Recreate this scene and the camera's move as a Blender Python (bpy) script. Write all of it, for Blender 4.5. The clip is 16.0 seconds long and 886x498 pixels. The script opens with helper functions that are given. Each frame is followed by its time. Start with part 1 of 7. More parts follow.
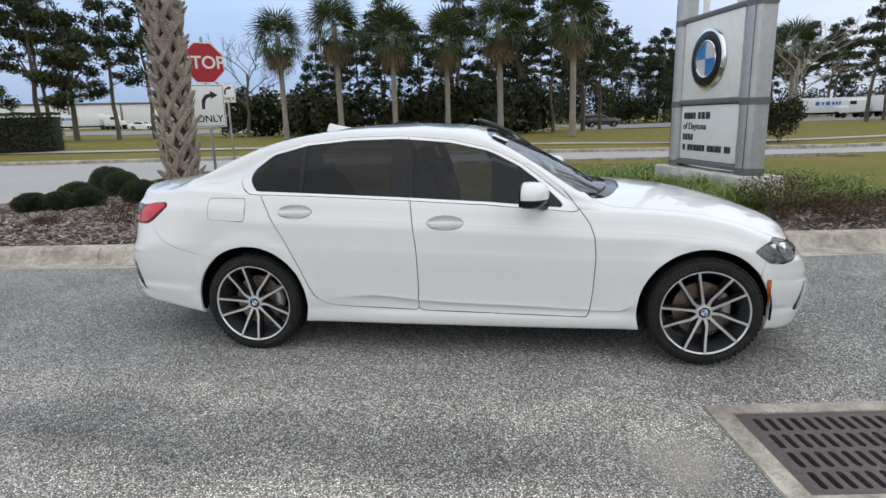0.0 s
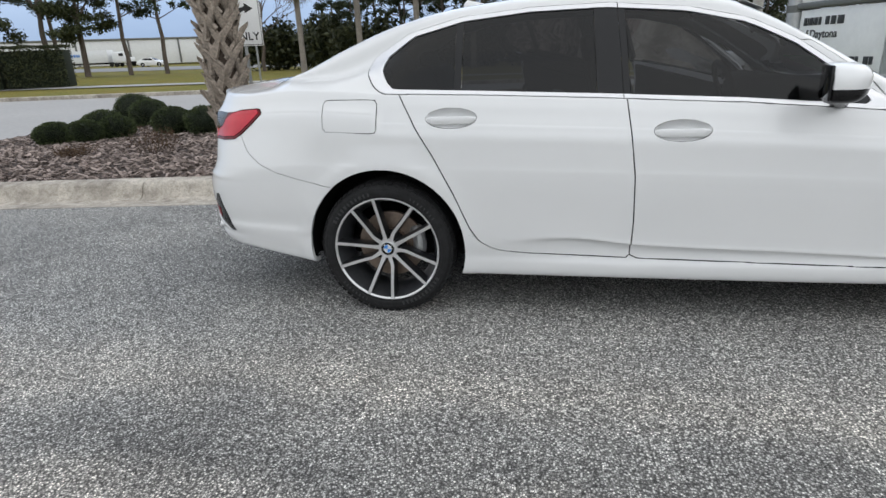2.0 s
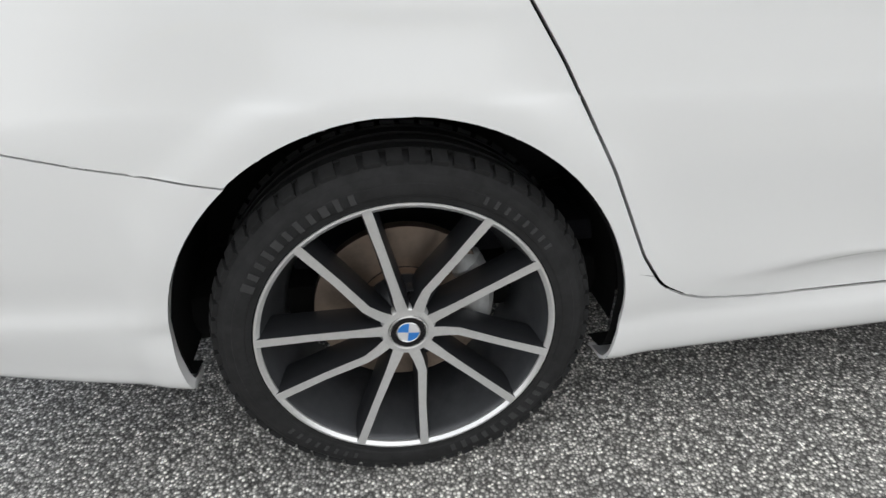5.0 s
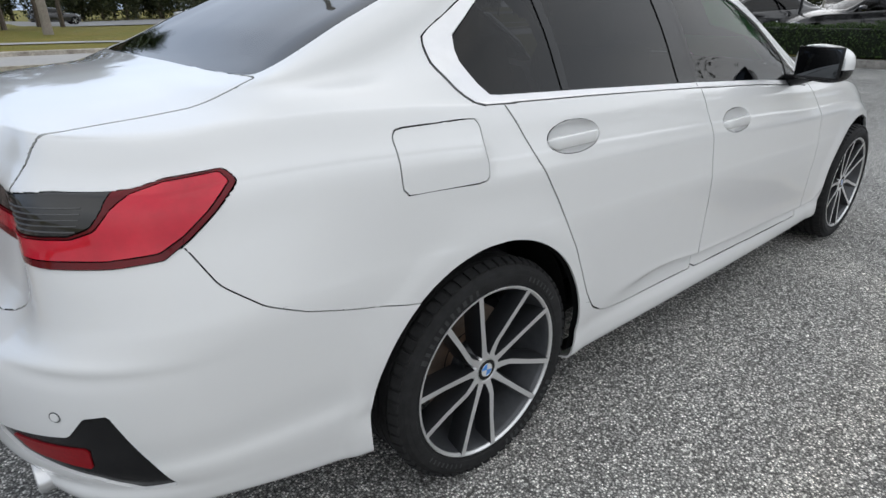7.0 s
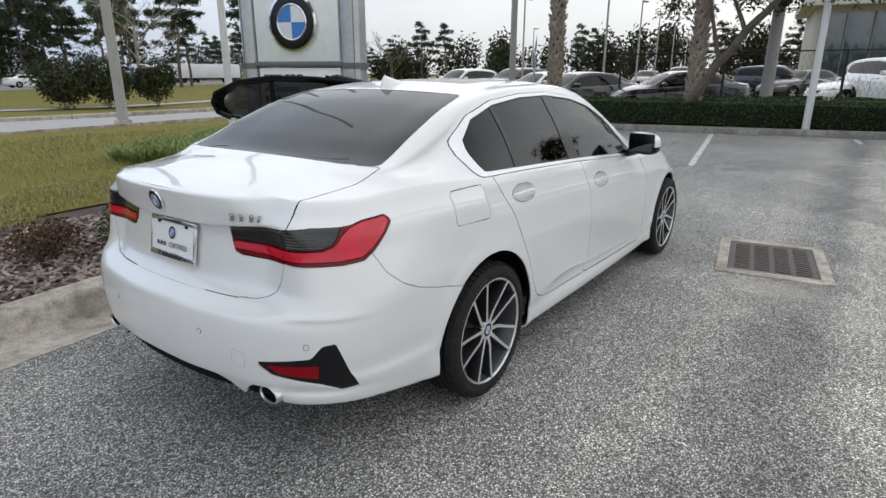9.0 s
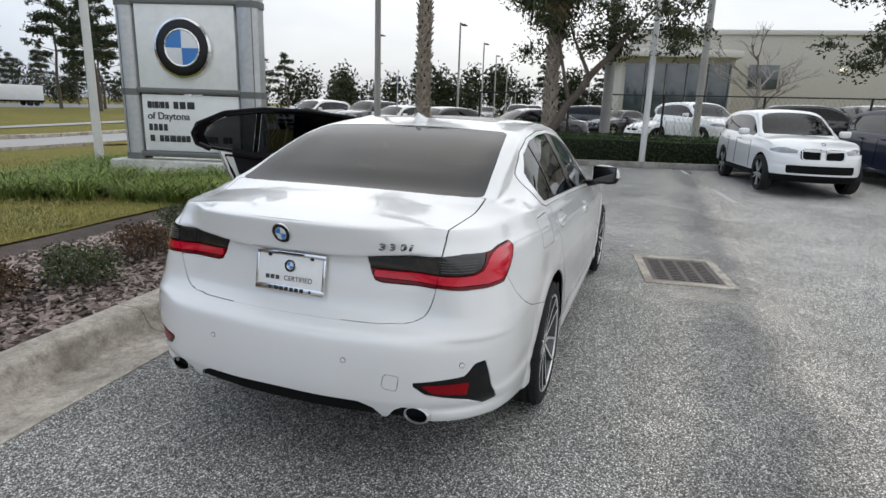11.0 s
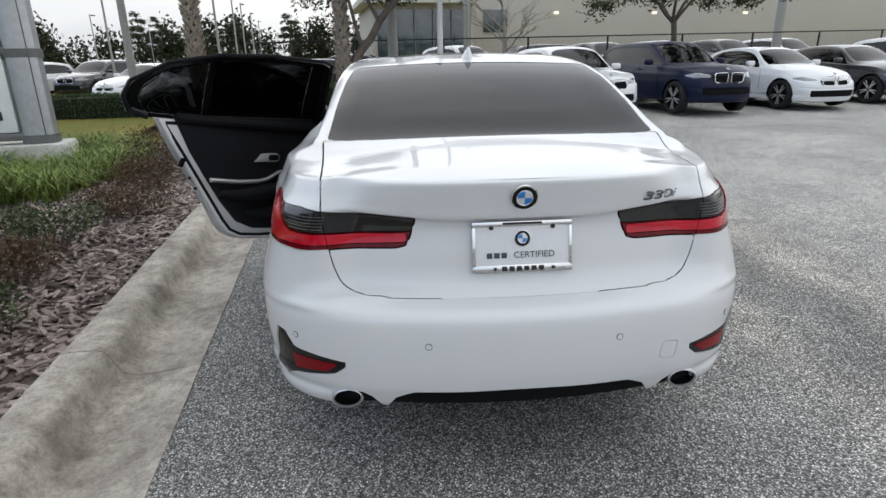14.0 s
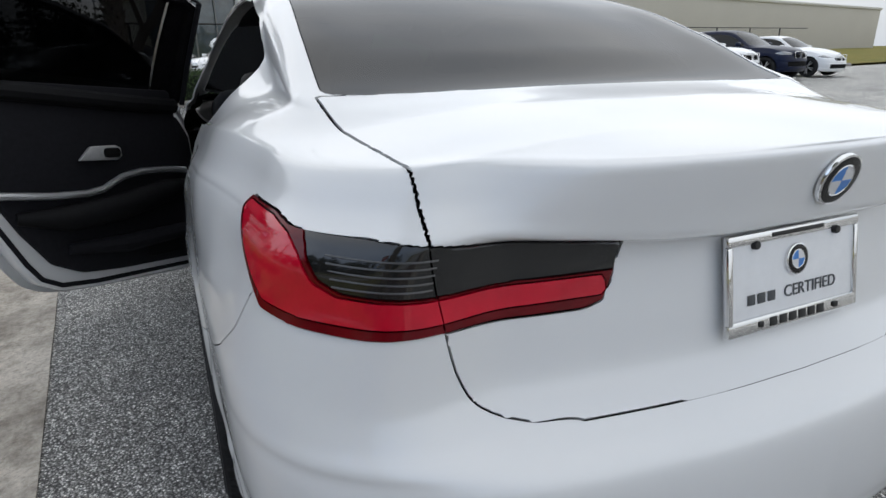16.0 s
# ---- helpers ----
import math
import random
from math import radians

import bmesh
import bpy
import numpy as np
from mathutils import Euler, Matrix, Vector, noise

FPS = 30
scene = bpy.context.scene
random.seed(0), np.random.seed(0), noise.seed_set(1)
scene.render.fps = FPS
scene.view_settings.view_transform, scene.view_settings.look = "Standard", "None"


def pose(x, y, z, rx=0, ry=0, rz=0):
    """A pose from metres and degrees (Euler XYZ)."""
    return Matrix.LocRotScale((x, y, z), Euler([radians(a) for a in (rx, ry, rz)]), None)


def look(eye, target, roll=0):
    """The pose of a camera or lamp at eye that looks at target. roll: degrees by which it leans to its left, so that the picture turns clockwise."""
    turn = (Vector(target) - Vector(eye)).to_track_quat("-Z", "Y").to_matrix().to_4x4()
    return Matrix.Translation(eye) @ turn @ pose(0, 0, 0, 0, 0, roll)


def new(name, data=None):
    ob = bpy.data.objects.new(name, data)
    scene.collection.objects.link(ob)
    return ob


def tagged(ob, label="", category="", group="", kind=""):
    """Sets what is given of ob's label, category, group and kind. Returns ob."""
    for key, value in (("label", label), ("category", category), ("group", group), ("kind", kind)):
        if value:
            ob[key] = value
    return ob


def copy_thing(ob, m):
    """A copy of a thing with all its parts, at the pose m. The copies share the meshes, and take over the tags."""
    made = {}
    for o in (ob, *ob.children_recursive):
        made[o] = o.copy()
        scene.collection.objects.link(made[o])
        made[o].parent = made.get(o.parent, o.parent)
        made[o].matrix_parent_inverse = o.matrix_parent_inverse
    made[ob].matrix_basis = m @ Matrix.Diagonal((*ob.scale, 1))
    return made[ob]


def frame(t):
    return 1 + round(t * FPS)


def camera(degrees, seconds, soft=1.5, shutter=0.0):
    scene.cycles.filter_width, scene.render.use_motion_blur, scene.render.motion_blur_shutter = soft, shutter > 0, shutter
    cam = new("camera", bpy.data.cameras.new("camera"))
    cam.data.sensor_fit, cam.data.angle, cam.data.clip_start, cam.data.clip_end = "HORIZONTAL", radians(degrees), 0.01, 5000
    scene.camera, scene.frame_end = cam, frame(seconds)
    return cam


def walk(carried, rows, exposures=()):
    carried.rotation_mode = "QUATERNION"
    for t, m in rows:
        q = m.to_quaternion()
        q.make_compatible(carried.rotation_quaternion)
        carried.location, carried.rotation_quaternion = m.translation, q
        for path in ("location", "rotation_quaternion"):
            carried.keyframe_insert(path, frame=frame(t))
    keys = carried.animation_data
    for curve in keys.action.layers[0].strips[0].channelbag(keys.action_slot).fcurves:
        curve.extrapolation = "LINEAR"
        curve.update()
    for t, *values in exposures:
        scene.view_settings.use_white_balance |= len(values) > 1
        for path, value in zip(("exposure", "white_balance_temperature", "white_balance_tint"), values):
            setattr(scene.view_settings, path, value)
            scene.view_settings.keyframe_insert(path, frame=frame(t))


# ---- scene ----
cam = camera(75.0, 16.0)
PATH = [
    (0, (1.848, -4.337, 1.495), (1.537, -2.412, 1.052), -1.7),
    (0.5, (1.524, -4.298, 1.431), (1.219, -2.381, 0.951), -2.0),
    (1, (1.247, -4.054, 1.361), (0.918, -2.153, 0.834), -2.2),
    (1.5, (0.966, -3.79, 1.279), (0.621, -1.908, 0.697), -2.4),
    (2, (0.759, -3.438, 1.212), (0.405, -1.578, 0.567), -2.5),
    (2.5, (0.552, -3.066, 1.181), (0.214, -1.227, 0.471), -2.6),
    (3, (0.392, -2.695, 1.154), (0.07, -0.884, 0.37), -2.9),
    (3.2, (0.354, -2.543, 1.141), (0.04, -0.747, 0.319), -3.1),
    (5.3, (-0.134, -1.666, 0.936), (0.26, 0.018, -0.068), -1.4),
    (5.5, (-0.204, -1.665, 0.976), (0.31, -0.014, -0.028), -0.7),
    (6, (-0.421, -1.756, 1.078), (0.384, -0.188, 0.132), 0.4),
    (6.5, (-0.693, -1.779, 1.171), (0.335, -0.29, 0.317), 0.2),
    (7, (-0.975, -1.847, 1.264), (0.217, -0.439, 0.49), -0.3),
    (7.5, (-1.26, -1.967, 1.347), (0.056, -0.639, 0.636), -0.8),
    (8, (-1.624, -1.98, 1.393), (-0.211, -0.729, 0.731), -0.8),
    (8.5, (-1.909, -2.071, 1.439), (-0.425, -0.884, 0.815), -0.2),
    (9, (-2.162, -2.187, 1.489), (-0.614, -1.063, 0.907), 0.2),
    (9.2, (-2.275, -2.194, 1.5), (-0.702, -1.096, 0.933), 0.5),
    (11.3, (-2.933, -1.149, 1.507), (-1.078, -0.58, 1.025), 1.7),
    (11.5, (-2.957, -1.041, 1.501), (-1.087, -0.531, 1.008), 1.5),
    (12, (-2.941, -0.7, 1.505), (-1.039, -0.364, 0.987), 1.4),
    (12.5, (-2.988, -0.382, 1.486), (-1.071, -0.214, 0.941), 1.3),
    (13, (-2.941, -0.098, 1.477), (-1.025, -0.076, 0.903), 0.9),
    (13.5, (-2.785, 0.126, 1.465), (-0.878, 0.058, 0.866), -0.1),
    (14, (-2.707, 0.376, 1.408), (-0.81, 0.23, 0.792), -1.1),
    (14.5, (-2.52, 0.561, 1.327), (-0.635, 0.323, 0.705), -1.8),
    (15, (-2.172, 0.681, 1.293), (-0.31, 0.279, 0.685), -1.7),
    (15.5, (-1.857, 0.838, 1.245), (-0.05, 0.23, 0.641), -1.4),
    (16, (-1.57, 0.897, 1.202), (0.154, 0.11, 0.565), -0.7),
]
walk(cam, [(t, look(eye, target, roll)) for t, eye, target, roll in PATH], exposures=((0.0, .57, 6230, 10), (3.0, .64, 6230, 10), (5.5, .92, 6480, 10), (6.5, .50, 6180, 10), (9.0, .53, 6260, 10), (12.5, .53, 6230, 10), (14.5, .58, 6200, 10), (16.0, .49, 6180, 10)))

# ---- light: overcast sky, soft low sun behind cloud ----
world = bpy.data.worlds.new("sky")
scene.world = world
world.use_nodes = True
wn, wl = world.node_tree.nodes, world.node_tree.links
wn.clear()
w_out = wn.new("ShaderNodeOutputWorld")
w_bg = wn.new("ShaderNodeBackground")
w_sky = wn.new("ShaderNodeTexSky")
w_sky.sky_type = "NISHITA"
w_sky.sun_disc = False
SUN_EL, SUN_AZ = radians(42), radians(65)
w_sky.sun_elevation, w_sky.sun_rotation = SUN_EL, SUN_AZ
w_sky.dust_density, w_sky.ozone_density = 3.0, 1.5
w_co = wn.new("ShaderNodeTexCoord")
w_map = wn.new("ShaderNodeMapping")
w_map.inputs["Scale"].default_value = (1.2, 1.2, 4.0)
w_cloud = wn.new("ShaderNodeTexNoise")
w_cloud.inputs["Scale"].default_value, w_cloud.inputs["Detail"].default_value = 1.6, 7.0
w_ramp = wn.new("ShaderNodeValToRGB")
w_ramp.color_ramp.elements[0].position, w_ramp.color_ramp.elements[1].position = 0.30, 0.66
w_ramp.color_ramp.elements[0].color = (7.3, 7.7, 8.3, 1)
w_ramp.color_ramp.elements[1].color = (10.0, 10.0, 9.9, 1)
w_mix = wn.new("ShaderNodeMixRGB")
w_mix.inputs["Fac"].default_value = 0.90
w_sep = wn.new("ShaderNodeSeparateXYZ")
w_el = wn.new("ShaderNodeValToRGB")                 # an overcast sky is brightest overhead
w_el.color_ramp.elements.new(0.32).color = (.86, .86, .86, 1)
w_el.color_ramp.elements[0].position, w_el.color_ramp.elements[2].position = 0.03, 0.75
w_el.color_ramp.elements[0].color, w_el.color_ramp.elements[2].color = (.57, .57, .57, 1), (.73, .73, .73, 1)
w_gain = wn.new("ShaderNodeMixRGB")
w_gain.blend_type = "MULTIPLY"
w_gain.inputs["Fac"].default_value = 1.0
wl.new(w_co.outputs["Generated"], w_map.inputs["Vector"])
wl.new(w_co.outputs["Generated"], w_sep.inputs["Vector"])
wl.new(w_sep.outputs["Z"], w_el.inputs["Fac"])
wl.new(w_map.outputs["Vector"], w_cloud.inputs["Vector"])
wl.new(w_cloud.outputs["Fac"], w_ramp.inputs["Fac"])
wl.new(w_sky.outputs["Color"], w_mix.inputs["Color1"])
wl.new(w_ramp.outputs["Color"], w_mix.inputs["Color2"])
wl.new(w_mix.outputs["Color"], w_gain.inputs["Color1"])
wl.new(w_el.outputs["Color"], w_gain.inputs["Color2"])
# the cloud is thinner and paler on the sun's side, heavier and bluer opposite
w_dot = wn.new("ShaderNodeVectorMath")
w_dot.operation = "DOT_PRODUCT"
w_dot.inputs[1].default_value = (.45, -.89, .0)
wl.new(w_co.outputs["Generated"], w_dot.inputs[0])
w_side = wn.new("ShaderNodeMapRange")
w_side.inputs["From Min"].default_value, w_side.inputs["From Max"].default_value = -1.0, -0.25
wl.new(w_dot.outputs["Value"], w_side.inputs["Value"])
w_tint = wn.new("ShaderNodeValToRGB")
w_tint.color_ramp.elements[0].color, w_tint.color_ramp.elements[1].color = (.60, .76, 1.02, 1), (1.14, 1.13, 1.10, 1)
wl.new(w_side.outputs["Result"], w_tint.inputs["Fac"])
w_lean = wn.new("ShaderNodeMixRGB")
w_lean.blend_type = "MULTIPLY"
w_lean.inputs["Fac"].default_value = 1.0
wl.new(w_gain.outputs["Color"], w_lean.inputs["Color1"])
wl.new(w_tint.outputs["Color"], w_lean.inputs["Color2"])
wl.new(w_lean.outputs["Color"], w_bg.inputs["Color"])
w_bg.inputs["Strength"].default_value = 0.10
wl.new(w_bg.outputs["Background"], w_out.inputs["Surface"])
sun = new("sun", bpy.data.lights.new("sun", "SUN"))
sun.data.energy, sun.data.angle, sun.data.color = 0.5, radians(170), (1.0, 0.985, 0.96)
sun_dir = Vector((math.sin(SUN_AZ) * math.cos(SUN_EL), math.cos(SUN_AZ) * math.cos(SUN_EL), math.sin(SUN_EL)))
sun.matrix_world = look(sun_dir * 50, (0, 0, 0))


# ---- materials ----
def nodes_of(name):
    m = bpy.data.materials.new(name)
    m.use_nodes = True
    return m, m.node_tree.nodes, m.node_tree.links, m.node_tree.nodes["Principled BSDF"]


def set_in(bsdf, **kw):
    for k, v in kw.items():
        key = k.replace("_", " ")
        bsdf.inputs[key].default_value = (*v, 1) if isinstance(v, tuple) and len(v) == 3 else v


def noise_node(n, l, scale, detail=4.0, rough=0.6, co="Object"):
    c = n.new("ShaderNodeTexCoord")
    t = n.new("ShaderNodeTexNoise")
    t.inputs["Scale"].default_value, t.inputs["Detail"].default_value, t.inputs["Roughness"].default_value = scale, detail, rough
    l.new(c.outputs[co], t.inputs["Vector"])
    return t


def ramp_node(n, l, src, stops):
    r = n.new("ShaderNodeValToRGB")
    e = r.color_ramp.elements
    while len(e) < len(stops):
        e.new(0.5)
    for i, (p, c) in enumerate(stops):
        e[i].position, e[i].color = p, (*c, 1)
    l.new(src, r.inputs["Fac"])
    return r


def mixed(n, l, a, b, fac, mode="MIX"):
    m = n.new("ShaderNodeMixRGB")
    m.blend_type = mode
    for k, s in (("Color1", a), ("Color2", b), ("Fac", fac)):
        if isinstance(s, (int, float)):
            m.inputs[k].default_value = s
        elif isinstance(s, tuple):
            m.inputs[k].default_value = (*s, 1)
        else:
            l.new(s, m.inputs[k])
    return m.outputs["Color"]


def bump(n, l, bsdf, src, strength, dist=0.01):
    b = n.new("ShaderNodeBump")
    b.inputs["Strength"].default_value, b.inputs["Distance"].default_value = strength, dist
    l.new(src, b.inputs["Height"])
    l.new(b.outputs["Normal"], bsdf.inputs["Normal"])


def mat(name, col, rough=0.5, metal=0.0, var=0.15, scale=30.0, bumpy=0.0, big=2.0, coat=0.0, co="Object", spec=0.5, emit=None):
    """A plain surface with grain and larger stains."""
    m, n, l, p = nodes_of(name)
    a = noise_node(n, l, scale, 5.0, 0.65, co)
    b = noise_node(n, l, big, 3.0, 0.5, co)
    lo, hi = tuple(c * (1 - var) for c in col), tuple(min(1, c * (1 + var)) for c in col)
    r1 = ramp_node(n, l, a.outputs["Fac"], [(0.3, lo), (0.7, hi)])
    r2 = ramp_node(n, l, b.outputs["Fac"], [(0.3, (1 - var * 0.8,) * 3), (0.7, (1, 1, 1))])
    l.new(mixed(n, l, r1.outputs["Color"], r2.outputs["Color"], 1.0, "MULTIPLY"), p.inputs["Base Color"])
    set_in(p, Roughness=rough, Metallic=metal, Coat_Weight=coat, Specular_IOR_Level=spec)
    if bumpy:
        bump(n, l, p, a.outputs["Fac"], bumpy)
    if emit:
        set_in(p, Emission_Color=emit[0], Emission_Strength=emit[1])
    return m


def glass_mat(name, tint, gloss=0.02, ior=1.45):
    m, n, l, p = nodes_of(name)
    n.remove(p)
    out = n["Material Output"]
    tr, gl, fr, mx = n.new("ShaderNodeBsdfTransparent"), n.new("ShaderNodeBsdfGlossy"), n.new("ShaderNodeFresnel"), n.new("ShaderNodeMixShader")
    tr.inputs["Color"].default_value = (*tint, 1)
    gl.inputs["Roughness"].default_value, fr.inputs["IOR"].default_value = gloss, ior
    l.new(fr.outputs["Fac"], mx.inputs["Fac"])
    l.new(tr.outputs["BSDF"], mx.inputs[1])
    l.new(gl.outputs["BSDF"], mx.inputs[2])
    l.new(mx.outputs["Shader"], out.inputs["Surface"])
    return m


def asphalt_mat():
    m, n, l, p = nodes_of("asphalt")
    c = n.new("ShaderNodeTexCoord")
    vo = n.new("ShaderNodeTexVoronoi")
    vo.inputs["Scale"].default_value = 150.0
    l.new(c.outputs["Object"], vo.inputs["Vector"])
    hs = n.new("ShaderNodeSeparateColor")
    l.new(vo.outputs["Color"], hs.inputs["Color"])
    chips = ramp_node(n, l, hs.outputs["Red"], [(0.0, (0.12, 0.118, 0.115)), (0.45, (0.27, 0.265, 0.258)), (0.78, (0.49, 0.48, 0.465)), (1.0, (0.88, 0.87, 0.84))])
    binder = ramp_node(n, l, vo.outputs["Distance"], [(0.32, (1, 1, 1)), (0.62, (0.28, 0.28, 0.28))])
    base = mixed(n, l, chips.outputs["Color"], binder.outputs["Color"], 1.0, "MULTIPLY")
    big = noise_node(n, l, 0.55, 6.0, 0.65)
    st = ramp_node(n, l, big.outputs["Fac"], [(0.30, (1.0, 1.0, 1.0)), (0.5, (1.36, 1.36, 1.35)), (0.72, (1.78, 1.76, 1.72))])
    big2 = noise_node(n, l, 3.5, 5.0, 0.7)
    st2 = ramp_node(n, l, big2.outputs["Fac"], [(0.3, (0.85, 0.85, 0.85)), (0.7, (1.12, 1.12, 1.1))])
    base = mixed(n, l, base, st.outputs["Color"], 1.0, "MULTIPLY")
    base = mixed(n, l, base, st2.outputs["Color"], 1.0, "MULTIPLY")
    mid = noise_node(n, l, 38.0, 4.0, 0.7)
    st3 = ramp_node(n, l, mid.outputs["Fac"], [(0.32, (0.66, 0.655, 0.65)), (0.55, (1.06, 1.06, 1.06)), (0.75, (1.34, 1.34, 1.33))])
    base = mixed(n, l, base, st3.outputs["Color"], 1.0, "MULTIPLY")
    # run-off streaks along the line of the drain, worn paler ground beyond them
    xyz = n.new("ShaderNodeSeparateXYZ")
    l.new(c.outputs["Object"], xyz.inputs["Vector"])
    wob = noise_node(n, l, 0.9, 5.0, 0.6)
    off = n.new("ShaderNodeMath")
    off.operation = "MULTIPLY_ADD"
    off.inputs[1].default_value = 0.9
    l.new(wob.outputs["Fac"], off.inputs[0])
    l.new(xyz.outputs["Y"], off.inputs[2])
    rng = n.new("ShaderNodeMapRange")
    rng.inputs["From Min"].default_value, rng.inputs["From Max"].default_value = -5.55, 0.45
    l.new(off.outputs["Value"], rng.inputs["Value"])
    # the last stops darken towards the kerb: shade round the car, painted in
    run_shade = ramp_node(n, l, rng.outputs["Result"], [(0.0, (1.36, 1.35, 1.32)), (0.50, (1.30, 1.29, 1.26)), (0.61, (1.30, 1.25, 1.19)), (0.650, (0.72, 0.72, 0.72)), (0.69, (0.86, 0.86, 0.86)), (0.73, (1.16, 1.13, 1.09)), (0.80, (.98, .98, .98)), (1.0, (0.87, 0.87, 0.87))])
    base = mixed(n, l, base, run_shade.outputs["Color"], 1.0, "MULTIPLY")
    # pale sediment beside the grate
    near = n.new("ShaderNodeVectorMath")
    near.operation = "DISTANCE"
    near.inputs[1].default_value = (2.50, -1.90, 0.0)
    l.new(c.outputs["Object"], near.inputs[0])
    edge = n.new("ShaderNodeMath")
    edge.operation = "MULTIPLY_ADD"
    edge.inputs[1].default_value = 1.1
    l.new(wob.outputs["Fac"], edge.inputs[0])
    l.new(near.outputs["Value"], edge.inputs[2])
    silt = ramp_node(n, l, edge.outputs["Value"], [(0.60, (0.62, 0.62, 0.62)), (0.88, (0, 0, 0))])
    base = mixed(n, l, base, (0.36, 0.325, 0.285), silt.outputs["Color"])
    l.new(base, p.inputs["Base Color"])
    set_in(p, Roughness=0.82, Specular_IOR_Level=0.35)
    inv = ramp_node(n, l, vo.outputs["Distance"], [(0.0, (1, 1, 1)), (0.6, (0, 0, 0))])
    bump(n, l, p, inv.outputs["Color"], 0.55, 0.004)
    return m


def concrete_mat(name, col=(0.42, 0.40, 0.36), dirt=(0.17, 0.155, 0.135)):
    m, n, l, p = nodes_of(name)
    a = noise_node(n, l, 60.0, 6.0, 0.7)
    b = noise_node(n, l, 2.2, 6.0, 0.7)
    r1 = ramp_node(n, l, a.outputs["Fac"], [(0.28, tuple(x * 0.58 for x in col)), (0.5, col), (0.72, tuple(x * 1.22 for x in col))])
    f = ramp_node(n, l, b.outputs["Fac"], [(0.38, (0, 0, 0)), (0.66, (0.85, 0.85, 0.85))])
    g = noise_node(n, l, 13.0, 8.0, 0.75)
    h = ramp_node(n, l, g.outputs["Fac"], [(0.34, (0.66, 0.64, 0.61)), (0.52, (1, 1, 1)), (0.70, (1.14, 1.13, 1.11))])
    base = mixed(n, l, r1.outputs["Color"], dirt, f.outputs["Color"])
    l.new(mixed(n, l, base, h.outputs["Color"], 1.0, "MULTIPLY"), p.inputs["Base Color"])
    set_in(p, Roughness=0.9)
    bump(n, l, p, a.outputs["Fac"], 0.6, 0.008)
    return m


def grass_ground_mat():
    m, n, l, p = nodes_of("lawn_soil")
    a = noise_node(n, l, 25.0, 6.0, 0.7)
    b = noise_node(n, l, 0.35, 5.0, 0.6)
    r1 = ramp_node(n, l, a.outputs["Fac"], [(0.3, (0.07, 0.08, 0.02)), (0.55, (0.19, 0.175, 0.055)), (0.75, (0.33, 0.285, 0.12))])
    r2 = ramp_node(n, l, b.outputs["Fac"], [(0.35, (0.85, 0.92, 0.6)), (0.65, (1.15, 0.98, 0.75))])
    l.new(mixed(n, l, r1.outputs["Color"], r2.outputs["Color"], 1.0, "MULTIPLY"), p.inputs["Base Color"])
    set_in(p, Roughness=0.95, Specular_IOR_Level=0.2)
    bump(n, l, p, a.outputs["Fac"], 0.8, 0.03)
    return m


def leaf_mat(name, lo, hi):
    m, n, l, p = nodes_of(name)
    g = n.new("ShaderNodeNewGeometry")
    r = ramp_node(n, l, g.outputs["Random Per Island"], [(0.0, lo), (1.0, hi)])
    l.new(r.outputs["Color"], p.inputs["Base Color"])
    set_in(p, Roughness=0.6, Specular_IOR_Level=0.3)
    return m


M_ASPHALT = asphalt_mat()
M_CONCRETE = concrete_mat("kerb_concrete", (0.54, 0.495, 0.43), (0.17, 0.147, 0.122))
M_GUTTER = concrete_mat("gutter_concrete", (0.29, 0.275, 0.25), (0.11, 0.10, 0.09))
M_ROAD = mat("road_concrete", (0.36, 0.35, 0.34), 0.85, var=0.12, scale=8, big=0.3)
M_LAWN = grass_ground_mat()
M_PAINT = mat("white_car_paint", (0.72, 0.722, 0.72), 0.30, var=0.01, scale=3, coat=1.0, big=0.6)
M_PAINT.node_tree.nodes["Principled BSDF"].inputs["Coat Roughness"].default_value = 0.03
# black for underseal and dull parts, also for shade in gaps and hollows
M_GAP = mat("black_underseal_and_shade", (0.006, 0.006, 0.006), 0.9, var=0.2, spec=0.15)
M_BLACK = mat("gloss_black_plastic", (0.006, 0.006, 0.007), 0.22, var=0.1, spec=0.35)
M_TRIM = mat("satin_aluminium_trim", (0.72, 0.72, 0.73), 0.32, 0.85, var=0.03)
M_LETTER = mat("raised_rubber_marking", (0.030, 0.030, 0.031), 0.7, var=0.2)
M_RUBBER = mat("tyre_rubber", (0.019, 0.019, 0.0195), 0.8, var=0.3, spec=0.25, scale=40, bumpy=0.15, big=6)
M_DARKALU = mat("dark_grey_wheel_lacquer", (0.026, 0.027, 0.030), 0.36, 0.4, var=0.1, coat=0.15)
M_BARREL = mat("grey_wheel_barrel_lacquer", (0.085, 0.088, 0.095), 0.35, 0.5, var=0.15, coat=0.2)
M_CUTALU = mat("machined_wheel_face", (0.74, 0.74, 0.74), 0.30, 0.75, var=0.05, scale=120)
M_CHROME = mat("chrome", (0.78, 0.78, 0.78), 0.08, 1.0, var=0.02)
M_MIRROR = mat("tinted_mirror_glass", (0.075, 0.08, 0.085), 0.02, 1.0, var=0.02)
M_STEEL = mat("brake_disc_steel", (0.30, 0.235, 0.19), 0.42, 0.85, var=0.25, scale=18)
M_CALIPER = mat("cast_caliper", (0.60, 0.60, 0.60), 0.38, 0.5, var=0.15)
M_INT = mat("black_interior_trim", (0.0105, 0.0105, 0.0135), 0.8, spec=0.2, var=0.2, scale=60, bumpy=0.1)
M_SEAT = mat("black_seat_leatherette", (0.006, 0.006, 0.007), 0.65, spec=0.18, var=0.2, scale=80, bumpy=0.2)
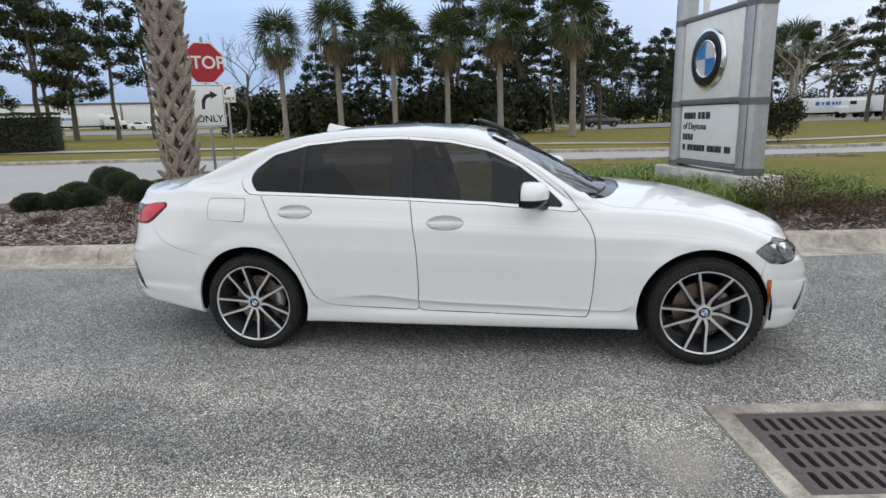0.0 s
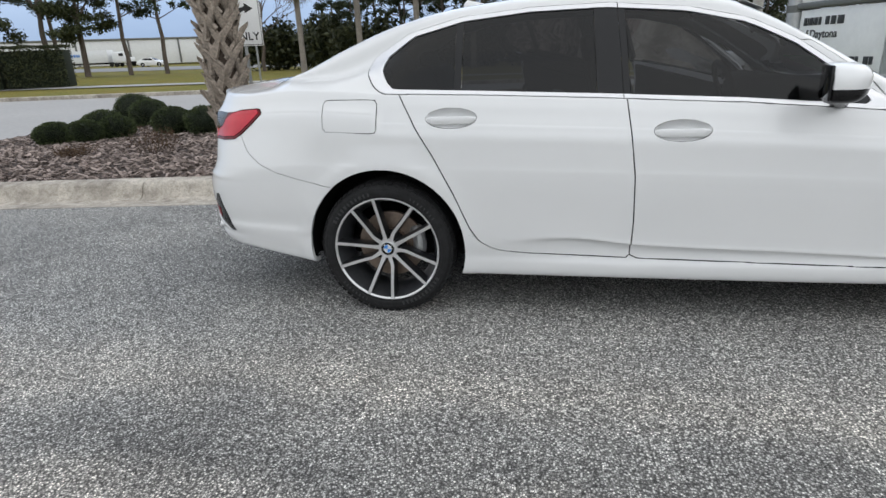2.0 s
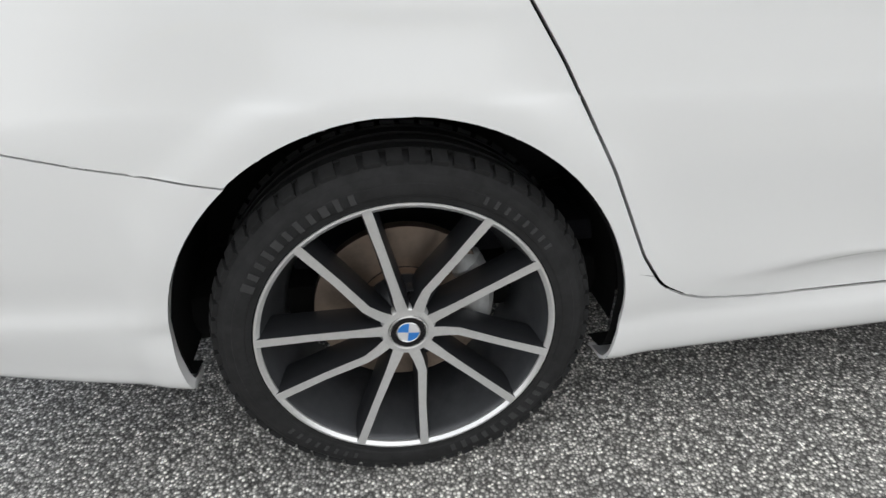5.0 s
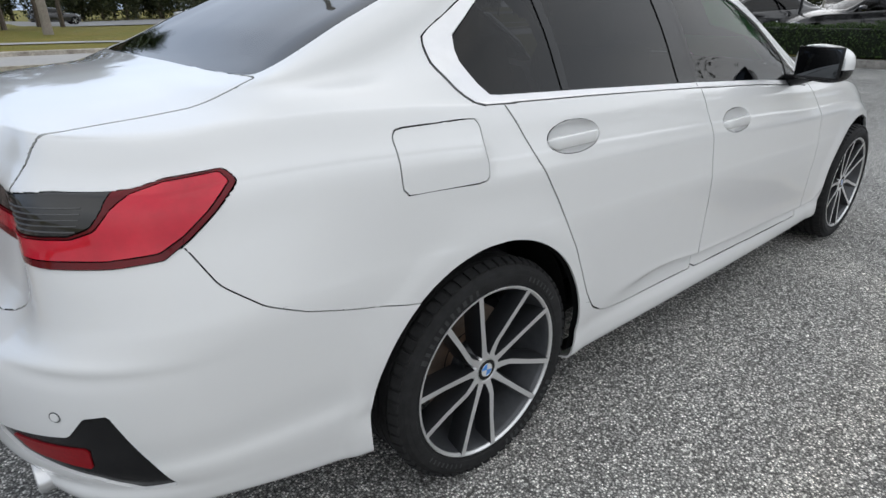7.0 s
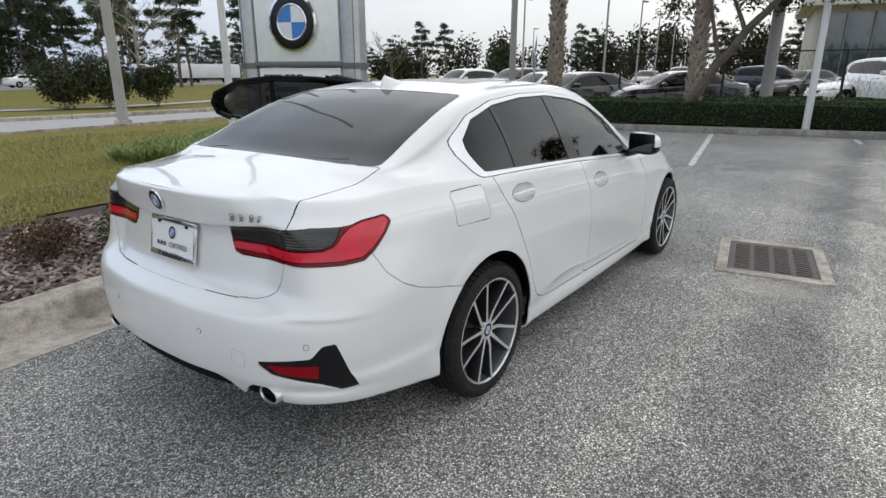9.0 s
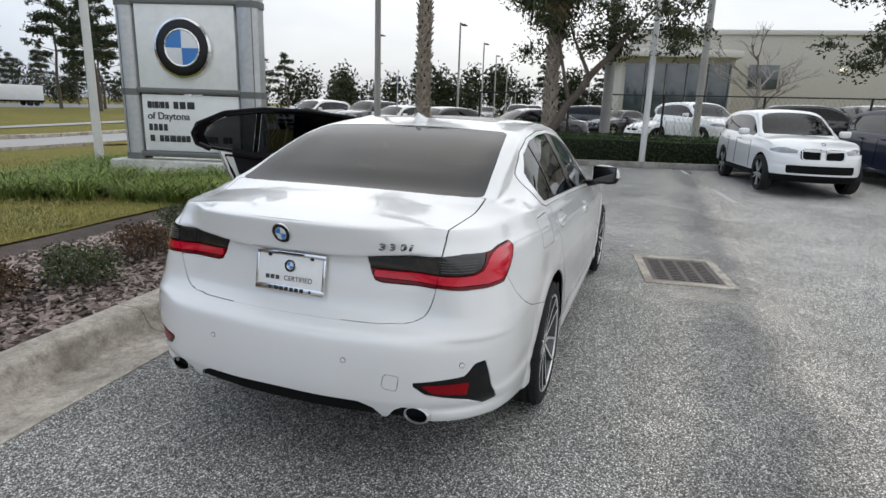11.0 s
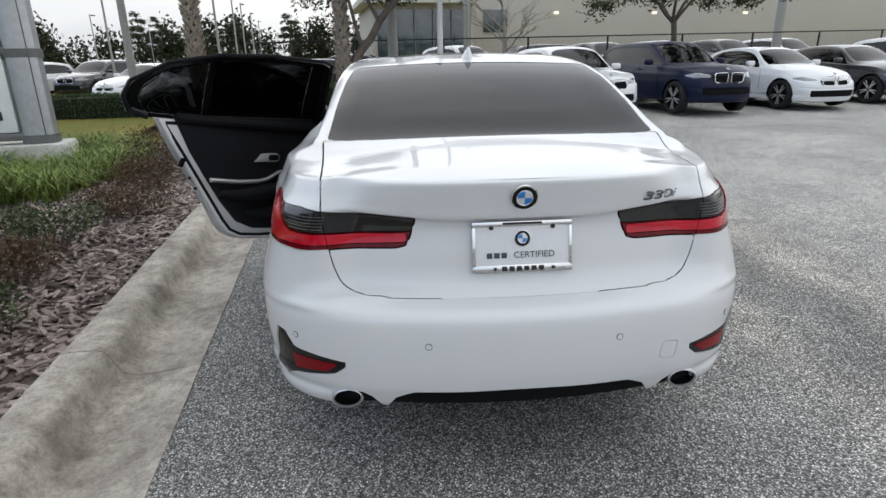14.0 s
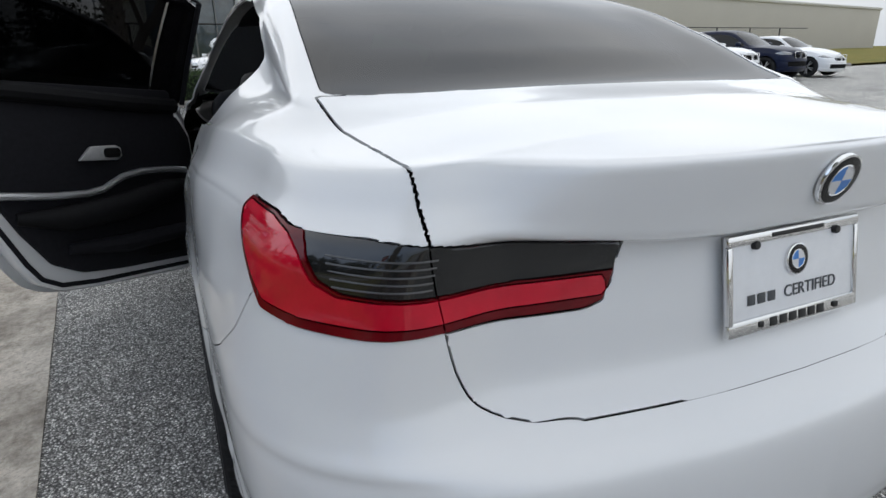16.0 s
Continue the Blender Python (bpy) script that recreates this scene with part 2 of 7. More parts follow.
M_GLASS_DARK = glass_mat("dark_tinted_glass", (0.045, 0.047, 0.05))
M_GLASS_REAR = glass_mat("tinted_rear_glass", (0.012, 0.0125, 0.014), 0.03, 1.56)
M_GLASS_SIDE = glass_mat("tinted_side_glass", (0.13, 0.135, 0.14))
M_GLASS_CLEAR = glass_mat("windscreen_glass", (0.55, 0.6, 0.58))

# ---- mesh helpers ----
def link_mesh(name, bm, material, parent=None, label="", smooth=35.0):
    bm.normal_update()
    me = bpy.data.meshes.new(name)
    bm.to_mesh(me)
    bm.free()
    if material is not None:
        me.materials.append(material)
    if smooth:
        me.shade_smooth()
        me.set_sharp_from_angle(angle=radians(smooth))
    ob = new(name, me)
    if parent is not None:
        ob.parent = parent
    if label:
        tagged(ob, label)
    return ob


def part(name, bm, material, parent, label="", smooth=35.0):
    return link_mesh(name, bm, material, parent, label, smooth)


def thing(name, label, category, m=None, group="", kind=""):
    ob = new(name)
    if m is not None:
        ob.matrix_world = m
    return tagged(ob, label, category, group, kind)


def mesh_py(verts, faces):
    me = bpy.data.meshes.new("tmp")
    me.from_pydata([tuple(v) for v in verts], [], [tuple(f) for f in faces])
    bm = bmesh.new()
    bm.from_mesh(me)
    bpy.data.meshes.remove(me)
    return bm


def box_bm(sx, sy, sz, m=None, bevel=0.0, seg=2, bm=None):
    """A box about its centre, bevelled, placed by m."""
    b = bmesh.new()
    bmesh.ops.create_cube(b, size=1.0, matrix=Matrix.Diagonal((sx, sy, sz, 1)))
    if bevel:
        bmesh.ops.bevel(b, geom=b.edges[:], offset=bevel, segments=seg, affect="EDGES", profile=0.5)
    if m is not None:
        b.transform(m)
    return joined(bm, b)


def joined(bm, b):
    if bm is None:
        return b
    me = bpy.data.meshes.new("tmp")
    b.to_mesh(me)
    b.free()
    bm.from_mesh(me)
    bpy.data.meshes.remove(me)
    return bm


def tube_bm(pts, radius, seg=10, bm=None, closed=False, cap=True):
    """A tube along points; radius is one number or one for each point."""
    pts = [Vector(p) for p in pts]
    n = len(pts)
    rad = radius if isinstance(radius, (list, tuple)) else [radius] * n
    verts, faces = [], []
    up = Vector((0, 0, 1))
    prev = None
    for i, p in enumerate(pts):
        a, b = pts[(i - 1) % n if closed else max(i - 1, 0)], pts[(i + 1) % n if closed else min(i + 1, n - 1)]
        d = (b - a).normalized()
        u = (prev - prev.dot(d) * d) if prev is not None else (up.cross(d) if abs(d.z) < 0.95 else Vector((1, 0, 0)).cross(d))
        u = u.normalized()
        prev = u
        w = d.cross(u)
        for k in range(seg):
            t = 2 * math.pi * k / seg
            verts.append(p + rad[i] * (math.cos(t) * u + math.sin(t) * w))
    for i in range(n if closed else n - 1):
        j = (i + 1) % n
        for k in range(seg):
            k2 = (k + 1) % seg
            faces.append((i * seg + k, i * seg + k2, j * seg + k2, j * seg + k))
    if cap and not closed:
        faces.append(tuple(range(seg - 1, -1, -1)))
        faces.append(tuple((n - 1) * seg + k for k in range(seg)))
    return joined(bm, mesh_py(verts, faces))


def lathe_bm(profile, seg=48, axis="Y", bm=None):
    """Turns (radius, along) pairs about an axis."""
    verts, faces = [], []
    for k in range(seg):
        t = 2 * math.pi * k / seg
        c, s = math.cos(t), math.sin(t)
        for r, a in profile:
            verts.append((r * c, a, r * s) if axis == "Y" else (r * c, r * s, a) if axis == "Z" else (a, r * c, r * s))
    n = len(profile)
    for k in range(seg):
        k2 = (k + 1) % seg
        for i in range(n - 1):
            faces.append((k * n + i, k2 * n + i, k2 * n + i + 1, k * n + i + 1))
    b = mesh_py(verts, faces)
    bmesh.ops.remove_doubles(b, verts=b.verts[:], dist=1e-6)
    bmesh.ops.recalc_face_normals(b, faces=b.faces[:])
    return joined(bm, b)


def prism_bm(outline, depth, m=None, bevel=0.0, bm=None, seg=2):
    """A flat outline in the xz plane, thickened along y from 0 to depth."""
    b = bmesh.new()
    vs = [b.verts.new((x, 0, z)) for x, z in outline]
    f = b.faces.new(vs)
    r = bmesh.ops.extrude_face_region(b, geom=[f])
    bmesh.ops.translate(b, verts=[v for v in r["geom"] if isinstance(v, bmesh.types.BMVert)], vec=(0, depth, 0))
    bmesh.ops.recalc_face_normals(b, faces=b.faces[:])
    if bevel:
        bmesh.ops.bevel(b, geom=b.edges[:], offset=bevel, segments=seg, affect="EDGES", profile=0.5, clamp_overlap=True)
    if m is not None:
        b.transform(m)
    return joined(bm, b)


def text_thing(body, size, m, material, name, parent=None, extrude=0.0015, align="CENTER", bold=0.0):
    cu = bpy.data.curves.new(name, "FONT")
    cu.body, cu.size, cu.extrude, cu.align_x, cu.align_y, cu.offset = body, size, extrude, align, "CENTER", bold
    tmp = bpy.data.objects.new("tmp_text", cu)
    scene.collection.objects.link(tmp)
    bpy.context.view_layer.update()
    me = bpy.data.meshes.new_from_object(tmp.evaluated_get(bpy.context.evaluated_depsgraph_get()))
    bpy.data.objects.remove(tmp)
    bpy.data.curves.remove(cu)
    me.name = name
    me.transform(m)
    me.materials.clear()
    me.materials.append(material)
    ob = new(name, me)
    if parent is not None:
        ob.parent = parent
    return ob


# ---- the car's skin: half shells from feature curves, cut into panels ----
def curve_of(knots):
    """A smooth monotone curve through (x, value) knots."""
    xs = np.array([k[0] for k in knots], float)
    ys = np.array([k[1] for k in knots], float)
    h = np.diff(xs)
    d = np.diff(ys) / h
    m = np.zeros(len(xs))
    m[0], m[-1] = d[0], d[-1]
    for i in range(1, len(xs) - 1):
        if d[i - 1] * d[i] > 0:
            w1, w2 = 2 * h[i] + h[i - 1], h[i] + 2 * h[i - 1]
            m[i] = (w1 + w2) / (w1 / d[i - 1] + w2 / d[i])

    def at(x):
        x = min(max(x, xs[0]), xs[-1])
        i = min(int(np.searchsorted(xs, x, side="right")) - 1, len(xs) - 2)
        t = (x - xs[i]) / h[i]
        return float((2 * t ** 3 - 3 * t ** 2 + 1) * ys[i] + (t ** 3 - 2 * t ** 2 + t) * h[i] * m[i] + (-2 * t ** 3 + 3 * t ** 2) * ys[i + 1] + (t ** 3 - t ** 2) * h[i] * m[i + 1])
    return at


def smooth01(x, a, b):
    t = min(max((x - a) / (b - a), 0.0), 1.0)
    return t * t * (3 - 2 * t)


def catmull(pts, sub):
    """Points along a centripetal Catmull-Rom curve, sub steps for each span."""
    p = np.array(pts, float)
    p = np.vstack([2 * p[0] - p[1], p, 2 * p[-1] - p[-2]])
    out = []
    for i in range(1, len(p) - 2):
        a, b, c, d = p[i - 1], p[i], p[i + 1], p[i + 2]
        t0 = 0.0
        t1 = t0 + max(np.linalg.norm(b - a), 1e-6) ** 0.5
        t2 = t1 + max(np.linalg.norm(c - b), 1e-6) ** 0.5
        t3 = t2 + max(np.linalg.norm(d - c), 1e-6) ** 0.5
        for k in range(sub if i < len(p) - 3 else sub + 1):
            t = t1 + (t2 - t1) * k / sub
            a1 = (t1 - t) / (t1 - t0) * a + (t - t0) / (t1 - t0) * b
            a2 = (t2 - t) / (t2 - t1) * b + (t - t1) / (t2 - t1) * c
            a3 = (t3 - t) / (t3 - t2) * c + (t - t2) / (t3 - t2) * d
            b1 = (t2 - t) / (t2 - t0) * a1 + (t - t0) / (t2 - t0) * a2
            b2 = (t3 - t) / (t3 - t1) * a2 + (t - t1) / (t3 - t1) * a3
            out.append((t2 - t) / (t2 - t1) * b1 + (t - t1) / (t2 - t1) * b2)
    return np.array(out)


# plan outline at the widest level, rear middle to front middle
PLAN = catmull([(-1.125, 0), (-1.118, .2), (-1.095, .38), (-1.066, .53), (-1.025, .635), (-.965, .73), (-.89, .803), (-.80, .852), (-.70, .876), (-.5, .889), (-.35, .894),
                (0, .903), (.5, .908), (1.2, .912), (2.0, .908), (2.6, .895), (2.9, .885), (3.15, .85), (3.36, .765), (3.5, .63), (3.59, .42), (3.63, .2), (3.64, 0)], 16)
Z_TOP = curve_of([(-1.14, 1.073), (-1.0, 1.066), (-.9, 1.056), (-.78, 1.054), (-.6, 1.066), (-.4, 1.074), (-.2, 1.066), (0, 1.050), (.5, 1.028), (1.0, 1.003), (1.6, .968), (2.1, .93), (2.5, .912), (2.8, .88), (3.1, .805), (3.3, .735), (3.5, .675), (3.64, .63)])
Z_BOT = curve_of([(-1.14, .318), (-.95, .315), (-.75, .300), (-.45, .245), (0, .20), (.4, .195), (2.5, .19), (3.1, .20), (3.4, .17), (3.64, .16)])
# level (at the tail), tuck of the side, set-back of the tail, set-back of the nose
ROWS = [
    (.190, .085, .085, .09), (.205, .022, .05, .05), (.262, .012, .03, .03), (.300, .016, .022, .01), (.345, .026, .012, .0), (.38, .018, .008, .0), (.42, .012, .004, .0), (.52, .003, .0, .0),
    (.62, .0, .003, .01), (.652, .0, .012, .02), (.668, .0, .032, .02), (.692, .0, .078, .02), (.722, .001, .112, .02), (.742, .003, .124, .02), (.82, .008, .138, .03), (.875, .012, .148, .04), (.905, .021, .152, .05), (.921, .026, .150, .055),
    (.929, .030, .126, .06), (.937, .033, .109, .06), (.970, .045, .099, .065), (1.005, .056, .089, .07), (1.030, .067, .082, .08), (1.044, .074, .079, .09), (1.051, .079, .080, .095), (1.056, .086, .088, .10),
]
# greenhouse: lower edge of roof rail and outer edge of the roof and screens
Y_D = curve_of([(-.5, .70), (-.05, .672), (.12, .652), (.36, .63), (.67, .617), (1.0, .612), (1.33, .622), (1.58, .645), (1.755, .685), (1.9, .73), (2.04, .775), (2.3, .79)])
Z_D = curve_of([(-.5, 1.115), (-.25, 1.135), (-.05, 1.20), (.12, 1.298), (.36, 1.357), (.67, 1.383), (1.0, 1.386), (1.33, 1.354), (1.58, 1.295), (1.755, 1.205), (1.9, 1.098), (2.04, .995), (2.3, .95)])
Y_G = curve_of([(-.52, .655), (-.2, .625), (.05, .595), (.3, .565), (.7, .545), (1.0, .54), (1.5, .56), (1.65, .585), (1.85, .645), (2.1, .725), (2.3, .74)])
Z_G = curve_of([(-.52, 1.122), (-.47, 1.133), (-.2, 1.245), (.05, 1.338), (.3, 1.395), (.7, 1.43), (1.0, 1.432), (1.3, 1.415), (1.5, 1.378), (1.65, 1.315), (1.85, 1.20), (2.1, 1.035), (2.3, .945)])
Z_C = curve_of([(-1.08, 1.070), (-1.035, 1.076), (-.9, 1.096), (-.7, 1.118), (-.5, 1.138), (-.3, 1.222), (-.1, 1.305), (.1, 1.372), (.35, 1.425), (.7, 1.457), (1.0, 1.46), (1.3, 1.448), (1.5, 1.418), (1.65, 1.368), (1.85, 1.27), (2.1, 1.135), (2.28, 1.035), (2.4, 1.018), (2.7, .985), (3.0, .925), (3.3, .83), (3.45, .765), (3.54, .70)])
CREASE = curve_of([(.4, .43), (.6, .425), (.75, .415), (.95, .392), (1.14, .370), (1.8, .345), (2.4, .322), (2.6, .322)])
SUB_V, SUB_T = 4, 4


class Curves:
    """The curves that shape one kind of car."""
    z_top, z_bot, y_d, z_d, y_g, z_g, z_c = Z_TOP, Z_BOT, Y_D, Z_D, Y_G, Z_G, Z_C
    tail = 1.0
    green = (-.62, -.44)


def shell_half(plan, cv, sub_v, sub_t):
    lines = []
    Z_TOP, Z_BOT, Y_D, Z_D, Y_G, Z_G, Z_C = cv.z_top, cv.z_bot, cv.y_d, cv.z_d, cv.y_g, cv.z_g, cv.z_c
    for px, py in plan:
        ends = smooth01(-px, .45, 1.0)
        nose = smooth01(px, 2.9, 3.55)
        ratio = (Z_TOP(px) - .30) / (1.056 - .30)
        pts = []
        for lev, tuck, back, fore in ROWS:
            z = .30 + (lev - .30) * ratio if lev > .30 else lev
            z += (Z_BOT(px) - .19) * max(0.0, (.5 - lev) / .31)
            k = py / .912
            tuck = tuck + .045 * smooth01(lev, .68, .95) * smooth01(-px, .25, .65) * smooth01(py, .5, .8) * cv.tail
            z += .030 * smooth01(py, .20, .65) * smooth01(lev, .885, .905) * (1 - smooth01(lev, .94, 1.0)) * cv.tail if px < 0 else 0.0
            if px < 0 and lev > .90:
                back = back + (.150 - back) * smooth01(py, .46, .70)
            crown = 1.0 if back < .03 else 1.0 - .66 * smooth01(py, .50, .76)
            if .9 > lev > .29 and -.3 < px < 2.9:
                wb = smooth01(px, -.3, .2) * (1 - smooth01(px, 2.55, 2.9))
                wc = smooth01(px, .50, 1.05) * (1 - smooth01(px, 2.36, 2.44))
                tuck += ({.42: .0035, .38: .0045, .345: .0075, .30: .014}.get(lev, tuck) - tuck) * wb
                z += {.42: CREASE(px) + .022 - z, .38: CREASE(px) - z, .345: CREASE(px) - .009 - z, .52: max(z, CREASE(px) + .07) - z}.get(lev, 0.0) * wc
                tuck += {.345: .0200, .30: .010, .38: -.002}.get(lev, 0.0) * wc
            if px < 0 and lev < .42:
                tuck += ({.345: .010, .38: .008, .30: .016, .262: .022, .205: .034}.get(lev, tuck) - tuck) * smooth01(-px, .3, .5)
            flare = 0.0
            for cx, cz, r in ((-.004, .326, .384), (2.842, .322, .381)):
                flare = max(flare, .0075 * (1 - smooth01(math.hypot(px - cx, z - cz) - r, .035, .085))) if py > .6 else flare
            tuck -= flare * cv.tail
            round_ = .040 * min(max((lev - .93) / .12, 0.0), 1.0) * smooth01(py, .34, .70) * smooth01(-px, .30, .80) * cv.tail if px < 0 else 0.0
            pts.append((px + round_ + back * ends * crown * cv.tail - fore * nose, max(py - tuck * (.3 + .7 * min(1, k * 1.3)) * min(1, k * 3), 0.0), z))
        top = pts[-1]
        x, ye, ze = top
        g = smooth01(x, *cv.green) * (1 - smooth01(x, 2.16, 2.36))
        zc = max(Z_C(x), ze - .02) if x > -1.0 else Z_C(x)
        rows_t = []
        for y_green, z_green, fr in ((ye + (Y_D(x) - ye) * .5 + .012, ze + (Z_D(x) - ze) * .5, .10), (Y_D(x), Z_D(x), .20), ((Y_D(x) + Y_G(x)) / 2 + .014, Z_D(x) + (Z_G(x) - Z_D(x)) * .62, .27),
                                     (Y_G(x), Z_G(x), .34), (Y_G(x) * .66, Z_G(x) + (zc - Z_G(x)) * .60, .55), (Y_G(x) * .33, Z_G(x) + (zc - Z_G(x)) * .9, .78), (0, zc, 1.0)):
            yb = ye * (1 - fr)
            zb = ze + (zc - ze) * (1 - (1 - fr) ** 2.4)
            rows_t.append((x, yb + (y_green - yb) * g, zb + (z_green - zb) * g))
        low = catmull(pts, sub_v)
        up = catmull([pts[-2], top] + rows_t, sub_t)[sub_t:]
        lines.append(np.vstack([low, up[1:]]))
    return np.array(lines)


class Shell:
    """Points with arc length a round the plan, and faces, of the right half (y is the half width, above 0)."""

    def __init__(self, plan=PLAN, cv=Curves, sub_v=SUB_V, sub_t=SUB_T):
        g = shell_half(plan, cv, sub_v, sub_t)
        ns, nv = g.shape[:2]
        arc = np.concatenate([[0], np.cumsum(np.linalg.norm(np.diff(plan, axis=0), axis=1))])
        self.v = [np.array((*g[i, j], arc[i], j / (nv - 1))) for i in range(ns) for j in range(nv)]
        self.faces = []
        for i in range(ns - 1):
            for j in range(nv - 1):
                q = (i * nv + j, i * nv + j + 1, (i + 1) * nv + j + 1, (i + 1) * nv + j)
                self.faces.append(q)
        self.split_row = (len(ROWS) - 1) * sub_v / (nv - 1)

    def cut(self, faces, dist):
        """Cuts faces where dist(point) = 0; returns those inside (dist < 0) and those outside."""
        d, cache, ins, outs = {}, {}, [], []

        def val(i):
            if i not in d:
                d[i] = dist(self.v[i]) or 1e-9
            return d[i]
        for f in faces:
            vals = [val(i) for i in f]
            if all(x < 0 for x in vals):
                ins.append(f)
            elif all(x > 0 for x in vals):
                outs.append(f)
            else:
                a, b = [], []
                for k, i in enumerate(f):
                    j = f[(k + 1) % len(f)]
                    (a if d[i] < 0 else b).append(i)
                    if (d[i] < 0) != (d[j] < 0):
                        key = (min(i, j), max(i, j))
                        if key not in cache:
                            t = d[i] / (d[i] - d[j])
                            self.v.append(self.v[i] + t * (self.v[j] - self.v[i]))
                            cache[key] = len(self.v) - 1
                        a.append(cache[key])
                        b.append(cache[key])
                if len(a) > 2:
                    ins.append(tuple(a))
                if len(b) > 2:
                    outs.append(tuple(b))
        return ins, outs


def poly_dist(poly, px, pz, rnd=0.0):
    """Signed distance to a closed outline, inside below 0."""
    best, inside = 1e9, False
    n = len(poly)
    for i in range(n):
        ax, az = poly[i]
        bx, bz = poly[(i + 1) % n]
        ex, ez, wx, wz = bx - ax, bz - az, px - ax, pz - az
        t = min(max((wx * ex + wz * ez) / (ex * ex + ez * ez + 1e-12), 0), 1)
        dx, dz = wx - ex * t, wz - ez * t
        best = min(best, dx * dx + dz * dz)
        if (az > pz) != (bz > pz) and px < (bx - ax) * (pz - az) / (bz - az) + ax:
            inside = not inside
    s = math.sqrt(best)
    return (-s if inside else s) - rnd


def grow(poly, r):
    """The outline moved outwards (r above 0) or inwards, by its corners' normals."""
    n, out = len(poly), []
    area = sum(poly[i][0] * poly[(i + 1) % n][1] - poly[(i + 1) % n][0] * poly[i][1] for i in range(n))
    sg = 1 if area > 0 else -1
    for i in range(n):
        a, b, c = Vector(poly[i - 1]), Vector(poly[i]), Vector(poly[(i + 1) % n])
        d1, d2 = (b - a).normalized(), (c - b).normalized()
        n1, n2 = Vector((d1.y, -d1.x)) * sg, Vector((d2.y, -d2.x)) * sg
        m = (n1 + n2)
        m = m / max(m.length_squared / 2, .35)
        out.append((b.x + m.x * r, b.y + m.y * r))
    return out

def weld(bm):
    """Joins the crowded points that cutting leaves along an edge."""
    bmesh.ops.remove_doubles(bm, verts=[v for v in bm.verts if v.is_boundary], dist=.0022)
    bm.normal_update()


def steady(edges, push):
    """Evens out, along an edge, the direction in which it is drawn back."""
    near = {}
    for e in edges:
        a, b = e.verts
        near.setdefault(a, []).append(b)
        near.setdefault(b, []).append(a)
    for v in push:
        if push[v].length > 1e-9:
            push[v] = push[v].normalized()
    for _ in range(5):
        push.update({v: push[v] + .8 * sum((push[q] for q in near[v]), Vector()) for v in push})
        for v in push:
            if push[v].length > 1e-9:
                push[v] = push[v].normalized()


def panel_bm(sh, sets, gap=0.0028, depth=0.014, offset=0.0):
    """A body panel from faces of one or both halves; its rim is drawn back by gap and folded in by depth."""
    verts, faces, ix = [], [], {}
    for side, fs in sets:
        for f in fs:
            ids = []
            for i in f:
                p = sh.v[i]
                key = (i, side if p[1] > 1e-4 else 0)
                if key not in ix:
                    ix[key] = len(verts)
                    verts.append((p[0], p[1] * side if p[1] > 1e-4 else 0.0, p[2]))
                ids.append(ix[key])
            ids = [k for n, k in enumerate(ids) if k != ids[n - 1]]
            if len(ids) > 2:
                faces.append(tuple(ids) if side > 0 else tuple(ids[::-1]))
    bm = mesh_py(verts, faces)
    bmesh.ops.remove_doubles(bm, verts=bm.verts[:], dist=4e-5)
    bmesh.ops.dissolve_degenerate(bm, edges=bm.edges[:], dist=1e-5)
    bm.normal_update()
    if bm.faces and sum(f.normal.dot(f.calc_center_median() - Vector((1.2, 0, .6))) for f in bm.faces) < 0:
        bmesh.ops.reverse_faces(bm, faces=bm.faces[:])
        bm.normal_update()
    if offset:
        move = {v: v.normal * offset for v in bm.verts}
        for v, d in move.items():
            v.co += d
    if gap:
        weld(bm)
    edges = [e for e in bm.edges if e.is_boundary]
    push = {}
    for e in edges:
        f = e.link_faces[0]
        d = (e.verts[1].co - e.verts[0].co)
        n = f.normal.cross(d)
        if n.dot(f.calc_center_median() - e.verts[0].co) < 0:
            n = -n
        if n.length > 1e-9 and f.calc_area() > 2e-7:
            n = n.normalized() * d.length
        else:
            n = Vector()
        for v in e.verts:
            push[v] = push.get(v, Vector()) + n
    steady(edges, push)
    nrm = {v: v.normal.copy() for v in push}
    for v, n in push.items():
        if n.length > 1e-6:
            v.co += n.normalized() * gap
    if depth:
        made = {}
        for v in push:
            made[v] = bm.verts.new(v.co - nrm[v] * depth)
        for e in edges:
            a, b = e.verts
            l = e.link_loops[0]
            if l.vert is not a:
                a, b = b, a
            bm.faces.new((b, a, made[a], made[b]))
    return bm


HANDLES = {"rear_door": (.331, .934), "front_door": (1.306, .864)}
ARCHES = ((-.004, .326, .384), (2.842, .322, .381))
DLO = [(-.035, 1.075), (.01, 1.043), (.45, 1.026), (1.0, .999), (1.55, .967), (2.125, .924), (2.045, .995), (1.905, 1.105), (1.765, 1.207), (1.58, 1.298), (1.33, 1.356), (1.0, 1.388), (.67, 1.385), (.36, 1.359), (.12, 1.300), (-.05, 1.198), (-.072, 1.135)]
DLO_IN = [(.035, 1.085), (.06, 1.062), (.45, 1.045), (1.0, 1.018), (1.55, .986), (2.03, .950), (1.885, 1.090), (1.75, 1.190), (1.57, 1.279), (1.325, 1.336), (1.0, 1.367), (.67, 1.364), (.37, 1.338), (.14, 1.281), (.015, 1.190), (.005, 1.135)]
REAR_DOOR = [(.088, 1.045), (.165, .90), (.245, .77), (.335, .60), (.405, .44), (.45, .372), (.52, .333), (.65, .318), (1.123, .302), (1.130, .48), (1.124, .68), (1.10, .87), (1.066, 1.10), (1.0, 1.2), (.2, 1.2)]
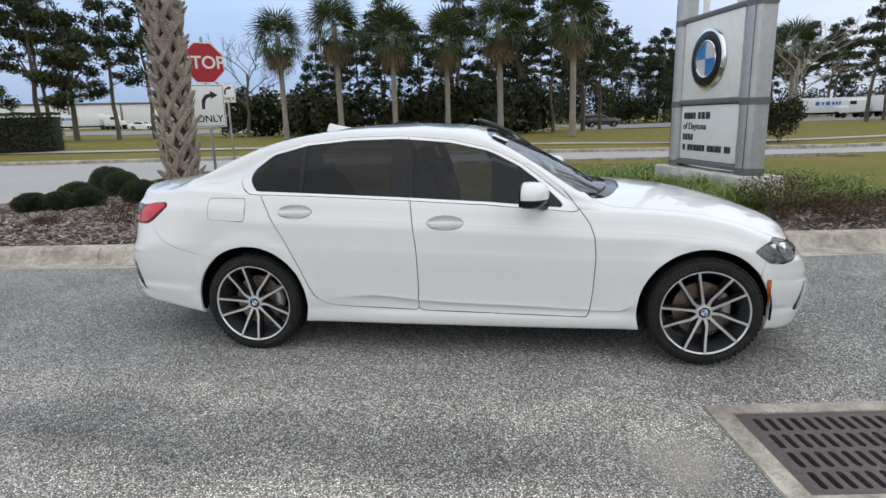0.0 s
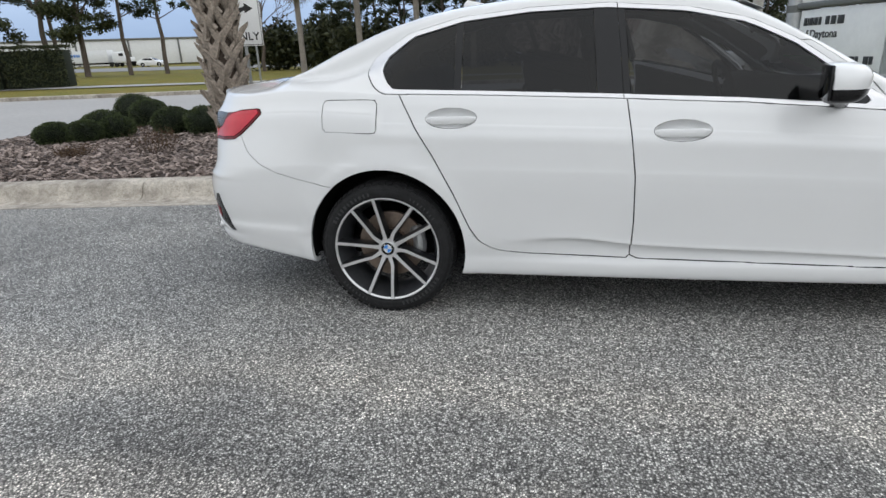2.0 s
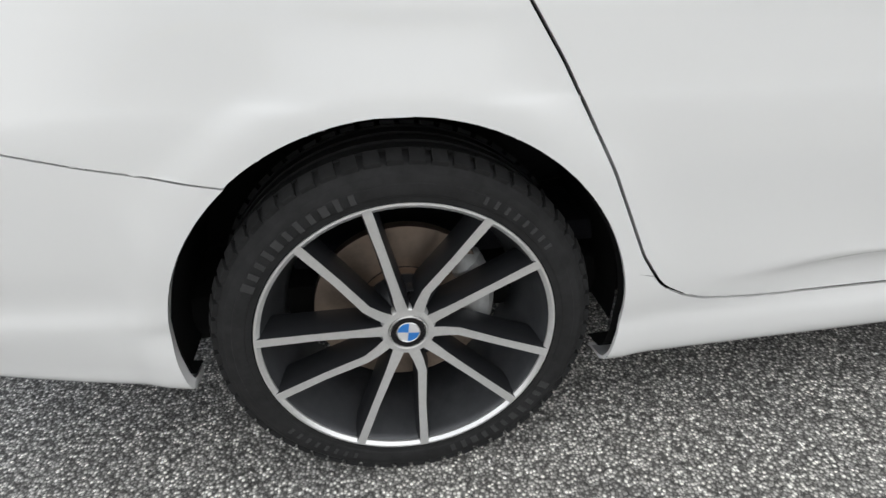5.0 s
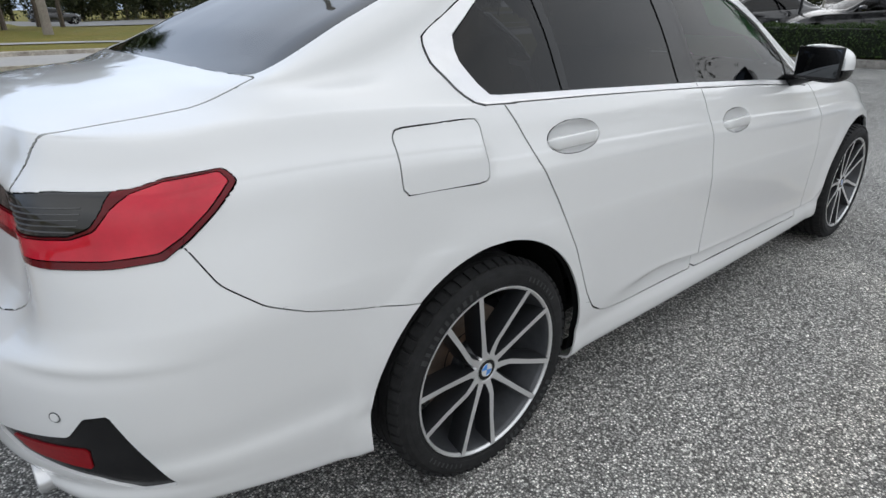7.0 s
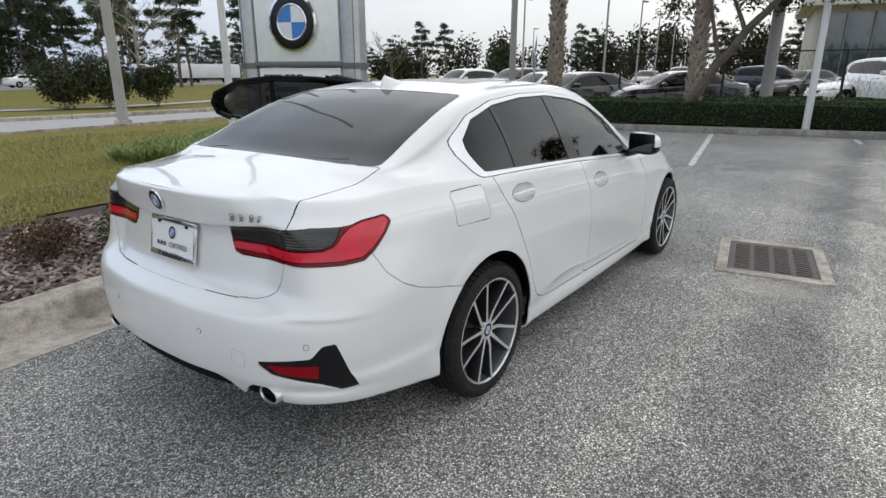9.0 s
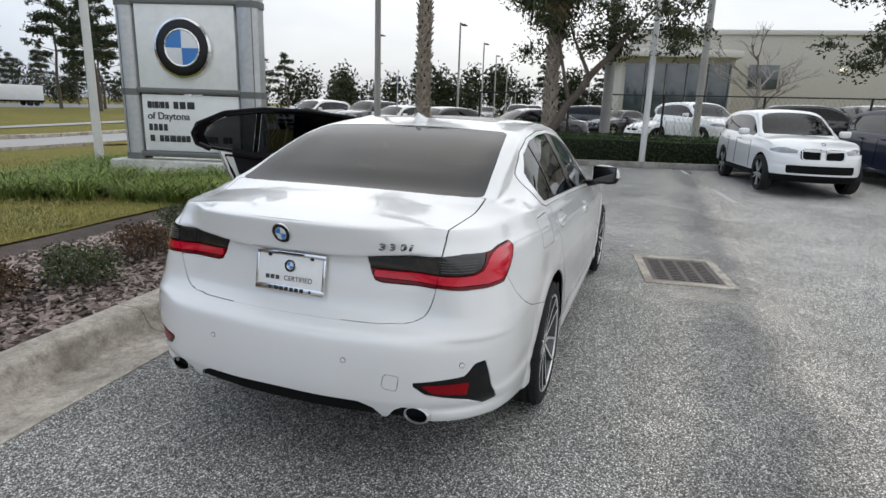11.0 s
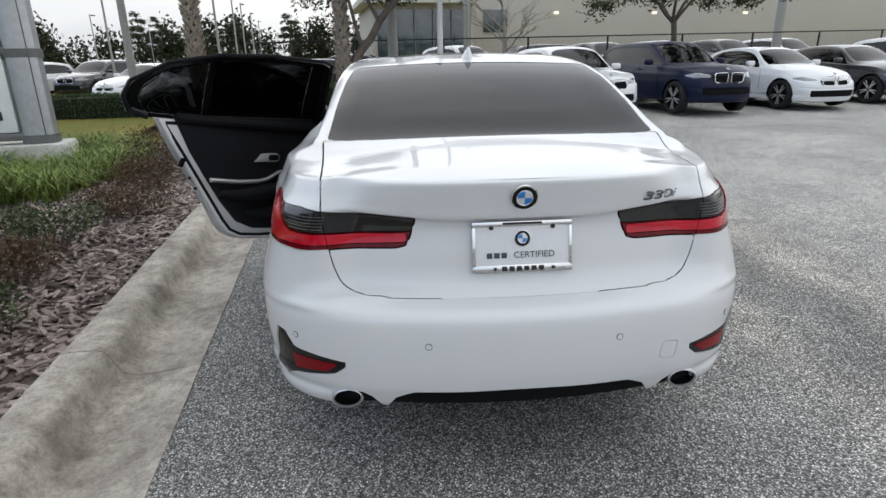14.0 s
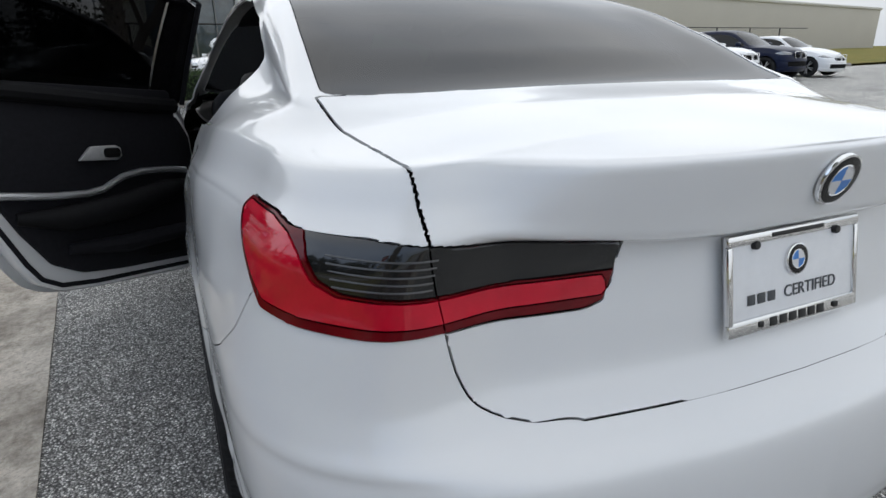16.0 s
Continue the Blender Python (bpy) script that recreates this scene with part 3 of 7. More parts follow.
FRONT_DOOR = [(1.066, 1.10), (1.10, .87), (1.124, .68), (1.130, .48), (1.123, .302), (2.178, .279), (2.202, .46), (2.214, .66), (2.205, .78), (2.175, .86), (2.125, .926), (1.9, 1.2), (1.1, 1.2)]
FUEL = [(-.268, .886), (-.012, .874), (-.012, 1.020), (-.266, 1.024)]
TAIL = [(0.345, 0.944), (0.446, 0.951), (0.668, 0.968), (0.812, 0.975), (0.956, 0.974), (1.014, 0.986), (1.135, 0.992), (1.167, 0.97), (1.105, 0.922), (1.045, 0.882), (0.990, 0.852), (0.894, 0.845), (0.774, 0.845), (0.619, 0.847), (0.495, 0.848), (0.398, 0.849), (0.366, 0.858), (0.352, 0.895)]
DARKLENS = [(0.2, 0.903), (0.591, 0.899), (0.83, 0.903), (0.872, 0.916), (0.905, 0.948), (0.96, 1.02), (0.2, 1.02)]
GUIDE = [(.362, .866), (.366, .896), (.591, .895), (.835, .898), (.880, .911), (.918, .945), (.957, .967), (1.014, .980), (1.126, .987), (1.148, .970), (1.09, .926), (1.035, .890), (.985, .866), (.894, .860), (.591, .861)]
SEAM = curve_of([(.690, .0), (.696, .25), (.700, .43), (.704, .48), (.714, .53), (.738, .570), (.765, .585), (.794, .595), (.850, .606), (.968, .622), (1.045, .622), (1.09, .622)])       # half width of the boot lid by height
BUMPER = [(-.2, .2), (-.2, .86), (.990, .86), (1.030, .870), (1.079, .792), (1.159, .735), (1.248, .697), (1.348, .668), (1.498, .632), (1.668, .595), (1.668, .2)]
REFLECT = [(.562, .502), (.775, .525), (.815, .572), (.862, .578), (.945, .385), (.87, .38), (.80, .415), (.63, .452)]
RED = [(.612, .488), (.805, .492), (.798, .440), (.660, .456)]
VALANCE = [(-.2, .1), (-.2, .412), (.36, .402), (.425, .376), (.452, .345), (.468, .328), (.485, .338), (.505, .375), (.535, .394), (.60, .394), (.642, .366), (.662, .33), (.675, .1)]
TOW = [(.459, .472), (.522, .466), (.523, .53), (.462, .536)]
BACKLIGHT = [(-.500, -.2), (-.496, .3), (-.484, .52), (-.470, .636), (-.2, .610), (.05, .580), (.235, .552), (.238, .3), (.240, -.2)]
SCREEN = [(1.515, -.2), (1.52, .25), (1.545, .45), (1.57, .545), (1.70, .590), (1.90, .650), (2.14, .712), (2.25, .55), (2.33, .3), (2.36, -.2)]
SUNROOF = [(.52, -.2), (.52, .40), (1.38, .40), (1.40, -.2)]
COWL = [(2.36, -.2), (2.33, .3), (2.25, .55), (2.14, .712), (2.20, .728), (2.33, .56), (2.41, .3), (2.44, -.2)]
BONNET = [(2.44, -.2), (2.41, .3), (2.33, .56), (2.20, .728), (2.5, .775), (2.8, .772), (3.1, .725), (3.3, .64), (3.42, .50), (3.49, .3), (3.515, -.2)]
HEADLAMP = [(3.115, .684), (3.22, .724), (3.34, .742), (3.47, .725), (3.50, .665), (3.40, .612), (3.30, .596), (3.20, .618)]
FRONT_BUMPER = [(3.10, .10), (3.155, .36), (3.16, .56), (3.185, .628), (3.20, .617), (3.30, .595), (3.42, .62), (3.55, .645), (3.8, .66), (3.8, .10)]
INTAKE = [(3.405, .30), (3.475, .46), (3.50, .45), (3.46, .27)]
MARKER = [(3.196, .315), (3.222, .315), (3.224, .515), (3.198, .515)]


def inside(poly, u, w, rnd=0.0, cond=None):
    lo = (min(p[0] for p in poly) - .06, min(p[1] for p in poly) - .06)
    hi = (max(p[0] for p in poly) + .06, max(p[1] for p in poly) + .06)
    poly = grow(poly, -rnd) if rnd else poly

    def f(p):
        a, b = p[u], p[w]
        if not (lo[0] < a < hi[0] and lo[1] < b < hi[1]) or (cond and not cond(p)):
            return 1.0
        return poly_dist(poly, a, b, rnd)
    return f


def cut_half(side):
    """All panels of one half, by name."""
    sh = Shell()
    top = sh.split_row
    out = {}
    fs = sh.faces
    for cx, cz, r in ARCHES:
        _, fs = sh.cut(fs, lambda p: math.hypot(p[0] - cx, p[2] - cz) - r if p[1] > .45 and p[2] < .8 else 1.0)
    dlo, fs = sh.cut(fs, inside(DLO, 0, 2, .012, lambda p: p[1] > .45 and p[4] > .3))
    rear, front = sh.cut(dlo, lambda p: p[0] - 1.055 - (1.2 - p[2]) * .07)
    for nm, part_faces in (("rear", rear), ("front", front)):
        inner, ring = sh.cut(part_faces, inside(DLO_IN, 0, 2, .01))
        out[nm + "_trim"] = ring
        if nm == "rear":
            a, rest = sh.cut(inner, lambda p: p[0] - .338)
            b, rest2 = sh.cut(rest, lambda p: p[0] - .95 - (1.2 - p[2]) * .05)
            c, b = sh.cut(b, lambda p: p[0] - .372)
            out["quarter_glass"], out["rear_glass"], out["rear_pillar"], out["rear_divider"] = a, b, rest2, c
        else:
            a, rest = sh.cut(inner, lambda p: p[0] - 1.085 - (1.2 - p[2]) * .07)
            b, c = sh.cut(rest, lambda p: p[0] - 1.90)
            out["front_glass"], out["front_pillar"], out["front_sail"] = b, a, c
    high = lambda p: p[4] > .5
    out["backlight"], fs = sh.cut(fs, inside(BACKLIGHT, 0, 1, .012, high))
    out["windscreen"], fs = sh.cut(fs, inside(SCREEN, 0, 1, .012, high))
    out["cowl"], fs = sh.cut(fs, inside(COWL, 0, 1, .0, high))
    out["sunroof"], fs = sh.cut(fs, inside(SUNROOF, 0, 1, .05, high))
    out["bonnet"], fs = sh.cut(fs, inside(BONNET, 0, 1, .01, lambda p: p[4] > top + .02))
    sidey = lambda p: p[1] > .5
    low = lambda p: p[4] <= top + .03
    out["rear_door"], fs = sh.cut(fs, inside(REAR_DOOR, 0, 2, .012, lambda p: p[1] > .5 and p[4] <= top + .1))
    out["front_door"], fs = sh.cut(fs, inside(FRONT_DOOR, 0, 2, .012, lambda p: p[1] > .5 and p[4] <= top + .1))
    for nm, (hx, hz) in HANDLES.items():
        _, out[nm] = sh.cut(out[nm], lambda p: math.hypot((p[0] - hx) / .113, (p[2] - hz) / .042) * .042 - .042)
    if side < 0:
        out["fuel_flap"], fs = sh.cut(fs, inside(FUEL, 0, 2, .022, sidey))
    tailfs, fs = sh.cut(fs, inside(TAIL, 3, 2, .008, lambda p: p[0] < 0 and p[4] <= top + .02))
    tailfs_lid, tailfs_body = sh.cut(tailfs, lambda p: p[1] - SEAM(p[2]))
    for nm, ff in (("lid", tailfs_lid), ("body", tailfs_body)):
        dark, red = sh.cut(ff, inside(DARKLENS, 3, 2, .006))
        guide, red = sh.cut(red, inside(GUIDE, 3, 2, .004))
        out["smoke_" + nm], out["red_" + nm], out["guide_" + nm], out["tail_" + nm] = dark, red, guide, ff
    deck_y = curve_of([(-1.2, .622), (-.90, .622), (-.70, .633), (-.50, .649), (-.3, .66)])
    screen_x = curve_of([(0, -.5), (.3, -.496), (.52, -.484), (.636, -.470), (.7, -.46)])
    def lid_edge(p):
        if p[0] > -.3:
            return 1.0
        if p[4] > top - .004:
            return max(p[1] - deck_y(p[0]), p[0] - screen_x(p[1]))
        return max(p[1] - SEAM(p[2]), (.70 - p[2]) * 2) if p[2] < .80 else p[1] - SEAM(p[2])
    out["lid"], fs = sh.cut(fs, lid_edge)
    bump_f, fs = sh.cut(fs, inside(BUMPER, 3, 2, .0, lambda p: p[0] < .2 and p[4] <= top))
    refl, bump_f = sh.cut(bump_f, inside(REFLECT, 3, 2, .006))
    out["reflector"], out["vent"] = sh.cut(refl, inside(RED, 3, 2, .004))
    out["valance"], bump_f = sh.cut(bump_f, inside(VALANCE, 3, 2))
    if side < 0:
        out["tow_cover"], bump_f = sh.cut(bump_f, inside(TOW, 3, 2, .008))
    out["bumper"] = bump_f
    out["headlamp"], fs = sh.cut(fs, inside(HEADLAMP, 0, 2, .006, lambda p: p[1] > .3))
    fb, fs = sh.cut(fs, inside(FRONT_BUMPER, 0, 2, .0, lambda p: p[4] <= top))
    out["intake"], fb = sh.cut(fb, inside(INTAKE, 0, 2, .0, sidey))
    out["marker"], fb = sh.cut(fb, inside(MARKER, 0, 2, .004, sidey))
    out["grille"], fb = sh.cut(fb, lambda p: max(abs(p[2] - .50) - .13, p[1] - .42, 3.3 - p[0]))
    out["front_bumper"] = fb
    out["body"] = fs
    return sh, out


M_LAMPRED = mat("red_lamp_lens", (0.13, 0.001, 0.005), 0.12, var=0.2, scale=14, coat=0.2, spec=0.25, big=5)
M_LAMPRED2 = mat("bright_red_light_guide", (0.56, 0.005, 0.026), 0.10, var=0.22, scale=7, coat=0.8, spec=0.25)
M_SMOKE = mat("smoked_lamp_lens", (0.014, 0.014, 0.014), 0.07, var=0.2, scale=25, coat=0.4)
M_REFLECT = mat("dark_red_reflector", (0.24, 0.003, 0.008), 0.3, var=0.15, scale=160, spec=0.2)
M_STRIP = mat("grey_lamp_louvre", (0.10, 0.10, 0.10), 0.3, 0.3, var=0.2)
M_AMBER = mat("amber_marker_lens", (0.55, 0.11, 0.01), 0.2, var=0.1, coat=0.8)
M_HEADLAMP = glass_mat("headlamp_lens", (0.9, 0.9, 0.9))
M_HOUSING = mat("headlamp_housing", (0.38, 0.39, 0.40), 0.25, 0.6, var=0.5, scale=30)
M_WHITE = mat("white_print", (0.80, 0.80, 0.80), 0.5, var=0.03)
M_BLUE = mat("badge_blue", (0.02, 0.18, 0.55), 0.3, var=0.05, coat=0.6)
M_BADGEWHITE = mat("badge_white", (0.72, 0.73, 0.74), 0.25, 0.3, var=0.03, coat=0.6)
M_INK = mat("black_print", (0.01, 0.01, 0.01), 0.5, var=0.1)
M_GREY_INK = mat("grey_print", (0.06, 0.065, 0.07), 0.5, var=0.1)

car = thing("sedan", "white four-door sedan parked beside the kerb, one rear door open", "car")
shR, R = cut_half(-1)
shL, L = cut_half(1)


def both(name, key, material, label="", gap=0.0028, depth=0.014, offset=0.0, parent=None, smooth=40):
    """One panel that spans the car."""
    bm = panel_bm(shR, [(-1, R[key])], 0, 0)
    me = bpy.data.meshes.new("tmp")
    b2 = panel_bm(shL, [(1, L[key])], 0, 0)
    b2.to_mesh(me)
    b2.free()
    bm.from_mesh(me)
    bpy.data.meshes.remove(me)
    bmesh.ops.remove_doubles(bm, verts=[v for v in bm.verts if abs(v.co.y) < 1e-4], dist=4e-5)
    return part(name, rim_bm(bm, gap, depth, offset), material, parent or car, label, smooth)


def rim_bm(bm, gap, depth, offset=0.0):
    bm.normal_update()
    if offset:
        move = {v: v.normal * offset for v in bm.verts}
        for v, d in move.items():
            v.co += d
    weld(bm)
    edges = [e for e in bm.edges if e.is_boundary]
    push = {}
    for e in edges:
        f = e.link_faces[0]
        d = e.verts[1].co - e.verts[0].co
        n = f.normal.cross(d)
        if n.dot(f.calc_center_median() - e.verts[0].co) < 0:
            n = -n
        if n.length > 1e-9 and f.calc_area() > 2e-7:
            n = n.normalized() * d.length
        else:
            n = Vector()
        for v in e.verts:
            push[v] = push.get(v, Vector()) + n
    steady(edges, push)
    nrm = {v: v.normal.copy() for v in push}
    for v, n in push.items():
        if n.length > 1e-6:
            v.co += n.normalized() * gap
    made = {v: bm.verts.new(v.co - nrm[v] * depth) for v in push}
    for e in edges:
        a, b = e.verts
        if e.link_loops[0].vert is not a:
            a, b = b, a
        bm.faces.new((b, a, made[a], made[b]))
    return bm


def one(name, side, key, material, parent=None, label="", gap=0.0028, depth=0.014, offset=0.0, smooth=40):
    sh, d = (shR, R) if side < 0 else (shL, L)
    return part(name, panel_bm(sh, [(side, d[key])], gap, depth, offset), material, parent or car, label, smooth)


both("body_shell", "body", M_PAINT, "glossy white painted body shell", depth=.007)
bonnet = both("bonnet", "bonnet", M_PAINT)
boot_lid = both("boot_lid", "lid", M_PAINT, "", .0038, .006)
rear_bumper = both("rear_bumper", "bumper", M_PAINT, "", .0003, .02)
both("rear_valance", "valance", M_GAP, "black plastic lower valance", 0, .02, -.012)
front_bumper = both("front_bumper", "front_bumper", M_PAINT)
both("grille", "grille", M_BLACK, "gloss black grille", 0, .01, -.01)
both("rear_window", "backlight", M_GLASS_REAR, "dark tinted rear window", .0, .006, -.002)
both("windscreen", "windscreen", M_GLASS_CLEAR, "clear windscreen", .0, .006, -.002)
both("cowl", "cowl", M_BLACK, "black plastic cowl", 0, .01, -.012)
both("sunroof", "sunroof", M_BLACK, "gloss black sunroof panel", .003, .01, -.001)


def door_window(side, which, parent):
    """Trim, pillar and panes of one door, as sub-parts of it."""
    one("window_trim", side, which + "_trim", M_TRIM, parent, "satin aluminium window trim", .0022, .008, .003)
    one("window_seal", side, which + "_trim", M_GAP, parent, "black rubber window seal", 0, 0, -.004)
    one("pillar_cover", side, which + "_pillar", M_BLACK, parent, "gloss black pillar cover", .001, .008, -.001)
    one("window_divider" if which == "rear" else "mirror_sail", side, which + ("_divider" if which == "rear" else "_sail"), M_BLACK, parent, "gloss black window cover", .001, .008, -.001)
    if which == "rear":
        one("quarter_pane", side, "quarter_glass", M_GLASS_DARK, parent, "dark tinted pane", .001, .006, -.004)
        one("window_pane", side, "rear_glass", M_GLASS_DARK, parent, "dark tinted pane", .001, .006, -.004)
    else:
        one("window_pane", side, "front_glass", M_GLASS_SIDE, parent, "tinted pane", .001, .006, -.004)


def add_handle(which, side, parent):
    """A pull handle across a dished recess that is sunk into the door's skin."""
    hx, hz = HANDLES[which]
    sh = shR if side < 0 else shL
    near = [p for p in sh.v if abs(p[0] - hx) < .22 and abs(p[2] - hz) < .10 and p[1] > .6]
    a = np.array([(1, p[0] - hx, p[2] - hz, (p[0] - hx) ** 2, (p[2] - hz) ** 2, (p[0] - hx) * (p[2] - hz)) for p in near])
    co = np.linalg.lstsq(a, np.array([p[1] for p in near]), rcond=None)[0]
    skin = lambda u, w: float(np.dot(co, (1, u, w, u * u, w * w, u * w)))
    vs, fs, ns, nr = [], [], 40, 8
    for k in range(nr + 1):
        rho = k / nr
        for i in range(ns):
            t = 2 * math.pi * i / ns
            u, w = .1135 * rho * math.cos(t), .0425 * rho * math.sin(t)
            vs.append((hx + u, side * (skin(u, w) - .034 * (1 - rho ** 3.2) - .0004), hz + w))
    for k in range(nr):
        for i in range(ns):
            i2 = (i + 1) % ns
            fs.append((k * ns + i, k * ns + i2, (k + 1) * ns + i2, (k + 1) * ns + i))
    b = mesh_py(vs, fs)
    bmesh.ops.remove_doubles(b, verts=b.verts[:], dist=1e-6)
    bmesh.ops.recalc_face_normals(b, faces=b.faces[:])
    if sum(f.normal.y for f in b.faces) * side < 0:
        bmesh.ops.reverse_faces(b, faces=b.faces[:])
    part("handle_recess", b, M_PAINT, parent)
    vs, fs, nu, nc = [], [], 25, 14
    for k in range(nu):
        t = k / (nu - 1)
        u = -.109 + .218 * t
        end = min(1.0, math.sin(math.pi * t) * 2.6) ** .6
        hh, hd = .006 + .0115 * end, .004 + .006 * end
        cy, cz = skin(u, -.005) + .011 * end - .006, hz - .006 - .003 * end
        for i in range(nc):
            a = 2 * math.pi * i / nc
            c_, s_ = math.cos(a), math.sin(a)
            vs.append((hx + u, side * (cy + hd * math.copysign(abs(c_) ** .55, c_)), cz + hh * math.copysign(abs(s_) ** .55, s_)))
    for k in range(nu - 1):
        for i in range(nc):
            i2 = (i + 1) % nc
            fs.append((k * nc + i, k * nc + i2, (k + 1) * nc + i2, (k + 1) * nc + i))
    fs += [tuple(range(nc)), tuple((nu - 1) * nc + i for i in range(nc - 1, -1, -1))]
    bar = mesh_py(vs, fs)
    bmesh.ops.recalc_face_normals(bar, faces=bar.faces[:])
    part("handle", bar, M_PAINT, parent, "white pull handle")


for side in (-1, 1):
    fd = one("front_door", side, "front_door", M_PAINT)
    door_window(side, "front", fd)
    if side > 0:
        left_front = fd
    add_handle("front_door", side, fd)
    if side < 0:
        rd = one("rear_door", side, "rear_door", M_PAINT)
        door_window(side, "rear", rd)
        add_handle("rear_door", side, rd)
    lamp = one("headlamp", side, "headlamp", M_HEADLAMP, None, "clear headlamp", .001, .03)
    one("lamp_housing", side, "headlamp", M_HOUSING, lamp, "grey lamp housing", .004, .002, -.028)
    one("lower_intake", side, "intake", M_BLACK, front_bumper, "black air intake", 0, .02, -.01)
    one("marker_lamp", side, "marker", M_AMBER, front_bumper, "amber side marker", 0, .006, .002)
    one("corner_vent", side, "vent", M_BLACK, rear_bumper, "black corner vent", .0, .02, -.006)
    one("reflector", side, "reflector", M_REFLECT, rear_bumper, "dark red reflector", .0, .006, -.003)
one("fuel_flap", -1, "fuel_flap", M_PAINT, None, "", .0012)
# added black backing: stands in for the shade deep in the gaps between panels
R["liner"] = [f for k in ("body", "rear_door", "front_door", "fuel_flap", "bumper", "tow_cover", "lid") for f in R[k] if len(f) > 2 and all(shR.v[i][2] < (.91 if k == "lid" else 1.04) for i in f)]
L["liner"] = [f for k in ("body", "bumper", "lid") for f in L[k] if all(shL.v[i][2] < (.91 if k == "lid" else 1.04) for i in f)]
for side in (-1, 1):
    one("gap_shade", side, "liner", M_GAP, None, "black backing added to darken the panel gaps", 0, 0, -.026)
one("tow_cover", -1, "tow_cover", M_PAINT, rear_bumper, "", .0022)


# lamps: housings, red and smoked lenses, light guides
for side in (-1, 1):
    for nm in ("body", "lid"):
        lamp = one("tail_lamp", side, "tail_" + nm, M_GAP, car if nm == "body" else boot_lid, "red and smoked tail lamp", .001, .02, -.004)
        one("smoked_lens", side, "smoke_" + nm, M_SMOKE, lamp, "smoked clear lens", .0016, .010, .002)
        one("red_lens", side, "red_" + nm, M_LAMPRED, lamp, "red lens", .0016, .012, .004)
        one("light_guide", side, "guide_" + nm, M_LAMPRED2, lamp, "bright red light guide", .0012, .012, .0055)
    b = bmesh.new()
    for k in range(2):
        lathe_bm([(.0, -.02), (.035, -.01), (.042, .015), (.044, .03)], 24, "X", b)
        bmesh.ops.translate(b, verts=b.verts[:], vec=(.075, -side * .02, 0))
    b.transform(pose(3.19, side * .70, .672) @ Matrix.Scale(.8, 4))
    part("headlamp_reflector", b, M_CHROME, car, "chrome headlamp reflectors")

# thin bright strips inside the smoked lenses, at the body side
for side in (-1, 1):
    for z in (.911, .921, .931, .941, .951):
        aa = [.668 + (.178 + (z - .911) * .6) * k / 9 for k in range(10)]
        near = [min(shR.v, key=lambda q: (q[3] - a) ** 2 + (q[2] - z) ** 2 + (0 if q[0] < -.5 else 9)) for a in aa]
        fx, fy = np.polyfit(aa, [p[0] for p in near], 3), np.polyfit(aa, [p[1] for p in near], 3)
        pts = [(np.polyval(fx, a) - .0022, (np.polyval(fy, a) + .0012) * side, z) for a in aa]
        part("lamp_strip", tube_bm(pts, .0014, 6), M_STRIP, car)


# ---- open rear door on the kerb side ----
HINGE = Vector((1.10, .875, .7))
SWING = Matrix.Translation(HINGE + Vector((.05, .05, .009))) @ Matrix.Rotation(radians(-50.8), 4, Vector((0, -math.sin(radians(8.4)), math.cos(radians(8.4))))) @ Matrix.Translation(-HINGE)
rd = one("rear_door", 1, "rear_door", M_PAINT, None, "open white rear door with black inner trim")
door_window(1, "rear", rd)
add_handle("rear_door", 1, rd)
DOOR_IN = [(.115, 1.03), (.18, .90), (.25, .77), (.335, .61), (.415, .455), (.46, .39), (.53, .352), (.66, .338), (1.095, .325), (1.10, .50), (1.095, .70), (1.075, .88), (1.05, 1.03)]
part("door_inner_frame", prism_bm(DOOR_IN, .055, pose(0, .805, 0), .004), M_PAINT, rd, "white painted inner frame")
part("door_seal", tube_bm([(x, .806, z) for x, z in grow(DOOR_IN, -.02)], .009, 8, closed=True), M_INT, rd, "black rubber door seal")
CARD = [(.185, 1.055), (.262, .86), (.33, .73), (.42, .57), (.505, .452), (.60, .405), (.75, .39), (1.065, .38), (1.075, .70), (1.055, .90), (1.03, 1.06)]
card = part("door_card", prism_bm(CARD, .045, pose(0, .768, 0), .012), M_INT, rd, "black moulded inner door trim")
part("belt_pad", tube_bm([(.20, .77, 1.035), (.5, .755, 1.02), (.8, .755, 1.005), (1.04, .77, 1.0)], .03, 10), M_SEAT, rd)
part("armrest", tube_bm([(.40, .765, .625), (.55, .74, .610), (.75, .735, .630), (.95, .74, .67), (1.05, .76, .69)], [.02, .045, .05, .045, .02], 12), M_SEAT, rd, "padded black armrest")
part("trim_strip", tube_bm([(.345, .742, .705), (.50, .735, .690), (.62, .733, .688), (.68, .732, .698), (.76, .732, .738), (.84, .733, .752), (.95, .738, .752), (1.05, .748, .745)], .0125, 8), M_TRIM, rd, "satin silver trim strip")
part("inner_handle", prism_bm([(.615, .800), (.660, .848), (.755, .852), (.775, .842), (.778, .812), (.760, .798)], .018, pose(0, .742, 0), .006), M_CALIPER, rd, "silver inner door handle")
# solid black block painted in for the shaded hollow beside the lever
part("hollow_shade", box_bm(.060, .016, .034, pose(.735, .738, .825), .012), M_GAP, rd)
part("door_latch", box_bm(.026, .020, .050, pose(.222, .806, .80, 0, 27, 0), .005), M_GAP, rd, "black door latch")
for lx, lz in ((.255, .715), (.285, .655)):
    part("frame_plug", box_bm(.016, .010, .016, pose(lx, .803, lz), .004), M_GAP, rd)
part("door_pocket", tube_bm([(.55, .765, .50), (.75, .745, .49), (1.03, .755, .50)], [.02, .035, .03], 10), M_INT, rd)
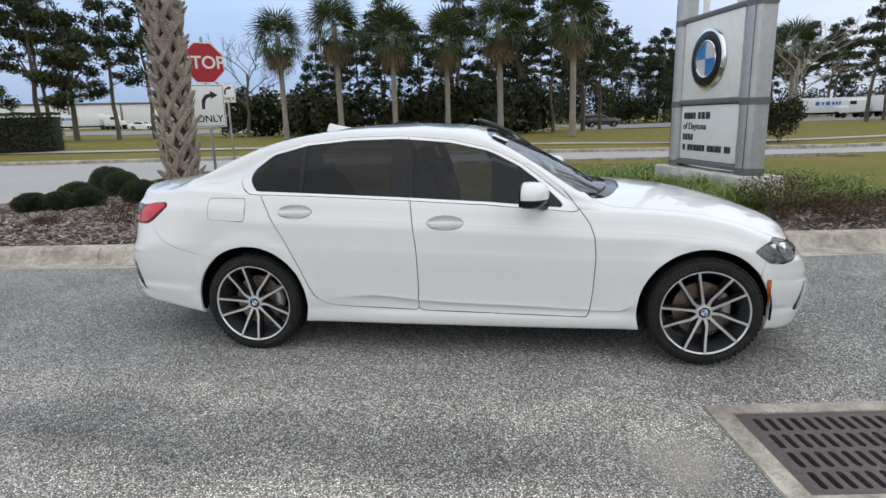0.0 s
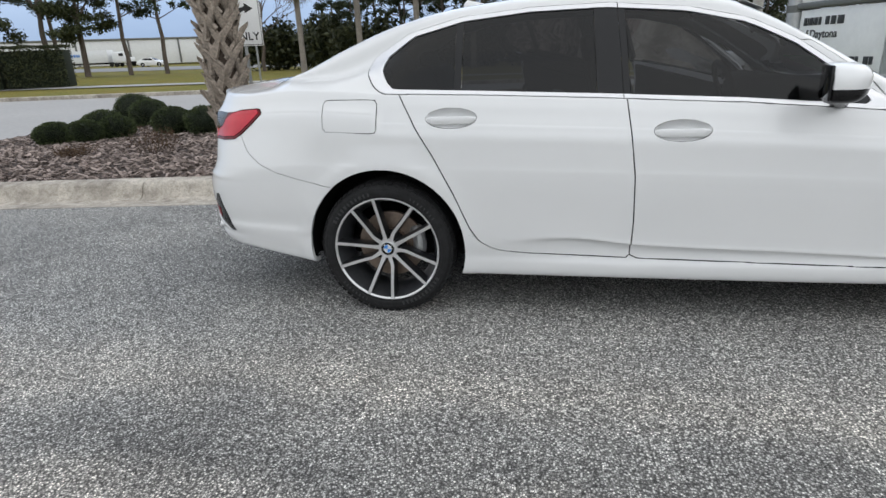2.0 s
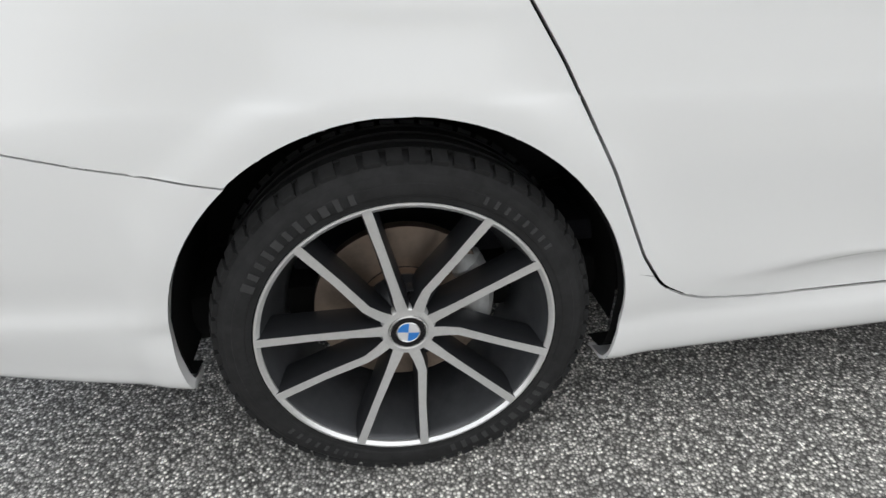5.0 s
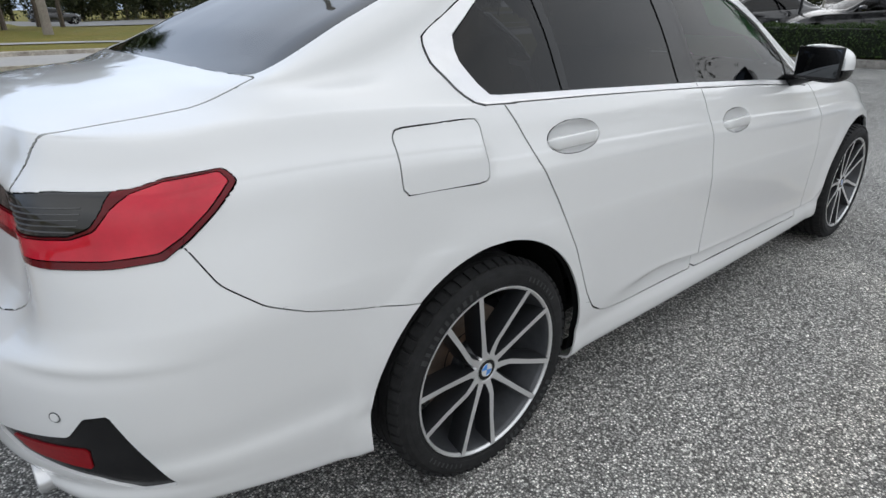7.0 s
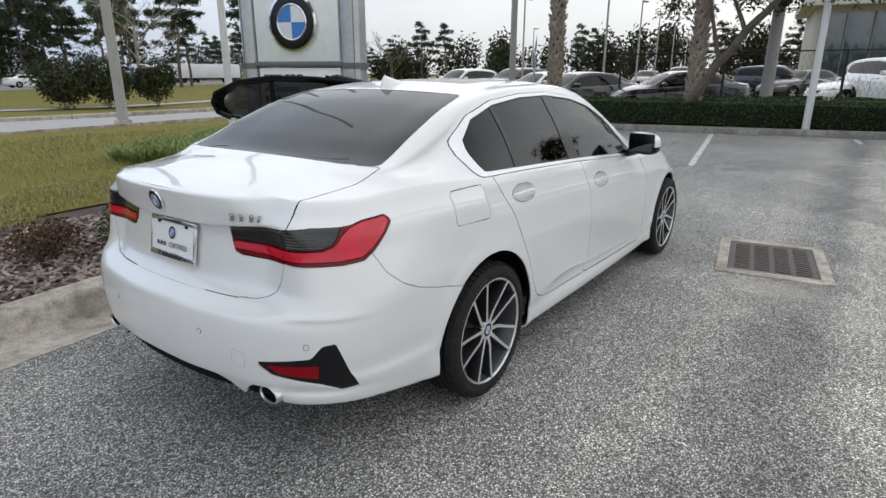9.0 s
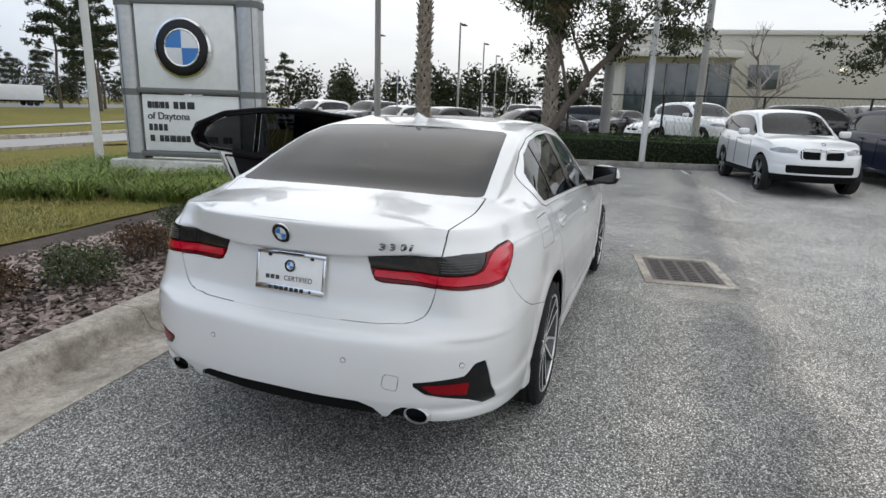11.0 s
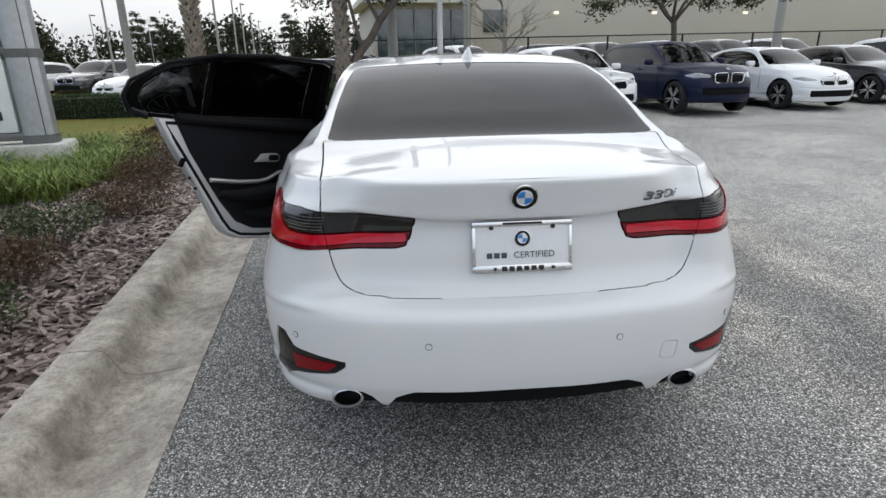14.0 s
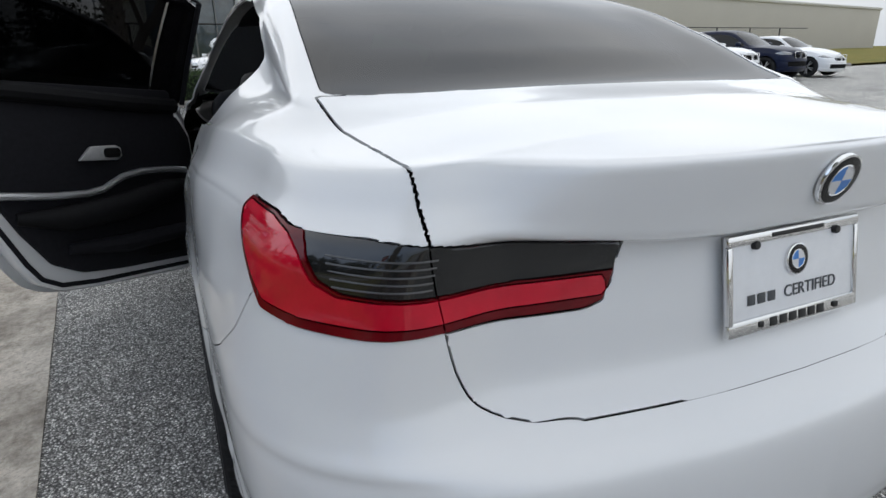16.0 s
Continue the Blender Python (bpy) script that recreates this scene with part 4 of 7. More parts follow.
part("speaker_grille", box_bm(.14, .01, .09, pose(.93, .763, .46), .004), M_GAP, rd)
FRAME = [(.05, 1.045), (-.035, 1.075), (-.06, 1.135), (-.035, 1.198), (.13, 1.293), (.37, 1.350), (.67, 1.376), (1.0, 1.378), (1.045, 1.365), (1.065, 1.15), (1.075, 1.02)]
part("window_frame", tube_bm([(x, .82 - max(0, z - 1.03) * .53 - .018, z) for x, z in FRAME], .020, 8), M_BLACK, rd, "black window frame with seal")
part("frame_seal", tube_bm([(x, .82 - max(0, z - 1.03) * .53 - .046, z) for x, z in grow(FRAME, 0.012)], .010, 8), M_INT, rd)
rd.matrix_local = SWING

# the front door on the kerb side stands open too
HINGE_F = Vector((2.15, .885, .7))
SWING_F = Matrix.Translation(HINGE_F) @ Matrix.Rotation(radians(-47), 4, Vector((0, -math.sin(radians(6)), math.cos(radians(6))))) @ Matrix.Translation(-HINGE_F)
FRONT_IN = [(1.10, 1.03), (1.14, .87), (1.155, .66), (1.155, .335), (2.14, .312), (2.165, .46), (2.175, .66), (2.165, .78), (2.12, .86), (2.08, .92)]
part("door_inner_frame", prism_bm(FRONT_IN, .055, pose(0, .815, 0), .004), M_PAINT, left_front, "white painted inner frame")
part("door_card", prism_bm(grow(FRONT_IN, -.04), .05, pose(0, .775, 0), .012), M_INT, left_front, "black moulded inner door trim")
FRAME_F = [(1.105, 1.02), (1.085, 1.15), (1.075, 1.365), (1.13, 1.374), (1.33, 1.348), (1.58, 1.290), (1.755, 1.200), (1.9, 1.096), (2.04, .985)]
part("window_frame", tube_bm([(x, .82 - max(0, z - 1.03) * .53 - .018, z) for x, z in FRAME_F], .022, 8), M_BLACK, left_front, "black window frame with seal")
left_front.matrix_local = SWING_F


# ---- wheels ----
def wheel(side, x, steer=0.0):
    w = new("wheel")
    w.parent = car
    w.matrix_local = pose(x, side * .796, .322, 0, 0, steer) @ (Matrix.Identity(4) if side < 0 else Matrix.Rotation(math.pi, 4, "Z"))
    # local: outer face towards -y
    prof = [(.250, .092), (.258, .105), (.276, .112), (.300, .108), (.316, .098), (.3225, .085)]
    for g in (.058, .020, -.020, -.058):
        prof += [(.3255, g + .008), (.3255, g + .006), (.3185, g + .005), (.3185, g - .005), (.3255, g - .006), (.3255, g - .008)]
    prof += [(.3225, -.085), (.316, -.097), (.305, -.1050), (.3035, -.1078), (.296, -.1100), (.291, -.1105), (.290, -.1120), (.280, -.1130), (.271, -.1112), (.2695, -.1092), (.264, -.1075), (.2605, -.1080), (.256, -.100), (.250, -.092)]
    part("tyre", lathe_bm(prof, 96), M_RUBBER, w, "black road tyre")
    # shoulder tread blocks
    tb = bmesh.new()
    for k in range(60):
        a = 2 * math.pi * k / 60
        m = Matrix.Rotation(-a, 4, "Y") @ pose(.3165, 0, 0)
        for yy in (-.083, .083):
            box_bm(.022, .030, .024, m @ pose(0, yy, 0, 0, 0, -18 if yy < 0 else 18), 0, 1, tb)
    tagged(part("tread", tb, M_RUBBER, w), kind="stuff")
    # raised bars where the maker's lettering stands
    lt = bmesh.new()
    for a0 in (150, 330):
        for k in range(11):
            a = radians(a0 - 4.6 * k)
            m = Matrix.Rotation(-a, 4, "Y") @ pose(.2800, -.1132, 0)
            box_bm(.017 if k % 3 else .020, .0022, .009 if k % 4 else .013, m, .0005, 1, lt)
    for a0 in (62, 245):
        for k in range(8):
            a = radians(a0 - 4.0 * k)
            box_bm(.013, .0016, .006, Matrix.Rotation(-a, 4, "Y") @ pose(.2830, -.1130, 0), .0005, 1, lt)
    tagged(part("sidewall_marking", lt, M_LETTER, w), kind="stuff")
    rim = [(.250, -.090), (.2585, -.104), (.2575, -.1068), (.253, -.1068), (.2485, -.100), (.243, -.085), (.236, -.05), (.220, -.02), (.213, .02), (.225, .09), (.250, .092)]
    part("rim", lathe_bm(rim, 96), M_BARREL, w, "dark grey wheel rim")
    part("rim_lip", lathe_bm([(.2578, -.1070), (.2572, -.1086), (.2535, -.1090), (.2478, -.1040), (.2474, -.1010)], 96), M_CUTALU, w, "machined bright rim lip")
    for k in range(5):
        c = radians(43 + 72 * k)
        pol = lambda r, deg: (r * math.cos(c + radians(deg)), r * math.sin(c + radians(deg)))
        for arm in (0, 1):
            # a straight arm and one with a knee, meeting at the hub
            mid = [(.040, 20), (.064, 23.5), (.090, 23.5), (.165, 16.2), (.2550, 13.9)] if arm else [(.040, -16), (.064, -15), (.090, -14.8), (.165, -14.3), (.2550, -13.9)]
            pts = [Vector((*pol(r, d), 0)) for r, d in mid]
            ys = [-.0845, -.0872, -.0900, -.0975, -.1090]
            wid = [.0108, .0094, .0081, .0073, .0080]
            sect = ((1, 1, 0), (.98, 1, -.0006), (-.98, 1, -.0006), (-1, 1, 0), (-1, 1.22, .007), (-1, 1.75, .030), (-1, 1.5, .062), (1, 1.5, .062), (1, 1.75, .030), (1, 1.22, .007))
            verts, faces, mats = [], [], []
            n_p, n_s = len(pts), len(sect)
            for i, p in enumerate(pts):
                d = (pts[min(i + 1, n_p - 1)] - pts[max(i - 1, 0)]).normalized()
                n = Vector((-d.y, d.x, 0))
                for sd, ww, dep in sect:
                    q = p + n * (sd * wid[i] * ww)
                    verts.append((q.x, ys[i] + dep, q.y))
            for i in range(n_p - 1):
                for j in range(n_s):
                    j2 = (j + 1) % n_s
                    faces.append((i * n_s + j, i * n_s + j2, (i + 1) * n_s + j2, (i + 1) * n_s + j))
                    mats.append(0 if j < 3 else 1)
            b = mesh_py(verts, faces)
            for f, mi in zip(b.faces, mats):
                f.material_index = mi
            bmesh.ops.recalc_face_normals(b, faces=b.faces[:])
            sp = part("spoke", b, M_CUTALU, w, "machined double spoke", 25)
            sp.data.materials.append(M_DARKALU)
    part("hub_face", lathe_bm([(.0345, -.0835), (.0365, -.0862), (.046, -.0856), (.050, -.080), (.051, -.070)], 40), M_CUTALU, w, "machined hub ring")
    part("hub", lathe_bm([(.0, -.078), (.034, -.080), (.044, -.078), (.050, -.068), (.062, -.056), (.078, -.035), (.085, .0)], 40), M_DARKALU, w)
    for k in range(5):
        a = radians(43 + 36 + 72 * k)
        b = lathe_bm([(.0, -.066), (.009, -.066), (.0105, -.064), (.0105, -.04)], 6)
        b.transform(pose(.056 * math.cos(a), 0, .056 * math.sin(a)))
        part("wheel_bolt", b, M_GAP, w)
        b = lathe_bm([(.0155, -.0665), (.0175, -.069), (.0195, -.066), (.0195, -.045)], 18)
        b.transform(pose(.056 * math.cos(a), 0.002, .056 * math.sin(a)))
        part("bolt_seat", b, M_DARKALU, w)
    badge(w, pose(0, -.0835, 0, 0, 8, 0), .0335)
    part("brake_disc", lathe_bm([(.070, -.020), (.083, -.024), (.084, -.002), (.164, -.002), (.165, .004), (.165, .018), (.084, .018)], 64), M_STEEL, w, "brown-tinged steel brake disc")
    part("disc_bell", lathe_bm([(.0, -.032), (.060, -.032), (.074, -.026), (.080, -.004)], 40), M_CALIPER, w)
    arc = [radians(-26 + 6.5 * k) for k in range(11)]
    cal = tube_bm([(.140 * math.cos(a), .012, .140 * math.sin(a)) for a in arc], [.020] + [.034] * 9 + [.020], 10)
    part("brake_caliper", cal, M_CALIPER, w, "grey cast brake caliper")
    return w


def badge(parent, m, r):
    """A round badge: bright rim, black ring, blue and white quarters. Local face towards -y."""
    def put(nm, b, mt):
        b.transform(m)
        return part(nm, b, mt, parent)
    put("badge_rim", lathe_bm([(r * .93, -.0040 * r / .04), (r, -.003 * r / .04), (r * 1.03, .0), (r * 1.02, .004)], 40), M_CHROME)
    put("badge_ring", lathe_bm([(r * .60, -.0046 * r / .04), (r * .8, -.0048 * r / .04), (r * .93, -.0036 * r / .04), (r * .93, .002)], 40), M_BLACK)
    put("badge_inner_rim", lathe_bm([(r * .57, -.0048 * r / .04), (r * .60, -.0056 * r / .04), (r * .63, -.0048 * r / .04)], 40), M_CHROME)
    for k in range(4):
        vs = [(0, -.0052 * r / .04, 0)]
        for j in range(9):
            a = math.pi / 2 * (k + j / 8)
            vs.append((r * .58 * math.cos(a), -.0046 * r / .04, r * .58 * math.sin(a)))
        b = mesh_py(vs, [(0, j, j + 1) for j in range(1, 9)])
        bmesh.ops.solidify(b, geom=b.faces[:], thickness=.0008)
        bmesh.ops.recalc_face_normals(b, faces=b.faces[:])
        put("badge_quarter", b, M_BLUE if k % 2 else M_BADGEWHITE)


for side in (-1, 1):
    wheel(side, 0.0)
    wheel(side, 2.851)
    for x, r in ((0.0, .374), (2.842, .374)):
        # wheel housing
        vs, fs = [], []
        n = 28
        for k in range(n + 1):
            a = radians(-9 + 198 * k / n)
            for yy in (.845, .80, .56):
                rr = r + (.004 if yy > .85 else .02)
                vs.append((x + rr * math.cos(a), side * yy, .328 + rr * math.sin(a)))
        for k in range(n):
            for j in range(2):
                q = (k * 3 + j, k * 3 + j + 1, (k + 1) * 3 + j + 1, (k + 1) * 3 + j)
                fs.append(q if side > 0 else q[::-1])
        fs.append(tuple(k * 3 + 2 for k in range(n + 1)))
        part("wheel_housing", mesh_py(vs, fs), M_GAP, car, "black wheel arch liner")
part("underbody", box_bm(3.9, 1.50, .12, pose(1.25, 0, .30), .05), M_GAP, car, "black underbody")
part("rear_undertray", box_bm(.5, 1.1, .10, pose(-.72, 0, .375), .03), M_GAP, car)

# ---- mirrors ----
for side in (-1, 1):
    mir = new("door_mirror")
    mir.parent = car
    mir.matrix_local = (SWING_F if side > 0 else Matrix.Identity(4)) @ pose(1.825, side * .972, 1.042, 0, 0, side * 12)
    for up in (1, 0):
        b = bmesh.new()
        bmesh.ops.create_uvsphere(b, u_segments=32, v_segments=20, radius=1.0)
        for v in b.verts:
            c = v.co
            for ax in range(3):
                c[ax] = math.copysign(abs(c[ax]) ** .72, c[ax])
            c.x = max(c.x, -.42)
            c.x *= .105 * (1 - .25 * max(0, side * c.y))
            c.y *= .104
            c.z = c.z * .072 + .012 * (-c.y * side) / .118
        geom = b.verts[:] + b.edges[:] + b.faces[:]
        bmesh.ops.bisect_plane(b, geom=geom, plane_co=(0, 0, -.018), plane_no=(0, 0, 1), clear_outer=not up, clear_inner=bool(up))
        if not up:
            b.transform(Matrix.Diagonal((.97, .985, .985, 1)))
        part("mirror_cap" if up else "mirror_base", b, M_PAINT if up else M_BLACK, mir, "white mirror cap" if up else "black mirror base")
    b = box_bm(.006, .168, .112, pose(-.0455, 0, .004, 0, 0, 0), .0028, 2)
    b.transform(pose(0, 0, 0))
    part("mirror_frame", box_bm(.012, .186, .128, pose(-.042, 0, .003), .006), M_BLACK, mir)
    part("mirror_glass", b, M_MIRROR, mir, "mirror glass")
    arm = tube_bm([(.02, -side * .06, -.05), (.03, -side * .11, -.075), (.05, -side * .17, -.085)], [.03, .024, .03], 12)
    part("mirror_arm", arm, M_BLACK, mir, "black mirror arm")

# roof aerial
vs, fs = [], []
for i in range(13):
    t = i / 12
    x = .27 + .20 * t
    h = .066 * min(1, (t / .12)) * (1 - max(0, (t - .12) / .88) ** .8) + .002
    wdt = .028 * math.sin(math.pi * min(.95, t * .9 + .1)) + .003
    zb = Z_C(x) - .012
    for j in range(9):
        a = math.pi * j / 8
        vs.append((x, wdt * math.cos(a) * (1 - .35 * math.sin(a)), zb + (h + .012) * math.sin(a) ** .8 if 0 < j < 8 else zb))
for i in range(12):
    for j in range(8):
        fs.append((i * 9 + j, i * 9 + j + 1, (i + 1) * 9 + j + 1, (i + 1) * 9 + j))
fs += [tuple(range(9)), tuple(range(12 * 9 + 8, 12 * 9 - 1, -1))]
b = mesh_py(vs, fs)
bmesh.ops.recalc_face_normals(b, faces=b.faces[:])
part("roof_aerial", b, M_PAINT, car, "white shark-fin aerial")

M_MODEL = mat("dark_chrome_badge", (0.30, 0.31, 0.32), 0.2, 0.9, var=0.1)
# ---- tail: plate, badge, tips, sensors ----
TAILFACE = Matrix.Rotation(radians(-90), 4, "Z")          # local -y looks to the rear (-x)
def lid_x(y, z):
    """Where the boot lid's face lies at that width and height."""
    q = np.array(shR.v)
    q = q[q[:, 0] < -.7]
    d2 = (q[:, 1] - abs(y)) ** 2 + (q[:, 2] - z) ** 2
    k = np.argsort(d2)[:14]
    c = np.linalg.lstsq(np.stack([np.ones(14), q[k, 1] - abs(y), q[k, 2] - z], 1), q[k, 0], rcond=None)[0]
    return float(c[0])


lean = lambda y: math.degrees(math.atan2(lid_x(y, .975) - lid_x(y, 1.020), .045))
badge(boot_lid, pose(lid_x(0, 1.018) - .005, 0, 1.018) @ TAILFACE @ pose(0, 0, 0, lean(0), 0, 0), .041)
for k, ch in enumerate("330i"):
    y = (-.408, -.444, -.480, -.508)[k]
    slope = (lid_x(y - .04, .996) - lid_x(y + .04, .996)) / .08
    m_ = pose(min(lid_x(y, .985), lid_x(y, .996), lid_x(y, 1.010)) - .004, y, .996) @ Matrix.Rotation(radians(-90) - math.atan(slope), 4, "Z") @ pose(0, 0, 0, lean(y), 0, 0) @ Matrix.Rotation(radians(90), 4, "X")
    m_ = m_ @ Matrix(((1.45, .30, 0, 0), (0, .86, 0, 0), (0, 0, 1, 0), (0, 0, 0, 1)))
    tagged(text_thing(ch, .046, m_, M_MODEL, "model_badge", boot_lid, .004, "CENTER", .0004), "dark chrome badge character")

PLATE = pose(-.998, -.006, .851) @ TAILFACE @ pose(0, 0, 0, -10, 0, 0)
plate = new("plate_holder")
plate.parent = boot_lid
plate.matrix_local = PLATE
fr = bmesh.new()
box_bm(.320, .012, .026, pose(0, 0, -.069), .004, 2, fr)
box_bm(.320, .012, .018, pose(0, 0, .073), .004, 2, fr)
box_bm(.012, .012, .130, pose(-.154, 0, .0), .004, 2, fr)
box_bm(.012, .012, .130, pose(.154, 0, .0), .004, 2, fr)
part("plate_frame", fr, M_CHROME, plate, "bright chrome plate frame")
part("plate_blank", box_bm(.305, .004, .152, pose(0, .001, 0), .002), M_WHITE, plate, "white dealer plate")
badge(plate, pose(0, -.004, .026), .026)
word = lambda x, z, h: pose(x, -.0022, z) @ Matrix.Rotation(radians(90), 4, "X")
text_thing("CERTIFIED", .0285, word(.038, -.027, 0), M_GREY_INK, "plate_lettering", plate, .0006)
for k in range(3):
    part("print_bar", box_bm(.0175, .0012, .017, pose(-.105 + .0235 * k, -.0022, -.027), .001), M_GREY_INK, plate)
for k in range(6):
    part("print_bar", box_bm(.0165, .0012, .015, pose(-.058 + .0235 * k, -.0066, -.069), .001), M_INK, plate)
part("print_bar", box_bm(.125, .0012, .007, pose(0, -.0066, .074), .001), M_INK, plate)
for x in (-.098, .098):
    b = lathe_bm([(.0, -.0095), (.006, -.009), (.0075, -.006), (.0075, .0)], 12)
    b.transform(pose(x, 0, .062))
    part("plate_screw", b, M_INK, plate)
for x, w in ((-.088, .010), (.098, .010)):
    part("print_bar", box_bm(w, .0012, .010, pose(x, -.0066, -.069), .002), M_INK, plate)

for side in (-1, 1):
    pipe = bmesh.new()
    lathe_bm([(.044, .0), (.0475, -.007), (.0525, -.005), (.0545, .001), (.053, .05), (.050, .12)], 36, "Y", pipe)
    pipe.transform(pose(-1.020, side * .572, .358) @ TAILFACE @ Matrix.Diagonal((.98, 1, .66, 1)))
    tip = part("exhaust_tip", pipe, M_TRIM, car, "chrome oval exhaust tip")
    core = lathe_bm([(.0, .05), (.046, .05), (.0465, .004)], 36)
    core.transform(pose(-1.020, side * .572, .358) @ TAILFACE @ Matrix.Diagonal((.98, 1, .66, 1)))
    part("exhaust_bore", core, M_GAP, tip)


def skin_at(a, z, side):
    p = min(shR.v, key=lambda q: (q[3] - a) ** 2 + (q[2] - z) ** 2 + (0 if q[0] < 0 else 9))
    q = min(shR.v, key=lambda r: (r[3] - a - .03) ** 2 + (r[2] - z) ** 2 + (0 if r[0] < 0 else 9))
    t = Vector((q[0] - p[0], q[1] - p[1], 0)).normalized()
    return Vector((p[0], p[1] * side, p[2])), math.degrees(math.atan2(t.x, t.y))


for side in (-1, 1):
    for a, z in ((.300, .572), (.760, .572)):
        p, yaw = skin_at(a, z, side)
        b = lathe_bm([(.0, -.0022), (.0085, -.0024), (.0092, -.0016), (.0094, .002)], 20)
        b.transform(pose(p.x, p.y, z) @ Matrix.Rotation(radians(-90 + (yaw if side < 0 else -yaw)), 4, "Z"))
        part("parking_sensor", b, M_PAINT, rear_bumper, "round parking sensor")
        b = lathe_bm([(.0094, -.0012), (.0112, -.0015), (.0118, .002)], 20)
        b.transform(pose(p.x, p.y, z) @ Matrix.Rotation(radians(-90 + (yaw if side < 0 else -yaw)), 4, "Z"))
        part("sensor_ring", b, M_GREY_INK, rear_bumper)

# ---- interior ----
part("cabin_floor", box_bm(2.6, 1.45, .05, pose(1.1, 0, .40), .01), M_INT, car)
part("parcel_shelf", box_bm(.55, 1.22, .03, pose(-.28, 0, 1.075), .01), M_INT, car, "black parcel shelf")
vs, fs = [], []
for i in range(12):
    x = .02 + 1.5 * i / 11
    for j in range(9):
        y = (-1 + 2 * j / 8) * (Y_G(x) - .01)
        vs.append((x, y, min(Z_G(x), Z_C(x)) - .035 + .02 * (1 - (y / .6) ** 2)))
for i in range(11):
    for j in range(8):
        fs.append((i * 9 + j, i * 9 + j + 1, (i + 1) * 9 + j + 1, (i + 1) * 9 + j))
part("headliner", mesh_py(vs, fs), M_INT, car)
for side in (-1, 1):
    for x, nm in ((1.28, "front_seat"), (.30, "rear_seat")):
        s = bmesh.new()
        box_bm(.50, .50, .16, pose(x + .12, side * .37, .54, 0, -6, 0), .05, 3, s)
        box_bm(.14, .50, .62, pose(x - .16, side * .37, .84, 0, -18, 0), .05, 3, s)
        part(nm, s, M_SEAT, car, "black seat")
        part("headrest", box_bm(.09, .26, .16, pose(x - .29, side * .37, 1.20 if x > 1 else 1.14, 0, -14, 0), .035, 3), M_SEAT, car)
part("dashboard", box_bm(.50, 1.35, .22, pose(2.08, 0, .90, 0, 8, 0), .08, 3), M_INT, car, "black dashboard")
part("steering_wheel", tube_bm([(1.80 - .07 * math.sin(2 * math.pi * k / 24), .37 + .185 * math.cos(2 * math.pi * k / 24), .92 + .17 * math.sin(2 * math.pi * k / 24)) for k in range(24)], .016, 8, closed=True), M_SEAT, car)
M_GREENCARD = mat("green_card", (0.05, 0.62, 0.10), 0.6, var=0.1)
part("price_card", box_bm(.26, .34, .004, pose(1.98, -.44, 1.078, 0, 24, 0), .001), M_GREENCARD, car, "bright green card on the dashboard")
part("screen_sticker", box_bm(.10, .22, .002, pose(1.625, -.42, 1.355, 0, 24, 0), .0008), M_WHITE, car, "white label at the windscreen's top")

# ---- ground, lot, kerb, beds, roads ----
KA = radians(8.5)
KD, KN = Vector((math.cos(KA), math.sin(KA), 0)), Vector((-math.sin(KA), math.cos(KA), 0))
rnd = random.Random(11)


def terr(x, y):
    """Height of the land: the lot rises a little ahead, the far land leans gently."""
    a = -.014 * x * smooth01(y, 8, 32) * (1 - smooth01(x, 8, 30)) if y > 8 else 0.0
    b = (.010 * (x - 3) - .008 * y) * smooth01(x, 3.5, 13) if x > 3.5 else 0.0
    return a + b * (1 - smooth01(y, 10, 40) * .6)


def at_k(u, w, z=0.0):
    """A place along and across the kerb's line; near the car the kerb swings a little towards it."""
    w += (.002 - .044 * max(-9.0, min(3.6, u))) * smooth01(w, .9, 1.38) * (1 - smooth01(w, 2.6, 6.0)) * (1 - smooth01(u, 9, 13.3))
    p = KD * u + KN * w
    return (p.x, p.y, z + terr(p.x, p.y))


def sheet(name, u0, u1, w0, w1, nu, nw, material, z=0.0, hump=None, label="", category="", kind="structure"):
    vs, fs = [], []
    for i in range(nu + 1):
        for j in range(nw + 1):
            u, w = u0 + (u1 - u0) * i / nu, w0 + (w1 - w0) * j / nw
            vs.append(at_k(u, w, z + (hump(u, w) if hump else 0)))
    for i in range(nu):
        for j in range(nw):
            a = i * (nw + 1) + j
            fs.append((a, a + nw + 1, a + nw + 2, a + 1))
    ob = link_mesh(name, mesh_py(vs, fs), material, None, "", 60)
    return tagged(ob, label, category, "", kind)


# one sheet of land out to the horizon, finer near the middle
steps = [-900, -500, -300, -200, -140, -100, -70, -50, -36, -26, -18, -12, -8, -5, -2, 1, 3.5, 6, 9, 12, 15, 18, 22, 27, 33, 40, 50, 62, 80, 105, 140, 200, 320, 560, 900]
vs, fs = [], []
for x in steps:
    for y in steps:
        cx, cy = max(-150, min(150, x)), max(-150, min(150, y))
        vs.append((x, y, terr(cx, cy) - (.9 if -40 < x < 9 and -55 < y < 0 else .045)))
n = len(steps)
for i in range(n - 1):
    for j in range(n - 1):
        fs.append((i * n + j, (i + 1) * n + j, (i + 1) * n + j + 1, i * n + j + 1))
tagged(link_mesh("ground", mesh_py(vs, fs), M_LAWN, None, "", 60), "dry yellow-green winter grassland", "ground", "", "structure")

LOT_END = 13.35
